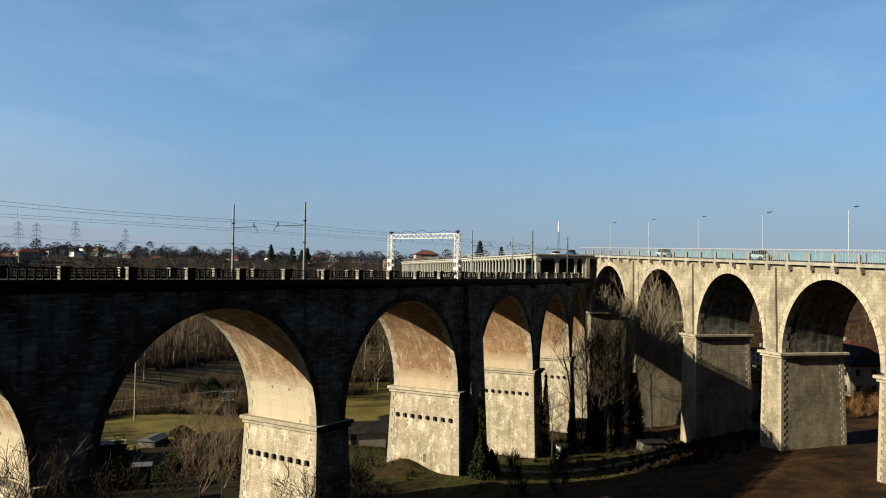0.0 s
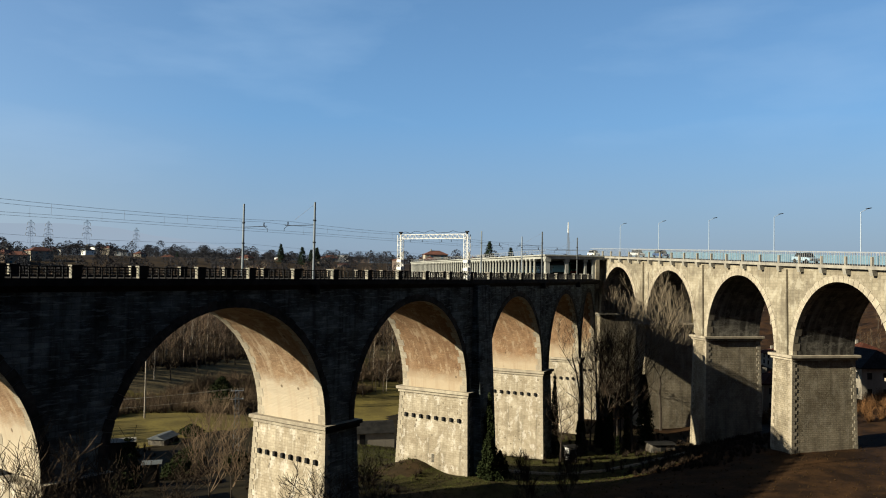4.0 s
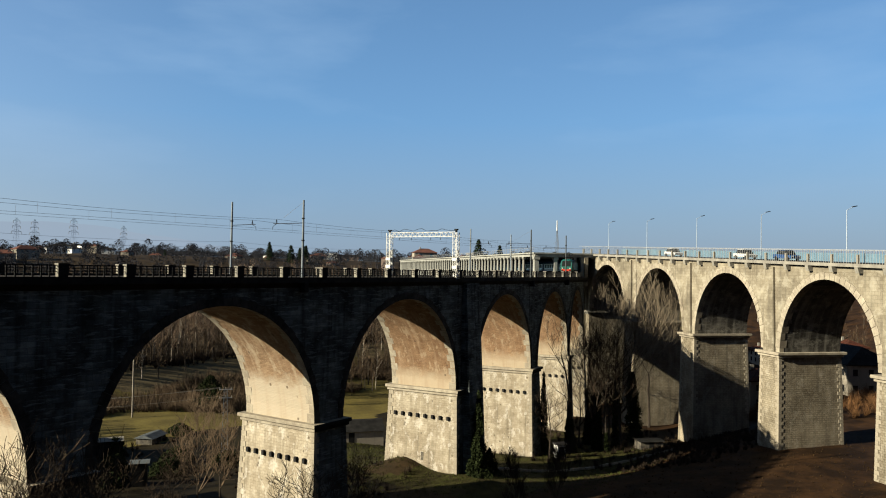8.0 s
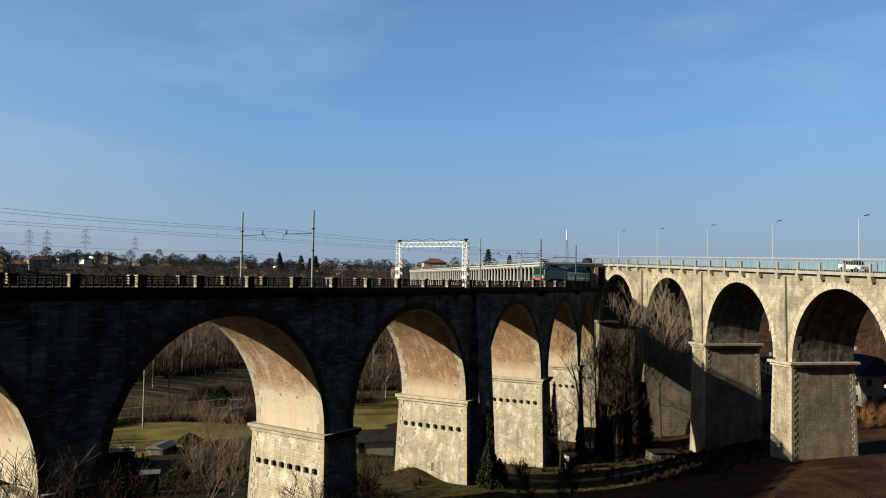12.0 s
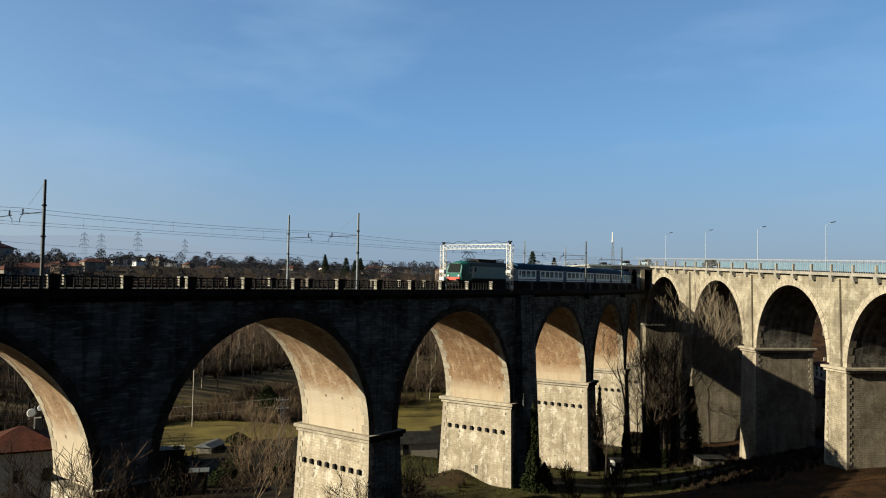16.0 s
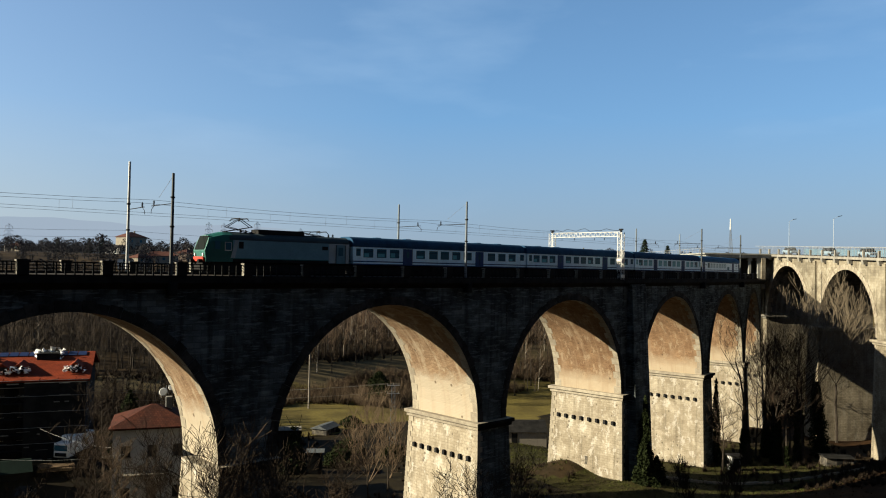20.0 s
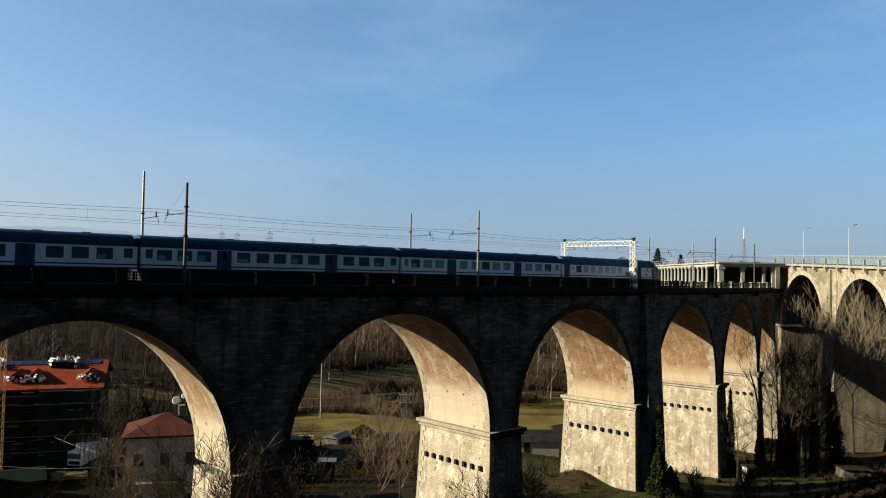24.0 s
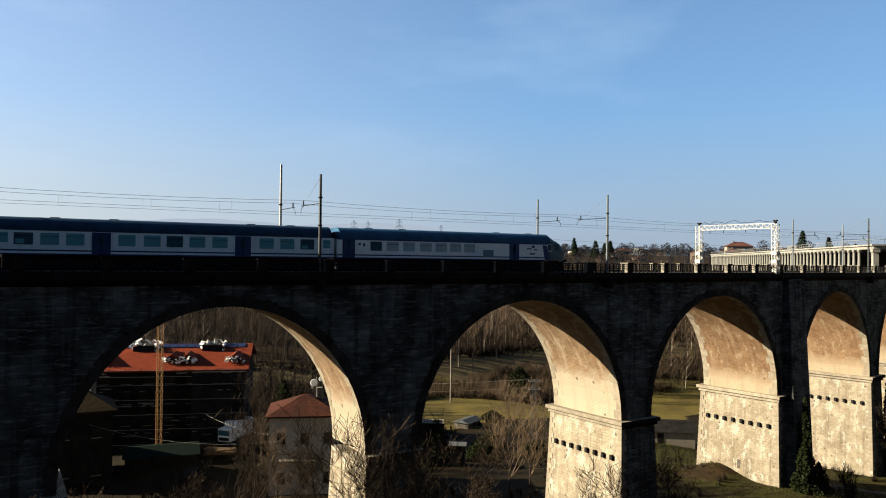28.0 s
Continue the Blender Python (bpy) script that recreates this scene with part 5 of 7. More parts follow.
bare_tree(35, 13.5, 0.11, "bare tree with pale branches before the pier", m=place(24.6, 55.0), spread=0.75, up=0.4, fork=0.2, kids=(2, 3), twig=TWIG)
bare_tree(36, 12, 0.15, "bare dark tree at the pier's foot", m=place(30.0, 53.5), spread=0.75, up=0.4, fork=0.15, kids=(2, 4), twig=GARDENTWIG)
bare_tree(37, 8, 0.12, "low bare fruit tree in the lower garden", m=place(16.0, 70.0), spread=0.8, up=0.3, fork=0.15, kids=(3, 4), twig=GARDENTWIG)
bare_tree(41, 10.5, 0.16, "dark bare tree behind the red-roofed house", m=place(31.6, 101.5), spread=0.72, up=0.35, fork=0.2, kids=(2, 3), twig=DIMTWIG, limbs=(2, 3))
bare_tree(42, 7.0, 0.1, "bare brown shrub tree before the red-roofed house", m=place(29.2, 80.5), spread=0.75, up=0.4, fork=0.12, kids=(2, 3), limbs=(2, 2), twig=GARDENTWIG)
bare_tree(43, 9.5, 0.14, "bare brown tree before the red-roofed house", m=place(30.8, 78.2), spread=0.7, up=0.4, fork=0.15, kids=(1, 3), twig=GARDENTWIG)
bare_tree(44, 8.5, 0.13, "bare tree with ochre twigs by the yard", m=place(27.7, 83.5), spread=0.75, up=0.35, fork=0.12, kids=(2, 3), twig=TWIG)
bare_tree(28, 11, 0.16, "bare dark tree in the lower garden", m=place(12.5, 60), spread=0.8, up=0.3, fork=0.15, twig=GARDENTWIG)
bare_tree(29, 12, 0.16, "bare dark tree in the lower garden", m=place(5.0, 56), spread=0.8, up=0.3, fork=0.15, twig=GARDENTWIG)
bare_tree(30, 8, 0.12, "bare shrub tree at the pier's foot", m=place(58.5, 54), spread=0.8, up=0.4, fork=0.1, twig=GARDENTWIG)
bare_tree(31, 9, 0.12, "bare dark shrub below the terrace", m=place(48, 50), spread=0.8, up=0.3, fork=0.1, twig=GARDENTWIG)
bare_tree(33, 7, 0.08, "thin bare sapling on the near slope", m=place(72, 44), spread=0.6, up=0.7, fork=0.3, twig=GARDENTWIG)
bare_tree(34, 7, 0.08, "thin bare sapling on the near slope", m=place(78, 42), spread=0.6, up=0.7, fork=0.3, twig=GARDENTWIG)


def wood(name, label, spots, height, seed, pale=0.12, coarse=1.0, twig=None):
    """Many far bare trees: thin trunks with fans of fine twigs."""
    r = random.Random(seed)
    vs, fs, mi = [], [], []
    for x, y in spots:
        h = height * r.uniform(0.65, 1.15)
        z = EYE + ground_z(x, y) - 0.4
        base = Vector((x, y, z))
        w = r.uniform(0.10, 0.2)
        lean = Vector((r.uniform(-0.06, 0.06), r.uniform(-0.06, 0.06), 1))
        k = 2 if r.random() < pale else 0
        o = len(vs)
        for i in range(3):
            a = 2.1 * i
            vs.append(base + Vector((math.cos(a) * w, math.sin(a) * w, 0)))
        vs.append(base + lean * h)
        fs += [(o, o + 1, o + 3), (o + 1, o + 2, o + 3), (o + 2, o, o + 3)]
        mi += [k] * 3
        for _ in range(54):
            u = r.uniform(0.22, 0.97)
            p = base + lean * h * u
            a = r.uniform(0, 2 * math.pi)
            ln = h * r.uniform(0.12, 0.3) * (1.15 - u)
            q = p + Vector((math.cos(a) * ln, math.sin(a) * ln, ln * r.uniform(0.4, 1.5)))
            side = Vector((-math.sin(a), math.cos(a), r.uniform(-0.4, 0.4))) * r.uniform(0.035, 0.07) * coarse
            o = len(vs)
            vs += [p - side, p + side, q]
            fs.append((o, o + 1, o + 2))
            mi.append(k if k and r.random() < 0.4 else 1)
            s2 = q + Vector((r.uniform(-1, 1), r.uniform(-1, 1), r.uniform(-0.2, 1.2))) * ln * 0.5
            m = p.lerp(q, 0.5)
            o = len(vs)
            vs += [m - side * 0.7, m + side * 0.7, s2]
            fs.append((o, o + 1, o + 2))
            mi.append(1)
    ob = mesh_thing(name, vs, fs, [BARK, twig or TWIG, BIRCH])
    ob.data.polygons.foreach_set("material_index", mi)
    return tagged(ob, label, "woods", kind="stuff")


def scatter(n, seed, x0, x1, y0, y1, keep=None):
    r = random.Random(seed)
    out = []
    while len(out) < n:
        x, y = r.uniform(x0, x1), r.uniform(y0, y1)
        if keep is None or keep(x, y):
            out.append((x, y))
    return out


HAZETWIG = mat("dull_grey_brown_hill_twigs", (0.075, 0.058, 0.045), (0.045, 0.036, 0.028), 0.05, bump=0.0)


def wood_edge(x):
    return 162 + 5 * noise.noise((x * 0.06, 2, 5))


wood("hillside_wood", "bare brown winter wood on the far valley side", scatter(1150, 5, 82, 270, 160, 232, lambda x, y: y > wood_edge(x)), 13, 6, 0.12, twig=HILLTWIG)
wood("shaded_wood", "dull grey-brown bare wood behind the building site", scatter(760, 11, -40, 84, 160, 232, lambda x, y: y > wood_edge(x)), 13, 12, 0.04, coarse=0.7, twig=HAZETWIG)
wood("valley_copse", "bare winter copse at the meadow's edge", scatter(330, 7, 80, 260, 128, 168, lambda x, y: y > 152 or x > 118), 11, 8, 0.2)
wood("far_bank_wood", "bare brown wood on the far bank beyond the road", scatter(300, 9, 250, 420, -10, 160), 11, 10)


def brush(name, label, spots, size, seed, material=None, stems=34, thin=1.0):
    """Low scrub: tufts of fine upright stems."""
    r = random.Random(seed)
    vs, fs = [], []
    for x, y in spots:
        h = size * r.uniform(0.5, 1.2)
        base = Vector((x, y, EYE + ground_z(x, y) - 0.15))
        for _ in range(stems):
            a, b = r.uniform(0, 2 * math.pi), r.uniform(0.1, 1.0)
            q = base + Vector((math.cos(a) * h * 0.75 * b, math.sin(a) * h * 0.75 * b, h * (1.15 - 0.55 * b) * r.uniform(0.7, 1.1)))
            m = base.lerp(q, 0.45) + Vector((r.uniform(-1, 1), r.uniform(-1, 1), 0.3)) * 0.2 * h
            side = Vector((-math.sin(a), math.cos(a), 0)) * r.uniform(0.02, 0.05) * thin
            o = len(vs)
            vs += [base + (m - base) * 0.1 - side, base + (m - base) * 0.1 + side, m + side * 0.7, m - side * 0.7, q]
            fs += [(o, o + 1, o + 2, o + 3), (o + 3, o + 2, o + 4)]
    return tagged(mesh_thing(name, vs, fs, material or TWIG), label, "scrub", kind="stuff")


SOILTUFT = mat("dry_straw_tufts", (0.055, 0.033, 0.014), (0.026, 0.016, 0.008), 0.5, bump=0.0)
RUST = mat("rusty_orange_shrub", (0.145, 0.075, 0.032), (0.085, 0.045, 0.022), 0.3, bump=0.0)
wood("bank_copse", "low dark bare copse behind the building site", scatter(260, 41, 26, 66, 121, 152, lambda x, y: not (x < 40 and y < 134)), 7, 42, 0.05, twig=DIMTWIG)
def scrub_edge(x):
    """Where the meadow ends and the scrub begins."""
    return 136.5 - 9.0 * smooth(78, 97, x) + 4.0 * smooth(97, 130, x) + 2.5 * noise.noise((x * 0.09, 1, 6))


brush("scrub_slope", "brown scrub on the slope above the meadow", scatter(3400, 31, 10, 200, 126, 155, lambda x, y: scrub_edge(x) < y < 149 + 6 * noise.noise((x * 0.05, 3, 1)) and noise.noise((x * 0.05, y * 0.07, 3)) > -0.4), 2.7, 32, stems=40, thin=0.7)
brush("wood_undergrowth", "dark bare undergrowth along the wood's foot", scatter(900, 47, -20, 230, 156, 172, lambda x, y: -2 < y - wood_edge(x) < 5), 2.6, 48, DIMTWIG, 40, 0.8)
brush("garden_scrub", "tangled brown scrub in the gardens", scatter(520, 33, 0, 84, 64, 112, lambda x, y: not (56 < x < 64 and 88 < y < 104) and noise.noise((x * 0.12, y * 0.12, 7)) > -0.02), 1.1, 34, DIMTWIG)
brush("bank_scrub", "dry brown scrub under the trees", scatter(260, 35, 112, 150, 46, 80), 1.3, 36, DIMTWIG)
# this dark scrub is added, standing in for deep shade on the soil
brush("bank_brambles", "dark scrub added to deepen the shade on the bank below the road bridge", scatter(700, 49, 108, 139, 27, 50, lambda x, y: y > 27 + 0.55 * (139 - x) * 0.5 + 3 * noise.noise((x * 0.1, y * 0.1, 9))), 0.9, 50, DIMTWIG, 40, 0.9)
brush("rusty_shrubs", "rusty orange bare shrubs beyond the road bridge", scatter(190, 37, 150, 186, 14, 46), 3.2, 38, RUST, 90, 0.55)
brush("dry_tufts", "dry tufts and clods on the bare brown soil", scatter(1300, 45, 84, 136, 8, 44), 0.3, 46, SOILTUFT)
brush("road_bank_scrub", "brown scrub on the bank beyond the road bridge", scatter(320, 39, 170, 250, 0, 90), 2.0, 40)


def grass():
    r = random.Random(50)
    vs, fs = [], []
    for x, y in scatter(9000, 51, 70, 132, 44, 92, lambda x, y: y < 92):
        z = EYE + ground_z(x, y) - 0.03
        for _ in range(5):
            a = r.uniform(0, 6.28)
            d = Vector((math.cos(a), math.sin(a), 0)) * 0.05
            p = Vector((x + r.uniform(-0.4, 0.4), y + r.uniform(-0.4, 0.4), z))
            o = len(vs)
            vs += [p - d, p + d, p + Vector((r.uniform(-0.15, 0.15), r.uniform(-0.15, 0.15), r.uniform(0.08, 0.24)))]
            fs.append((o, o + 1, o + 2))
    tagged(mesh_thing("rough_grass", vs, fs, GRASS), "rough green grass round the piers", "grass", kind="stuff")


GRASS = mat("rough_green_grass", (0.044, 0.05, 0.011), (0.024, 0.025, 0.008), 0.2, bump=0.0)
grass()


def conifer(label, m, seed=1, h=12.0, w=2.6, group=""):
    r = random.Random(seed)
    ob = thing("conifer", label, "tree", m, group)
    part("trunk", tube((0, 0, -0.3), (0, 0, h * 0.95), 0.18, 0.04, 7), BARK, ob)
    vs, fs = [], []
    for _ in range(900):
        u = r.random() ** 0.8
        z = h * (0.08 + 0.92 * u)
        k = w * (1.02 - u) ** 0.8 * r.uniform(0.55, 1.08)
        a = r.uniform(0, 2 * math.pi)
        c = Vector((math.cos(a) * k, math.sin(a) * k, z - 0.25 * k))
        t = Vector((math.cos(a), math.sin(a), -0.25)) * r.uniform(0.25, 0.5) * w / 2.6
        s = Vector((-math.sin(a), math.cos(a), r.uniform(-0.3, 0.3))) * r.uniform(0.14, 0.3) * w / 2.6
        o = len(vs)
        vs += [c - t * 1.5, c + s, c + t, c - s]
        fs.append((o, o + 1, o + 2, o + 3))
    t = mesh_thing("crown", vs, fs, CONIFER)
    t.parent = ob
    return ob


def leafy_bush(label, m, seed, h, w, n=3000, taper=0.6):
    """A dense evergreen: leaves on an uneven cone or dome round short limbs."""
    r = random.Random(seed)
    ob = thing("evergreen_bush", label, "bush", m)
    part("stem", tube((0, 0, -0.2), (0, 0, h * 0.7), 0.12, 0.04, 6), BARK, ob)
    vs, fs = [], []
    for _ in range(n):
        u = r.random() ** 1.2
        a = r.uniform(0, 2 * math.pi)
        k = w * (1 - u) ** taper * (0.8 + 0.75 * noise.noise((math.cos(a) * 1.3, math.sin(a) * 1.3, u * h * 0.55 + seed)))
        k *= r.uniform(0.35, 1.0) ** 0.5
        leaf(r, Vector((math.cos(a) * k, math.sin(a) * k, h * u * r.uniform(0.92, 1.06) + 0.05)), r.uniform(0.08, 0.2), vs, fs)
    t = mesh_thing("foliage", vs, fs, IVY)
    t.parent = ob
    t["label"] = "dense dark evergreen leaves"
    return ob


def foot(s, off):
    x, y, _ = along(s, off)
    return place(x, y)


leafy_bush("dark evergreen bush at the pier's foot", foot(88.0, 5.8), 61, 6.2, 2.3, 4200, 0.8)
leafy_bush("dark evergreen bush beside the buttress", foot(91.0, 6.0), 68, 3.4, 2.2, 2400, 0.8)
leafy_bush("dark ivy heaped against the pier's face", foot(89.6, 4.9), 62, 11.0, 1.5, 5200, 0.6)
leafy_bush("dark ivy column on the pier's edge", foot(119.6, 3.4), 63, 13.5, 1.3, 4200, 0.7)
leafy_bush("dark evergreen hedge bush by the meadow", place(97.5, 133.0), 64, 6.5, 4.6, 5200, 0.5)
# bushes added so that their dark leaves supply the garden's shade
for bx, by, bs, bh, bw in ((62.0, 93.5, 71, 1.9, 3.2), (57.5, 99.5, 72, 2.2, 3.0), (67.0, 99.0, 73, 1.8, 3.0), (70.5, 92.0, 74, 1.6, 2.6), (53.5, 93.5, 75, 1.6, 2.6)):
    leafy_bush("low evergreen bush added to darken the shaded garden", place(bx, by), bs, bh, bw, 2600, 0.4)
leafy_bush("dark bush in the garden", place(62.5, 108), 65, 2.6, 2.4, 2000, 0.5)
leafy_bush("dark bush behind the garden hut", place(77.2, 113.5), 66, 1.7, 2.4, 2000, 0.5)
leafy_bush("tall dark evergreen behind the red-roofed house", place(36.3, 106.5), 67, 9.5, 3.0, 5000, 0.6)
conifer("dark conifer beyond the road bridge", place(166, 57.5), 71, 16, 2.6)


def bank_wall():
    """A low dry-stone wall winding along the bank below the viaduct."""
    ob = thing("dry_stone_wall", "low pale dry-stone wall along the shaded bank", "wall", kind="structure")
    r = random.Random(9)
    st = None
    for i in range(110):
        u = i / 109
        x, y = 94 + 33 * u, 62.2 - 9 * u - 6.5 * u * u
        m = place(x + r.uniform(-0.1, 0.1), y + r.uniform(-0.1, 0.1), -28 + r.uniform(-15, 15), r.uniform(0.8, 1.25), 0.12)
        if st is None:
            bm = box(-0.22, -0.2, -0.25, 0.22, 0.2, 0.22, bevel=0.06)
            st = part("stone", bm, QUOIN, ob, "", m)
        else:
            twin(st, m)


bank_wall()


def far_crowns(name, label, spots, h0, h1, seed):
    """Far bare trees with rounded crowns of twigs."""
    r = random.Random(seed)
    vs, fs = [], []
    for x, y in spots:
        h = r.uniform(h0, h1) * r.uniform(0.7, 1.0)
        base = Vector((x, y, EYE + ground_z(x, y) - 0.5))
        fork = base + Vector((0, 0, h * r.uniform(0.25, 0.4)))
        o = len(vs)
        vs += [base + Vector((0.3, 0, 0)), base + Vector((-0.15, 0.26, 0)), base + Vector((-0.15, -0.26, 0)), fork + Vector((0, 0, h * 0.3))]
        fs += [(o, o + 1, o + 3), (o + 1, o + 2, o + 3), (o + 2, o, o + 3)]
        w = h * r.uniform(0.28, 0.45)
        for _ in range(330):
            a, c = r.uniform(0, 2 * math.pi), r.uniform(-0.8, 1.0)
            k = math.sqrt(1 - c * c) * w * r.uniform(0.2, 1.0) ** 0.6
            q = base + Vector((math.cos(a) * k, math.sin(a) * k, h * (0.6 + 0.4 * c)))
            o = len(vs)
            vs += [q + Vector((r.uniform(-1, 1), r.uniform(-1, 1), r.uniform(-1, 1))) * h * 0.05 for _ in range(3)]
            fs.append((o, o + 1, o + 2))
    return tagged(mesh_thing(name, vs, fs, FARTWIG), label, "trees", kind="stuff")


# ---- buildings in the valley ----
def hip_roof(w, d, h, over=0.5, bm=None, ridge=None):
    """Four slopes on a w by d plan, from z = 0 to h, with some thickness."""
    bm = bm or bmesh.new()
    x, y = w / 2 + over, d / 2 + over
    k = (w - d) / 2 if ridge is None else ridge
    k = max(0.05, k)
    lo = [bm.verts.new(p) for p in ((-x, -y, -0.15), (x, -y, -0.15), (x, y, -0.15), (-x, y, -0.15))]
    hi = [bm.verts.new(p) for p in ((-x, -y, 0.05), (x, -y, 0.05), (x, y, 0.05), (-x, y, 0.05))]
    r = [bm.verts.new((-k, 0, h)), bm.verts.new((k, 0, h))]
    bm.faces.new(lo[::-1])
    for i in range(4):
        bm.faces.new((lo[i], lo[(i + 1) % 4], hi[(i + 1) % 4], hi[i]))
    bm.faces.new((hi[0], hi[1], r[1], r[0]))
    bm.faces.new((hi[2], hi[3], r[0], r[1]))
    bm.faces.new((hi[1], hi[2], r[1]))
    bm.faces.new((hi[3], hi[0], r[0]))
    return bm


def windows(parent, w, d, rows, zs, size=(1.0, 1.3), shutters=True):
    first = None
    for side, span, half in ((0, w, d / 2), (180, w, d / 2), (90, d, w / 2), (270, d, w / 2)):
        n = max(1, int(span / 2.8))
        for z in zs:
            for i in range(n):
                u = -span / 2 + span * (i + 0.5) / n
                m = pose(0, 0, 0, 0, 0, side) @ pose(u, -half - 0.01, z)
                if first is None:
                    first = part("window", box(-size[0] / 2, -0.03, 0, size[0] / 2, 0.05, size[1], bevel=0.02), HOUSEPANE, parent, "dark window", m)
                    part("sill", box(-size[0] / 2 - 0.12, -0.14, -0.1, size[0] / 2 + 0.12, 0.02, -0.002), CONC, first)
                else:
                    o = twin(first, m)
                    twin(first.children[0], Matrix(), o)


def house(label, m, w, d, h, roof_h, wall=None, tile=None, storeys=2, group="", ridge=None, far_off=False):
    ob = thing("house", label, "house", m, group)
    part("wall", box(-w / 2, -d / 2, -12 if far_off else -1.5, w / 2, d / 2, h), wall or PLASTER, ob, "plastered wall")
    rf = part("roof", hip_roof(w, d, roof_h, ridge=ridge), tile or OLDTILE, ob, "hipped tile roof", pose(0, 0, h))
    part("chimney", box(-0.35, -0.35, 0, 0.35, 0.35, 1.6, bevel=0.03), CONC, rf, "", pose(w * 0.2, 0.6, roof_h - 0.9))
    if far_off:
        for z in [h * (i + 0.3) / storeys for i in range(storeys)]:
            for y in (-d / 2 - 0.03, d / 2 + 0.03):
                for x in (-w * 0.25, w * 0.22):
                    part("window", box(x - 0.7, y - 0.03, z, x + 0.7, y + 0.03, z + 1.4), PANE, ob)
    else:
        windows(ob, w, d, storeys, [h * (i + 0.3) / storeys for i in range(storeys)])
    return ob


h = house("two-storey pale house with a red hipped roof and balcony", place(34.2, 92, -22), 8.4, 8.0, 9.5, 2.0, wall=WHITE)
part("balcony", box(-3.0, -5.2, 4.2, 1.5, -4.0, 4.4), CONC, h, "concrete balcony slab")
part("balcony_rail", box(-3.0, -5.2, 5.2, 1.5, -5.14, 5.26), IRON, h)
bm = bmesh.new()
for i in range(16):
    box(-2.98 + 0.29 * i, -5.19, 4.4, -2.95 + 0.29 * i, -5.15, 5.2, bm)
part("balcony_bars", bm, IRON, h)
part("annex_roof", frustum((4.2, -4.4, 7.6, 1.0), (4.2, -4.2, 5.0, 0.8), 5.2, 6.6), OLDTILE, h, "lower red lean-to roof")
part("annex_wall", box(4.2, -4.0, -1.5, 7.2, 0.8, 5.2), PLASTER, h)
mast_ = part("dish_pole", tube((1.3, 0, 10.6), (1.3, 0, 13.6), 0.04), STEEL, h, "aerial pole")
part("satellite_dish", tube((1.0, -0.35, 12.9), (0.98, -0.5, 12.95), 0.5, 0.42, 18), WHITE, mast_, "white round satellite dish")
part("satellite_dish", tube((1.9, -0.3, 13.4), (1.88, -0.42, 13.44), 0.36, 0.3, 16), WHITE, mast_, "white round satellite dish")
for i in range(2):
    part("panel_aerial", box(2.0 + 0.5 * i, -0.1, 12.7, 2.3 + 0.5 * i, 0.0, 13.5), WHITE, mast_, "pale panel aerial", None)
# near-black walls carry the shade of the house's front
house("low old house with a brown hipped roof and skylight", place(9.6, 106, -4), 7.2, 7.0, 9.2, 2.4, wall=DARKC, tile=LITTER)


TRUCKW = mat("glossy_white_paint", (0.78, 0.78, 0.75), (0.68, 0.68, 0.65), 1.2, rough=0.4, bump=0.05)
NAVY = glassy("dark_solar_glass", (0.010, 0.018, 0.055), 0.5, 0.12)


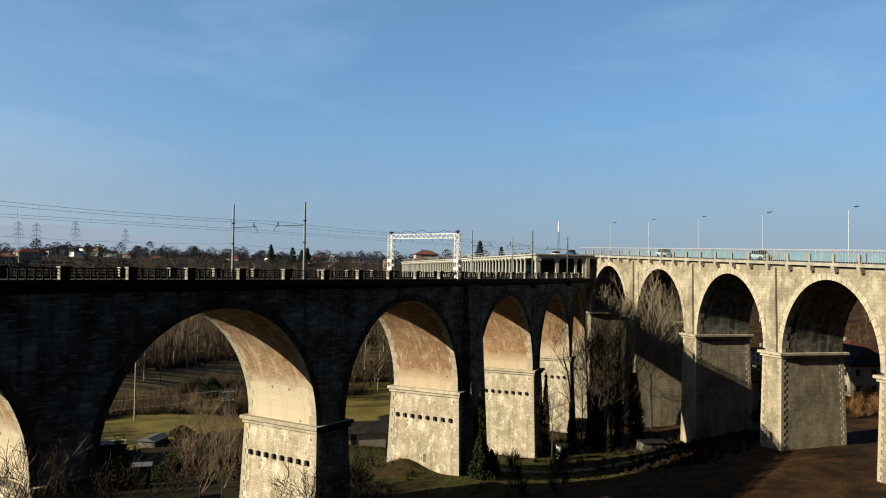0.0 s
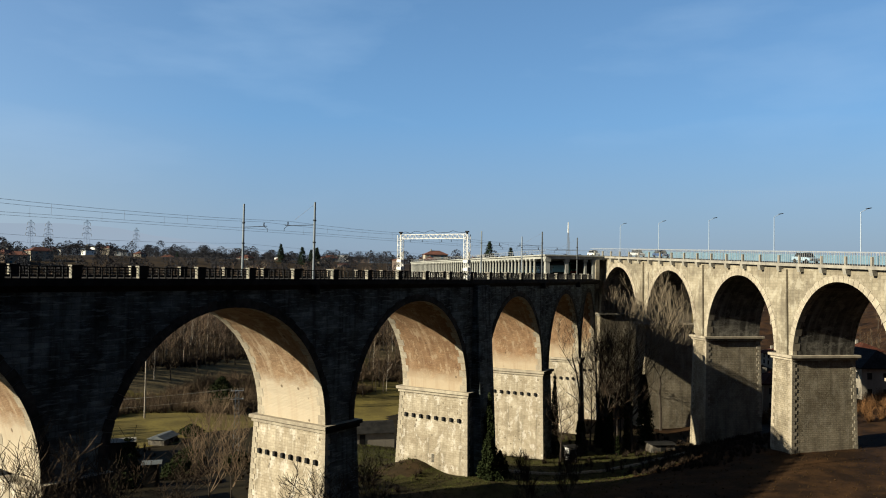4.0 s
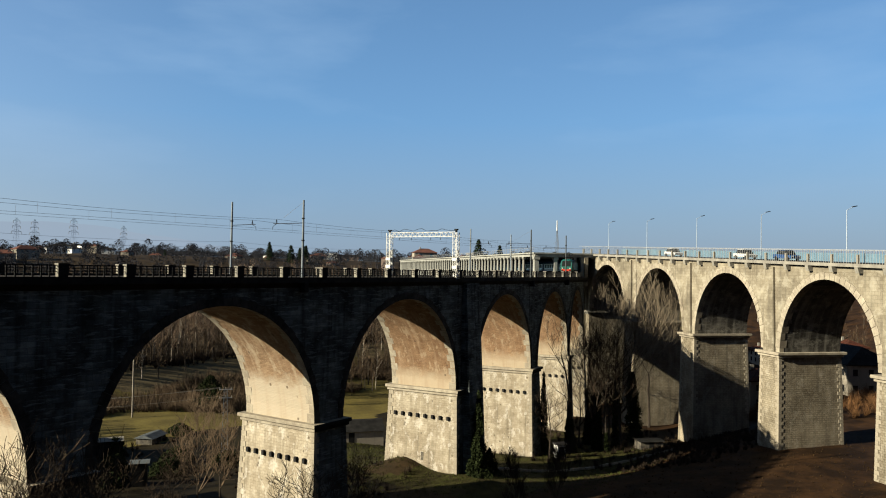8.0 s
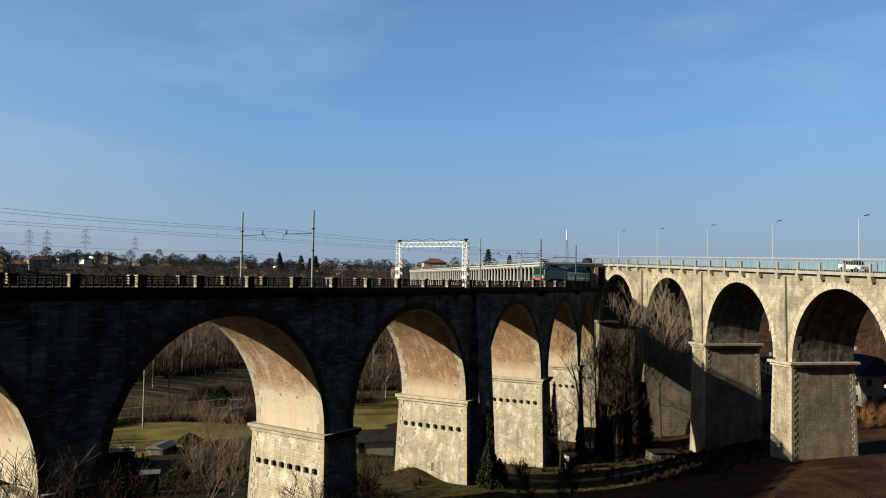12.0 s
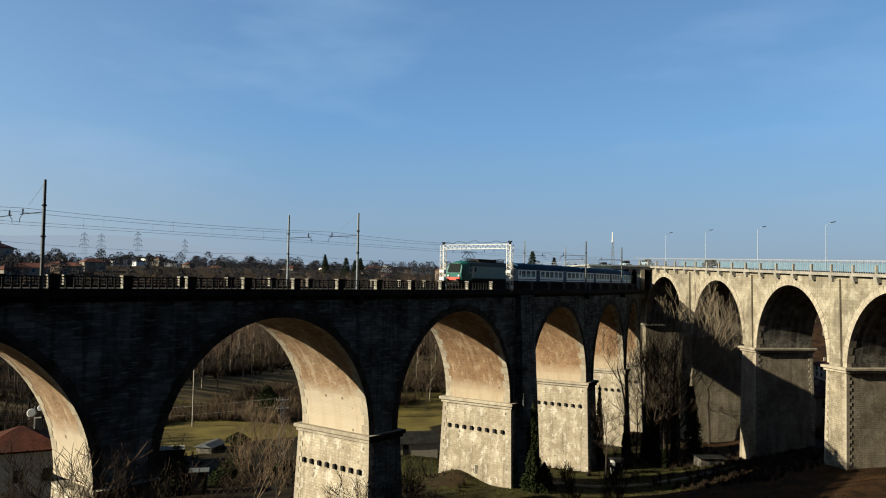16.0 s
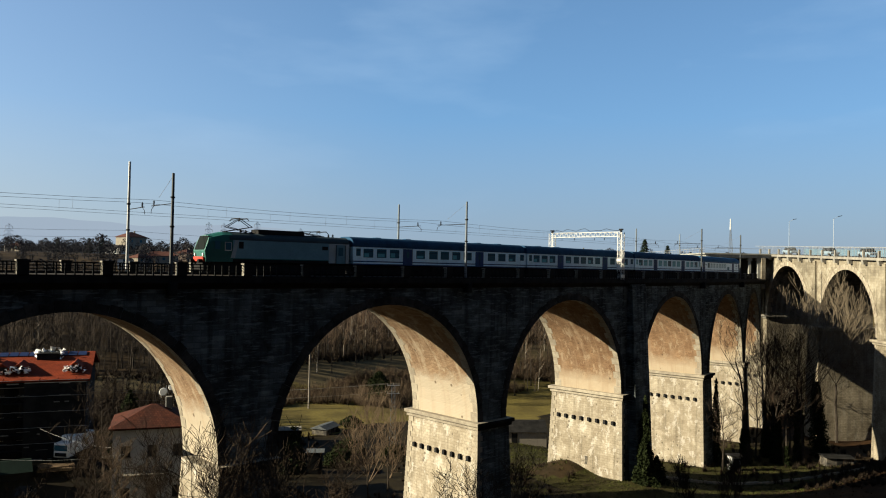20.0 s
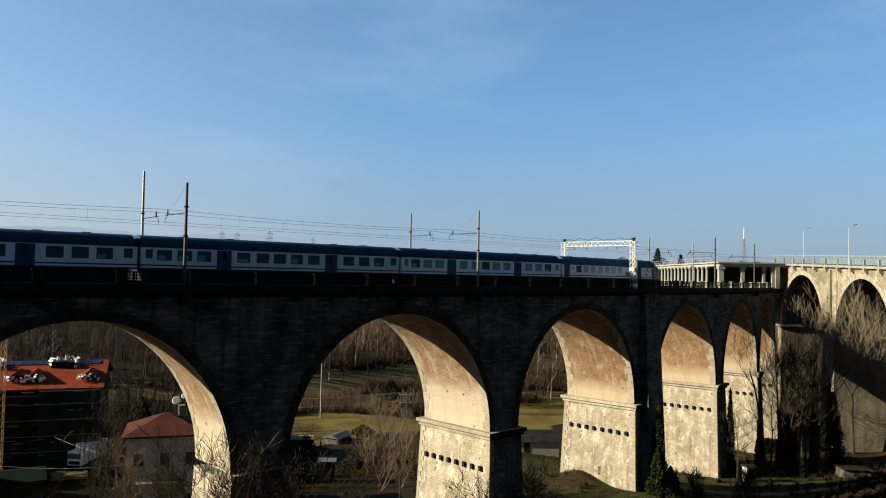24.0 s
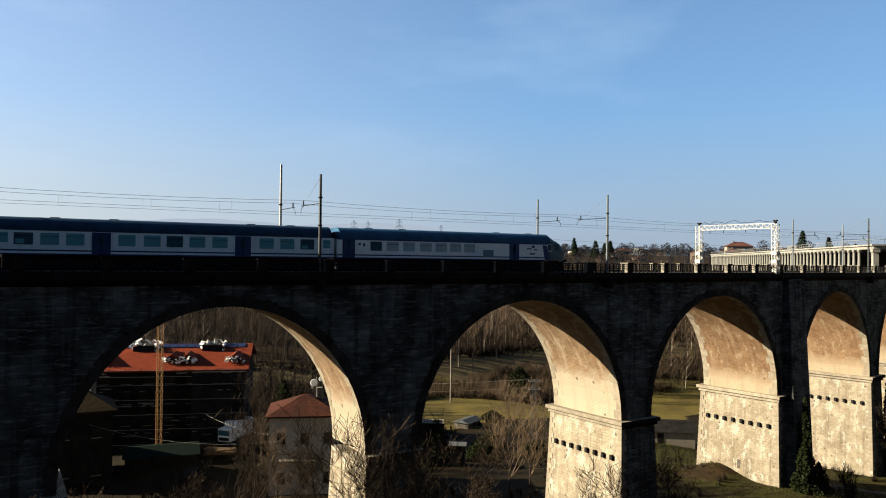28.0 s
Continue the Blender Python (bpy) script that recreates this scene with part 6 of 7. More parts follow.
def apartment():
    ob = thing("apartment_block", "long apartment block in scaffolding with a bright orange tile roof", "apartment block", place(21.5, 122.5, -20.0))
    w, d, h, rh, back = 27.0, 12.0, 12.1, 2.6, 3.6
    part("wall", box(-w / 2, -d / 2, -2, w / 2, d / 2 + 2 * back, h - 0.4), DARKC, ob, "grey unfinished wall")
    bm = bmesh.new()
    x, y = w / 2 + 0.6, d / 2 + 0.8
    vs = [bm.verts.new(p) for p in ((-x, -y, h - 0.1), (x, -y, h - 0.1), (x, back, h + rh), (-x, back, h + rh), (-x, y + 2 * back, h - 0.1), (x, y + 2 * back, h - 0.1), (-x, -y, h - 0.35), (x, -y, h - 0.35), (x, back, h + rh - 0.3), (-x, back, h + rh - 0.3), (-x, y + 2 * back, h - 0.35), (x, y + 2 * back, h - 0.35))]
    for f in ((0, 1, 2, 3), (3, 2, 5, 4), (9, 8, 7, 6), (10, 11, 8, 9), (0, 6, 7, 1), (4, 5, 11, 6), (0, 3, 9, 6), (3, 4, 10, 9), (1, 7, 8, 2), (2, 8, 11, 5)):
        bm.faces.new([vs[i] for i in f])
    rf = part("roof", bm, TILE, ob, "bright orange clay tile roof")
    slope = math.degrees(math.atan2(rh, y + back))
    panel = None
    for i in range(21):
        if 8 <= i <= 9 or 16 <= i <= 17:
            continue
        m = pose(-x + 0.9 + i * 1.28, back - 1.0, h + rh * (1 - 1.0 / (y + back)) + 0.06, slope, 0, 0)
        if panel is None:
            panel = part("solar_panel", box(-0.57, -0.8, 0.0, 0.57, 0.75, 0.06), NAVY, rf, "dark blue solar panel", m)
        else:
            twin(panel, m)
    for u in (-2.0, 8.1):
        dm = part("dormer", box(-1.5, -3.4, h + rh - 1.9, 1.5, 0, h + rh + 0.1), DARKC, rf, "box dormer wrapped in white sheeting", pose(u, 0.3 + back, 0))
        part("dormer_opening", box(-1.1, -3.46, h + rh - 1.5, 1.1, -3.38, h + rh - 0.3), BLACK, dm)
        r = random.Random(int(u * 10))
        bm = bmesh.new()
        for _ in range(44):
            c = Vector((r.choice((-1.6, 1.6)) + r.uniform(-0.4, 0.4), r.uniform(-3.3, -0.6), h + rh - 1.5 + r.uniform(0, 1.9))) if r.random() < 0.6 else Vector((r.uniform(-2, 2), r.uniform(-3.2, 0), h + rh + 0.15 + r.uniform(0, 0.35)))
            s = r.uniform(0.3, 0.75)
            q = [bm.verts.new(c + Vector((r.uniform(-1, 1), r.uniform(-1, 1), r.uniform(-1, 1))) * s) for _ in range(4)]
            for f in ((0, 1, 2), (0, 2, 3), (0, 3, 1), (1, 3, 2)):
                bm.faces.new([q[i] for i in f])
        tagged(part("sheeting", bm, TRUCKW, dm, "crumpled white sheeting"), kind="stuff")
    for u in (-6.8, 3.0, 5.1, 12.0):
        bm = prism([(-0.95, 0), (0.95, 0), (0.95, 0.55), (0, 1.25), (-0.95, 0.55)], -5.2, -1.0)
        dm = part("dormer", bm, TILE, rf, "small gabled dormer", pose(u, 0.6, h + 0.75))
        part("dormer_window", box(-0.75, -5.26, 0.05, 0.75, -5.2, 0.75), BLACK, dm, "dark dormer window")
        r = random.Random(int(u * 10) + 3)
        bm = bmesh.new()
        for _ in range(42):
            c = Vector((r.uniform(-1.4, 1.4), -5.4 + r.uniform(-0.2, 0.5), r.uniform(-0.1, 0.75)))
            q = [bm.verts.new(c + Vector((r.uniform(-1, 1), r.uniform(-0.6, 0.6), r.uniform(-0.7, 0.7))) * r.uniform(0.2, 0.45)) for _ in range(4)]
            for f in ((0, 1, 2), (0, 2, 3), (0, 3, 1), (1, 3, 2)):
                bm.faces.new([q[i] for i in f])
        tagged(part("sheeting", bm, TRUCKW, dm, "crumpled white sheeting round the window"), kind="stuff")
    windows(ob, w, d, 4, [0.9, 4.0, 7.1, 10.0], (1.2, 1.5))
    sc = part("scaffolding", box(-w / 2 - 0.5, -d / 2 - 1.6, 0.0, -w / 2 - 0.42, -d / 2 - 1.52, h + 1), IRON, ob, "dark tube scaffolding")
    bm = bmesh.new()
    u = -w / 2 - 0.5
    while u <= w / 2 + 0.6:
        for yy in (-d / 2 - 0.5, -d / 2 - 1.5):
            tube((u, yy, -1.5), (u, yy, h + 0.2), 0.035, n=4, bm=bm)
        u += 2.2
    tagged(part("tubework", bm, IRON, sc), kind="stuff")
    for lv in range(6):
        z = 0.6 + lv * 2.1
        part("walkway", box(-w / 2 - 0.5, -d / 2 - 1.5, z, w / 2 + 0.5, -d / 2 - 0.55, z + 0.06), DARKC, sc)
        part("guard_rail", tube((-w / 2 - 0.5, -d / 2 - 1.55, z + 1.0), (w / 2 + 0.5, -d / 2 - 1.55, z + 1.0), 0.03, n=4), STEEL, sc)
    r = random.Random(8)
    bm = bmesh.new()
    for _ in range(70):
        u, z, q = r.uniform(-w / 2, w / 2 - 1.5), 0.6 + 2.1 * r.randint(0, 5) + r.choice((0.1, 0.5, 1.0)), r.uniform(0.3, 1.6)
        box(u, -d / 2 - 1.62, z, u + q, -d / 2 - 1.55, z + r.uniform(0.06, 0.16), bm)
    tagged(part("toe_boards", bm, CONC, sc, "loose pale boards on the scaffolding"), kind="stuff")
    part("bay", box(6.2, -d / 2 - 1.5, -1.5, w / 2 + 0.2, -d / 2 - 0.2, h - 0.35), DARKC, ob, "dark projecting stair bay")


apartment()


def crane():
    ob = thing("tower_crane", "yellow lattice tower crane mast by the building site", "crane", place(19.8, 110.2, 10))
    bm = bmesh.new()
    top = 21.5
    for x in (-0.32, 0.32):
        for y in (-0.32, 0.32):
            tube((x, y, -1), (x, y, top), 0.04, n=4, bm=bm)
    z = 0.0
    while z < top - 0.9:
        for x, y, x2, y2 in ((-0.32, -0.32, 0.32, -0.32), (0.32, -0.32, 0.32, 0.32), (0.32, 0.32, -0.32, 0.32), (-0.32, 0.32, -0.32, -0.32)):
            tube((x, y, z), (x2, y2, z + 0.9), 0.025, n=4, bm=bm)
        z += 0.9
    part("mast", bm, mat("crane_yellow", (0.22, 0.11, 0.02), (0.14, 0.07, 0.015), 1.0, rough=0.5), ob, "yellow lattice mast")
    part("head_block", box(-0.9, -0.5, top - 0.8, -0.35, 0.5, top), CONC, ob, "pale counterweight block")


crane()


def shed(label, m, w, d, h, roof, wall, tilt=8.0, name="shed"):
    ob = thing(name, label, "shed", m)
    part("wall", box(-w / 2, -d / 2, -0.6, w / 2, d / 2, h), wall, ob)
    part("roof", frustum((-w / 2 - 0.3, -d / 2 - 0.3, w / 2 + 0.3, d / 2 + 0.3), (-w / 2 - 0.3, -0.3, w / 2 + 0.3, 0.3), h, h + d * 0.5 * math.tan(radians(tilt)) + 0.1), roof, ob)
    part("door", box(-0.5, -d / 2 - 0.04, -0.3, 0.5, -d / 2 + 0.02, min(2.0, h - 0.15)), IRON, ob, "dark door")
    return ob


DKGREEN = mat("dark_green_sheet", (0.006, 0.014, 0.011), (0.004, 0.009, 0.007), 0.5, rough=0.8)
SLATE = mat("dark_slate_roof", (0.026, 0.025, 0.026), (0.014, 0.0135, 0.014), 0.6, courses=(0.3, 0.3, 0.02))
HUTC = mat("weathered_blue_grey_boards", (0.085, 0.095, 0.10), (0.05, 0.056, 0.06), 0.7, streaks=0.4)
shed("long low workshop with a dark green roof", place(19.6, 107.2, -8), 9, 5.0, 0.8, DKGREEN, DARKC, 20, "workshop")
shed("dark low shed with a green sheet roof", place(38, 112, -12), 6, 5, 2.2, DKGREEN, DKGREEN, 12, "workshop")
shed("small garden shed with a corrugated grey roof", place(62.2, 109.2, -30), 3.6, 2.6, 2.3, CONC, DARKC)
shed("narrow grey garden hut with a flat roof", place(56.3, 91.2, -35), 1.9, 1.9, 3.0, HUTC, DARKC, 5, "garden_hut")
shed("low garden hut with a white gable", place(71.3, 112.5, 28), 4.2, 2.8, 0.9, HUTC, POSTC, 16)
shed("low dark-roofed outbuilding with pale walls behind the pier", place(97, 93, -38), 11, 7, 2.2, DARKC, PLASTER, 20, "outbuilding")
shed("tiny white hut at the pier's foot", place(117.0, 62.6, -30), 1.5, 1.3, 2.4, SLATE, WHITE, 15, "hut")
shed("grey concrete bunker hut on the bank", place(132.5, 53.0, -45), 4.2, 3.0, 1.3, DARKC, POSTC, 3, "bunker")
shed("low dark shed in the lower garden", place(19, 74, 5), 5, 4, 2.4, SLATE, DARKC, 12)
shed("small wooden shed under the trees", place(12, 78, -12), 4, 3, 2.2, SLATE, BARK, 12)
house("pale house with a dark slate roof beyond the road bridge", place(186, 31, 40), 22, 10, 6.5, 3.4, tile=SLATE, ridge=8)
house("pale farmhouse beyond the road bridge", place(170, 44, 40), 8, 7, 6.0, 2.0, tile=OLDTILE)
house("small white house on the far slope", place(252, 40, 40), 9, 7, 5.0, 2.0)
house("low white house on the far slope", place(262, 66, 40), 12, 7, 4.0, 1.6)


def truck():
    ob = thing("truck", "white box truck parked by the building site", "truck", place(29.2, 109.8, -48, 0.9))
    part("cab", box(-1.15, -1.2, 0.6, 1.15, 0.6, 2.7, bevel=0.12), TRUCKW, ob, "white cab")
    part("windscreen", box(-1.0, -1.25, 1.6, 1.0, -1.17, 2.4), PANE, ob, "dark windscreen")
    part("grille", box(-0.9, -1.24, 0.8, 0.9, -1.18, 1.3), IRON, ob)
    part("cargo_box", box(-1.2, 0.75, 0.9, 1.2, 5.4, 3.4, bevel=0.05), TRUCKW, ob, "white cargo box")
    part("chassis", box(-1.0, -1.0, 0.35, 1.0, 5.3, 0.85), BLACK, ob)
    w = None
    for x in (-1.0, 1.0):
        for y in (-0.4, 4.2):
            m = pose(x, y, 0.45)
            if w is None:
                w = part("wheel", tube((-0.14, 0, 0), (0.14, 0, 0), 0.45, n=16), BLACK, ob, "black wheel", m)
            else:
                twin(w, m)


truck()


def overhead_cable(p, q, sag, label):
    p, q = Vector(p), Vector(q)
    bm = polytube([p.lerp(q, i / 12) - Vector((0, 0, sag * 4 * (i / 12) * (1 - i / 12))) for i in range(13)], 0.009)
    ob = thing("cable", label, "cable", kind="structure")
    part("wire", bm, WHITE, ob)


overhead_cable((10.2, 102.5, EYE - 20.4), (29.6, 88.3, EYE - 21.6), 1.2, "thin pale cable between the two houses")
overhead_cable((24.4, 103.0, EYE - 20.6), (30.4, 90.3, EYE - 21.4), 0.6, "thin pale cable over the yard")


def timber_stack():
    ob = thing("timber_stack", "stack of pale sawn planks in the yard", "planks", place(26.9, 105.4, -14))
    r = random.Random(4)
    pl = None
    for i in range(24):
        m = pose(r.uniform(-0.25, 0.25), (i % 6) * 0.3 - 0.8, 0.05 + (i // 6) * 0.16, 0, 0, r.uniform(-4, 4) * (1 + 5 * (i // 12)))
        if pl is None:
            pl = part("plank", box(-2.0, -0.12, 0, 2.0, 0.12, 0.12, bevel=0.01), PLANK, ob, "", m)
        else:
            twin(pl, m)


PLANK = mat("sawn_timber", (0.19, 0.13, 0.075), (0.11, 0.075, 0.045), 1.0)
timber_stack()


def car(label, paint, m, name="car", tall=0.0):
    """A small car whose nose points to +x."""
    ob = thing(name, label, "car", m)
    part("body", prism([(-2.0, 0.3), (2.0, 0.3), (2.05, 0.7), (1.2, 0.85 + tall * 0.3), (-2.0, 0.92 + tall)], -0.84, 0.84), paint, ob)
    part("cabin", prism([(-1.9 if tall else -1.5, 0.9), (1.1, 0.86), (0.55, 1.45 + tall), (-1.75 if tall else -1.1, 1.48 + tall)], -0.72, 0.72), HOUSEPANE, ob, "dark glazed cabin")
    part("car_roof", box(-1.7 if tall else -1.1, -0.7, 1.46 + tall, 0.5, 0.7, 1.53 + tall, bevel=0.03), paint, ob)
    w = None
    for x in (-1.3, 1.3):
        for y in (-0.78, 0.78):
            mm = pose(x, y, 0.31)
            if w is None:
                w = part("wheel", tube((0, -0.1, 0), (0, 0.1, 0), 0.31, n=14), BLACK, ob, "black wheel", mm)
            else:
                twin(w, mm)
    for y in (-0.6, 0.6):
        part("headlight", box(2.0, y - 0.15, 0.55, 2.06, y + 0.15, 0.7), WHITE, ob)
    return ob


car("dark car parked by the workshop", IRON, place(21.9, 98.9, 60), "parked_car")
SILVER = mat("silver_car_paint", (0.26, 0.34, 0.40), (0.2, 0.28, 0.34), 1.0, rough=0.35, metal=0.2, bump=0.0)
CARS = []
for label, paint, tall, x0, speed in (("white van on the road bridge", WHITE, 0.35, -76.0, 11.0), ("white car on the road bridge", WHITE, 0.0, -51.0, 10.7), ("dark blue car on the road bridge", BLUE, 0.0, -40.0, 10.6),
        ("silver car on the road bridge", SILVER, 0.0, 38.0, 9.0), ("silver hatchback on the road bridge", SILVER, 0.1, 8.0, 9.5), ("dark car on the road bridge", IRON, 0.0, -150.0, 9.6), ("silver car crossing the bridge", SILVER, 0.0, -187.0, 10.0), ("grey car crossing the bridge", SILVER, 0.0, -216.0, 10.0), ("silver estate car on the road bridge", SILVER, 0.15, -200.0, 10.0)):
    CARS.append((car(label, paint, road_pose(x0)), x0, speed))


def wooden_pole():
    ob = thing("utility_pole", "tall pale wooden utility pole at the meadow's edge", "utility pole", place(79.6, 131.9))
    part("pole", tube((0, 0, -1), (0, 0, 11.4), 0.17, 0.12, 8), BIRCH, ob)
    part("cap", tube((0, 0, 11.4), (0, 0, 11.7), 0.1, 0.06, 6), IRON, ob)
    ob = thing("lattice_pole", "grey lattice power pole with crossarms in the garden", "power pole", place(75.2, 98.6, -35))
    bm = bmesh.new()
    z = 0.0
    while z < 9.6:
        for a, b in (((-1, -1), (1, -1)), ((1, -1), (1, 1)), ((1, 1), (-1, 1)), ((-1, 1), (-1, -1))):
            k0, k1 = 0.45 - 0.022 * z, 0.45 - 0.022 * (z + 0.8)
            tube((a[0] * k0, a[1] * k0, z), (b[0] * k1, b[1] * k1, z + 0.8), 0.03, n=4, bm=bm)
            tube((a[0] * k0, a[1] * k0, z), (a[0] * k1, a[1] * k1, z + 0.8), 0.045, n=4, bm=bm)
        z += 0.8
    part("lattice", bm, MASTGREY, ob)
    for z in (9.5, 8.2):
        arm_ = part("crossarm", box(-1.0, -0.08, z, 1.0, 0.08, z + 0.12), STEEL, ob)
        for x in (-0.9, 0.0, 0.9):
            part("insulator", tube((x, 0, z + 0.12), (x, 0, z + 0.4), 0.07, 0.05, 8), CONC, arm_)
    a = place(75.2, 98.6, -35)
    ob = thing("power_line", "thin pale power lines across the meadow", "power line", kind="structure")
    for dx, z in ((-0.9, 9.9), (0.9, 9.9), (0.0, 8.6)):
        p, q = a @ Vector((dx, 0, z)), Vector((20, 136 + dx * 2, EYE - 18.5 + (z - 9.9)))
        bm = polytube([p.lerp(q, i / 10) - Vector((0, 0, 1.6 * 4 * (i / 10) * (1 - i / 10))) for i in range(11)], 0.022)
        part("wire", bm, CONC, ob)


wooden_pole()


# ---- the far plain: town, pylons, woods, hills ----
def far(x, y, z=-1.0, turn=0.0, size=1.0):
    return pose(x, y, EYE + z, 0, 0, turn) @ Matrix.Diagonal((size, size, size, 1))


BRICK = mat("reddish_town_plaster", (0.1292, 0.0988, 0.0836), (0.0912, 0.0722, 0.0608), 0.5)
town = [house("pale town house with a red tile roof", far(205, 385, -3, 20), 14, 9, 6.5, 2.6, tile=FARTILE, group="town houses", far_off=True),
        house("reddish town house with a brown tile roof", far(230, 380, -3, -15), 11, 9, 6.0, 2.4, wall=BRICK, tile=FARTILE, group="town houses", far_off=True),
        house("white low house with a dark roof", far(255, 392, -3, 35), 16, 9, 4.5, 2.2, wall=WHITE, tile=SLATE, group="town houses", far_off=True),
        house("tall cream villa with a hipped red roof", far(153, 455, 1, 15), 12.5, 11, 13.5, 3.0, storeys=3, tile=FARTILE, group="town houses", far_off=True)]
TOWN = [(177, 392, 9.8, 1, 1.1), (169, 395, 7.6, 0, 0.9), (191, 385, 11.9, 2, 0.9), (203, 379, 11.7, 0, 0.8), (210, 375, 10.7, 2, 0.8), (218, 370, 9.2, 1, 0.8),
        (230, 363, 8.0, 0, 0.7), (263, 340, 8.8, 0, 0.9), (277, 328, 7.9, 1, 0.8), (292, 315, 8.2, 0, 0.7), (324, 283, 8.8, 1, 0.8), (335, 269, 10.0, 1, 1.1),
        (103, 418, 5.0, 0, 0.8), (87, 421, 4.0, 2, 0.8), (148, 404, 3.8, 2, 0.8), (163, 398, 2.4, 0, 0.7), (288, 320, 5.5, 0, 0.7), (303, 305, 5.6, 1, 0.7)]
r = random.Random(77)
EDGE = [(99, 283, 3.1, 0, 0.56), (111, 300, 4.4, 0, 0.7), (118, 308, 4.5, 0, 0.63), (129, 314, 5.8, 1, 0.7), (131, 308, 5.1, 0, 0.56), (144, 319, 7.3, 0, 0.63), (183, 389, 9.0, 1, 0.41), (187, 387, 9.2, 2, 0.46), (195, 394, 9.6, 0, 0.41), (192, 373, 8.4, 2, 0.36), (202, 380, 10.7, 2, 0.51), (203, 373, 10.3, 0, 0.41), (196, 349, 8.1, 2, 0.36), (198, 336, 7.2, 0, 0.41), (96, 284, 2.3, 2, 0.56)]  # nearest rows of houses: x, y, ridge over the eye, kind, size
for x, y, top, kind, k in EDGE:
    copy_thing(town[kind], far(x, y, top - (9.1, 8.4, 6.7)[kind] * k, r.uniform(-40, 40), k))
for x, y, top, kind, k in TOWN:
    k *= 0.7
    copy_thing(town[kind], far(x, y, top - 1.5 - (9.1, 8.4, 6.7)[kind] * k, r.uniform(0, 180), k))
for i in range(34):
    a = radians(r.uniform(29, 92))
    d = r.uniform(450, 760)
    copy_thing(town[r.choice((0, 0, 1, 2, 2))], far(d * math.cos(a), d * math.sin(a), r.uniform(1, 5) + (d - 450) * 0.01, r.uniform(0, 180), r.uniform(0.7, 1.0)))
house("long white factory hall with a flat dark roof", far(298, 426, -1, -35), 26, 20, 8.0, 1.8, wall=WHITE, tile=SLATE, storeys=1, ridge=20, far_off=True)
sg = house("flat brown hall with a white sign wall", far(430, 425, -1, -45), 28, 18, 11, 0.8, wall=BRICK, tile=SLATE, ridge=12, far_off=True)
part("sign_wall", box(-13, -9.4, 6.5, -2, -9.05, 12.5), WHITE, sg, "large white blank sign panel")
copy_thing(sg, far(452, 302, -3, -50, 1.2))
cons = [conifer("tall dark conifer in the town", far(271, 321, -4), 81, 17.5, 4.2, "town conifers"), conifer("broad dark conifer in the town", far(280, 314, -4), 82, 16, 5.0, "town conifers")]
for x, y, k in ((276, 326, 0.9), (287, 310, 1.0), (290, 318, 0.85), (347, 237, 1.05), (353, 227, 0.85), (300, 470, 1.0), (210, 420, 0.9), (120, 420, 0.8), (128, 425, 0.9), (110, 440, 0.8), (240, 370, 0.7), (205, 370, 0.75)):
    copy_thing(cons[int(x) % 2], far(x, y, 0.3 if x > 340 else -4 if x > 150 else -2, x * 7 % 360, k))


def pylon(m):
    ob = thing("power_pylon", "distant grey lattice power pylon with three crossarms", "pylon", m, "power pylons")
    bm = bmesh.new()
    def half(z):
        return 3.0 * (1 - z / 40) ** 1.4 + 0.35
    z = 0.0
    while z < 38:
        z2 = min(38.0, z + 2.6)
        a, b = half(z), half(z2)
        for (u, v), (s, t) in (((-1, -1), (1, -1)), ((1, -1), (1, 1)), ((1, 1), (-1, 1)), ((-1, 1), (-1, -1))):
            tube((u * a, v * a, z), (u * b, v * b, z2), 0.05, n=3, bm=bm)
            tube((u * a, v * a, z), (s * b, t * b, z2), 0.022, n=3, bm=bm)
        z = z2
    part("lattice_tower", bm, FARSTEEL, ob)
    for z, w in ((27.5, 5.0), (31.5, 4.2), (35.5, 3.4)):
        bm = bmesh.new()
        tube((-w, 0, z), (w, 0, z), 0.14, n=4, bm=bm)
        tube((-w, 0, z), (0, 0, z + 1.6), 0.1, n=4, bm=bm)
        tube((w, 0, z), (0, 0, z + 1.6), 0.1, n=4, bm=bm)
        for x in (-w, w):
            tube((x, 0, z), (x, 0, z - 1.8), 0.16, n=4, bm=bm)
        part("crossarm", bm, FARSTEEL, ob)
    return ob


p0 = pylon(far(282.6, 551.8, -4, 25))
for x, y, k, t in ((312.3, 535.6, 0.88, 25), (306, 695.7, 1.15, 25), (318.7, 690, 1.13, 25), (120, 700, 0.9, 25), (150, 760, 0.95, 25)):
    copy_thing(p0, far(x, y, -4, t, k))


def radio_tower():
    ob = thing("radio_tower", "slender lattice radio tower with a white top", "radio tower", far(263.6, 143.2, -8))
    bm = bmesh.new()
    z = 0.0
    while z < 24:
        a, b = 1.5 * (1 - z / 27), 1.5 * (1 - (z + 1.5) / 27)
        for (u, v), (s, t) in (((-1, -1), (1, -1)), ((1, -1), (0, 1)), ((0, 1), (-1, -1))):
            tube((u * a, v * a, z), (u * b, v * b, z + 1.5), 0.07, n=3, bm=bm)
            tube((u * a, v * a, z), (s * b, t * b, z + 1.5), 0.05, n=3, bm=bm)
        z += 1.5
    part("lattice", bm, STEEL, ob)
    part("antenna", tube((0, 0, 24), (0, 0, 28), 0.28, 0.16, 8), WHITE, ob, "white antenna head")


radio_tower()
def town_spots(seed, n, d0, d1):
    q = random.Random(seed)
    return [(d * math.cos(a), d * math.sin(a)) for a, d in ((radians(q.uniform(27, 94)), q.uniform(d0, d1)) for _ in range(n))]


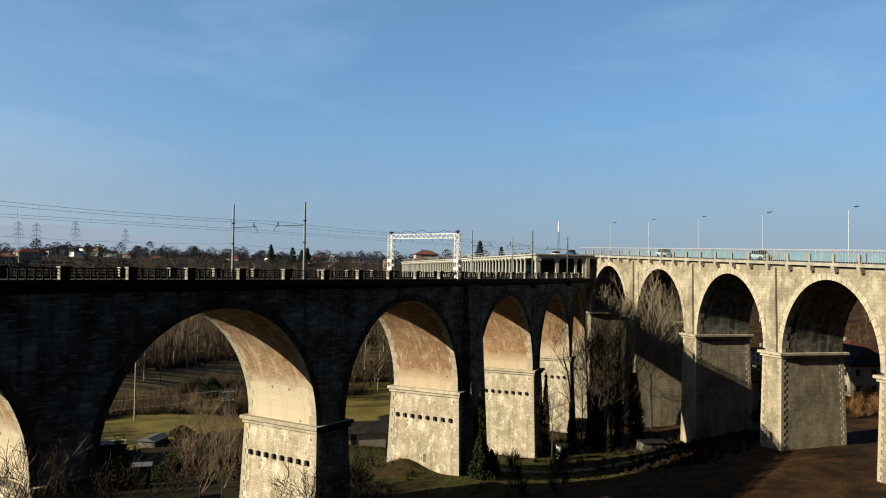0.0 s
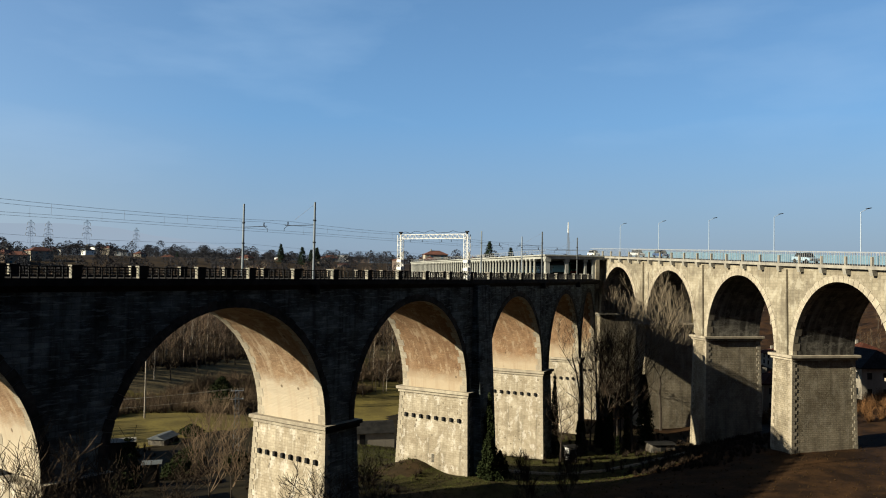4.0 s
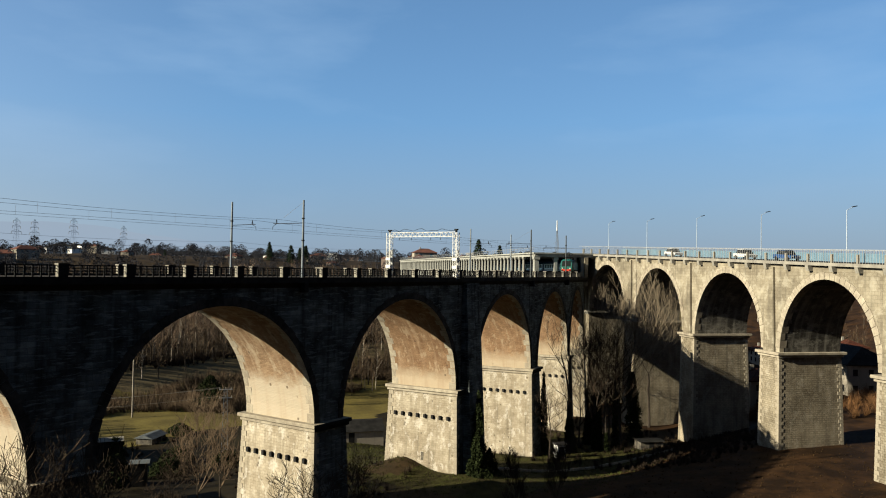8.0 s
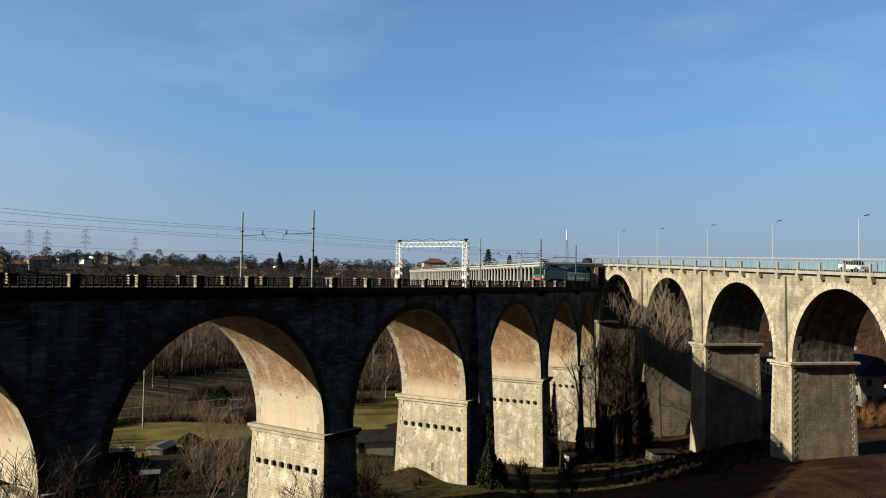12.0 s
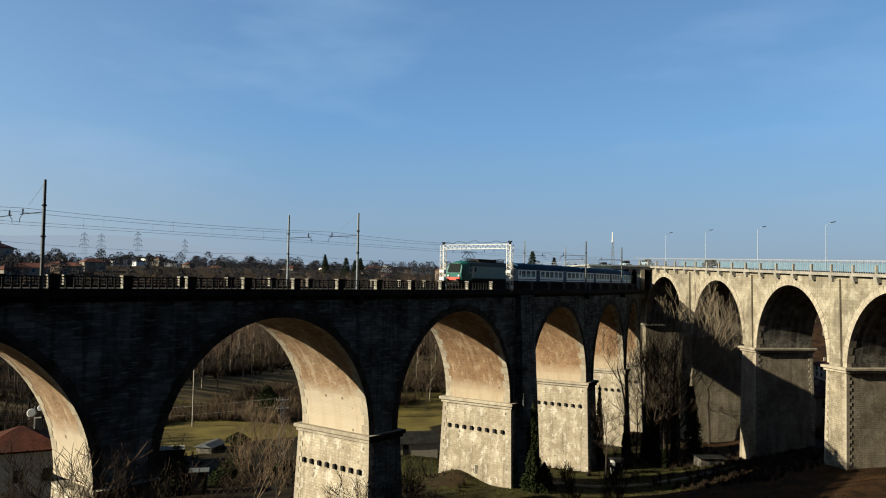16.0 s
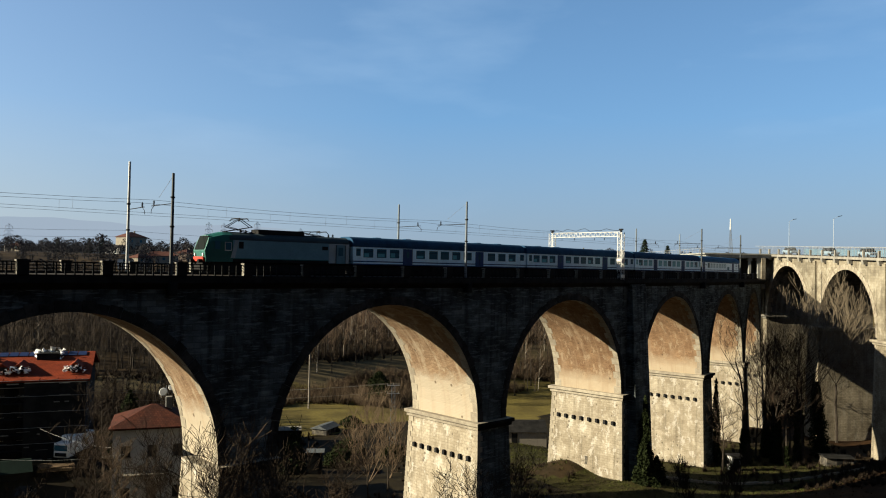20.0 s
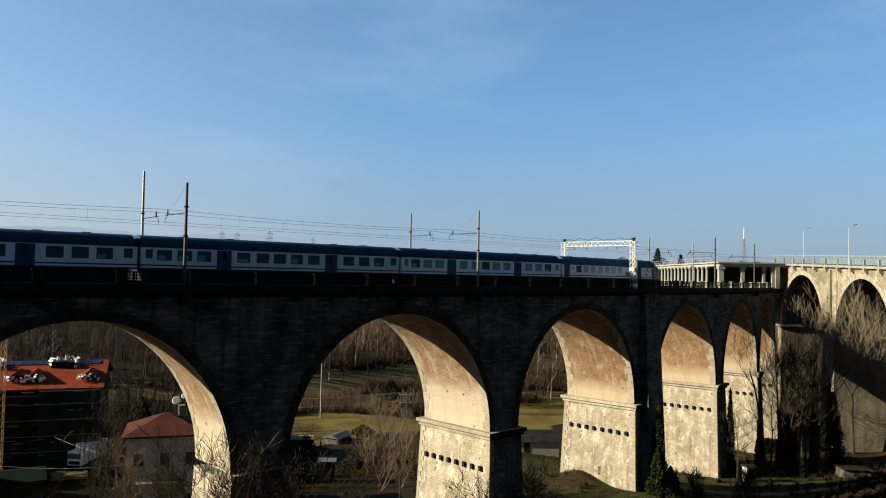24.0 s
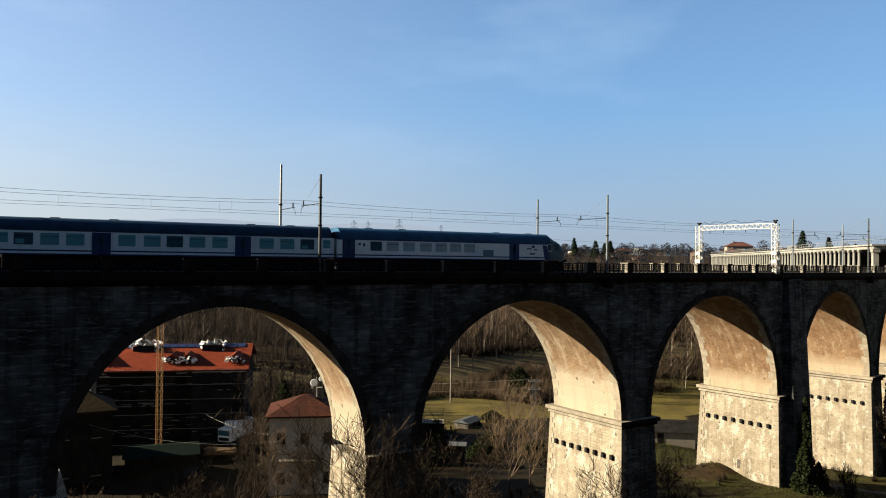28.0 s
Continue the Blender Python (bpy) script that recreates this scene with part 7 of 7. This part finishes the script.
far_crowns("town_trees", "grey-brown bare trees among the town's houses", town_spots(91, 1000, 300, 640), 4, 9.5, 92)
far_crowns("town_edge_trees", "dark bare trees before the town's first houses", town_spots(95, 420, 245, 330), 3.5, 7, 96)
far_crowns("far_trees", "grey bare trees along the far fields", town_spots(93, 700, 600, 1100), 8, 15, 94)


def far_hills():
    r = random.Random(3)
    n = 120
    vs, fs = [], []
    for i in range(n + 1):
        a = radians(-10 + 120 * i / n)
        h = 62 + 50 * noise.noise((a * 3.1, 0, 5)) + 30 * noise.noise((a * 9, 2, 1))
        for d, z in ((3300, -30), (3700, h), (4100, -30)):
            vs.append((d * math.cos(a), d * math.sin(a), EYE + z))
    for i in range(n):
        for j in range(2):
            fs.append((i * 3 + j, i * 3 + j + 1, i * 3 + j + 4, i * 3 + j + 3))
    tagged(mesh_thing("backdrop", vs, fs, HILLS), "low hills on the horizon with blue haze painted on", "hills", kind="structure")


def far_mountains():
    """A pale range far behind, its haze painted on as an even glow."""
    n = 160
    vs, fs = [], []
    for i in range(n + 1):
        a = radians(20 + 90 * i / n)
        up = smooth(44, 66, math.degrees(a)) * (1 - 0.35 * smooth(75, 100, math.degrees(a)))
        h = 55 + 150 * up + 34 * up * noise.noise((a * 7, 0, 8)) + 16 * noise.noise((a * 19, 2, 4))
        for d, z in ((4150, -40), (4250, h)):
            vs.append((d * math.cos(a), d * math.sin(a), EYE + z))
    for i in range(n):
        fs.append((i * 2, i * 2 + 1, i * 2 + 3, i * 2 + 2))
    tagged(mesh_thing("mountain_backdrop", vs, fs, RANGE), "mountain range with its pale blue haze painted as a glow", "mountains", kind="structure")


# emission in the horizon's colour paints the haze over the range
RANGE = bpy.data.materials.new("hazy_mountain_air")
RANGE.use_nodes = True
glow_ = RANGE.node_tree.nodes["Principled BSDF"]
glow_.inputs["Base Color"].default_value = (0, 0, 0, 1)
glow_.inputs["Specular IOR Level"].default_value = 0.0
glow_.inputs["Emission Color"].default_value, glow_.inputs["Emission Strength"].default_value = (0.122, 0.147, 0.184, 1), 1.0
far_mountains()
# blue base colour puts the distance haze onto the low hills
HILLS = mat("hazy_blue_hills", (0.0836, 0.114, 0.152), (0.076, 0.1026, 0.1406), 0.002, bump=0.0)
far_hills()


# ---- single stones: arch rings and quoins ----
def ring_stones(parent, a, b, spring, crown, at, front, back, n, stone, depth=0.75, first=0, sooty=0):
    """The wedge stones of one arch ring, a little proud of the wall."""
    m, h, v = (a + b) / 2, (b - a) / 2, crown - spring
    for i in range(first, n):
        t0, t1 = math.pi * (i + 0.03) / n, math.pi * (i + 0.97) / n
        k = depth + (0.12 if i % 2 else 0.0)
        pts = []
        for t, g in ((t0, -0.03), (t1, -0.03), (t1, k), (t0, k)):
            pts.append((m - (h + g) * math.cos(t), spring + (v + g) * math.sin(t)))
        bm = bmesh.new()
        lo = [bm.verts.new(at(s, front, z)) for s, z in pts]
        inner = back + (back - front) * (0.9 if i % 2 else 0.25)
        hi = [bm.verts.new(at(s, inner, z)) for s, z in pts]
        # every face but the underside can take a darker slot with shade painted in
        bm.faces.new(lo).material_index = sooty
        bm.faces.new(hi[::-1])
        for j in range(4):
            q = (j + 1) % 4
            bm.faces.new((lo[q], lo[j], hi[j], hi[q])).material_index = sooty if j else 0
        bmesh.ops.recalc_face_normals(bm, faces=bm.faces[:])
        part("voussoir", bm, stone, parent)


# shaded copy of the ring stone; QUOIN is the lit one
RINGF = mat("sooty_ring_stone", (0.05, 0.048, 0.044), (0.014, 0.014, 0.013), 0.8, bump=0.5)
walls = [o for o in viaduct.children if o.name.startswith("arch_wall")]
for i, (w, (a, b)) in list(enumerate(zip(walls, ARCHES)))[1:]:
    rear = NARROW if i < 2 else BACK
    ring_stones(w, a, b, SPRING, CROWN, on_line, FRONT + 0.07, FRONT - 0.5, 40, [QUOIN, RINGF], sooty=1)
    ring_stones(w, a, b, SPRING, CROWN, on_line, rear - 0.07, rear + 0.5, 40, QUOIN, first=22)
for w, p, q in zip([o for o in road_bridge.children if o.name.startswith("arch_wall")], RPIERS[:5], RPIERS[1:6]):
    a, b = p + 2.05, q - 2.05
    c = road_z((a + b) / 2)
    ring_stones(w, a, b, c - 12.7, c - 1.75, road_at, -0.07, 0.5, 32, QUOIN, 0.8)


STOCK = {}


def quoins(pr, corners, z0, z1, step, rise):
    """Toothed corner stones; corners are (x, y, inward x, inward y) at z1, moving out by rise for each metre down."""
    for x, y, ix, iy in corners:
        i = 0
        z = z1 - step
        while z > z0:
            o = rise * (z1 - z)
            m = pose(x - ix * o, y - iy * o, z)
            even = i % 2
            lx, ly = (0.75, 0.42) if even else (0.42, 0.75)
            bm = box(min(0, ix * lx) - 0.05 * (ix > 0), min(0, iy * ly) - 0.05 * (iy > 0), 0.015, max(0, ix * lx) + 0.05 * (ix < 0), max(0, iy * ly) + 0.05 * (iy < 0), step - 0.015)
            key = (ix, iy, even)
            if (key, step) in STOCK:
                bm.free()
                ob = new("quoin", STOCK[key, step])
                ob.parent = pr
                ob.matrix_local = m
            else:
                ob = part("quoin", bm, QUOIN, pr, "", m)
                STOCK[key, step] = ob.data
            z -= step
            i += 1


def all_quoins():
    gaps = [(-32.0, -26.5)] + [(p[1], q[0]) for p, q in zip(ARCHES, ARCHES[1:])] + [(ARCHES[-1][1], ARCHES[-1][1] + 0.9)]
    for pr, (a, b) in list(zip([o for o in viaduct.children if o.name.startswith("pier")], gaps))[3:6]:
        w = (b - a) / 2 + 0.25
        quoins(pr, [(-w, -FRONT - 0.3, 1, 1), (-w, -BACK + 0.3, 1, -1)], SPRING - 14.2, SPRING - 0.85, 0.6, 0.035)
    for pr, x in list(zip([o for o in road_bridge.children if o.name.startswith("pier")], RPIERS))[2:5]:
        top = road_z(x) - 12.7 - 0.62
        quoins(pr, [(2.1, -0.1, -1, 1), (-2.1, -0.1, 1, 1), (2.1, WIDE + 0.1, -1, -1)], top - 13.5, top, 0.5, 0.02)


all_quoins()


motions()
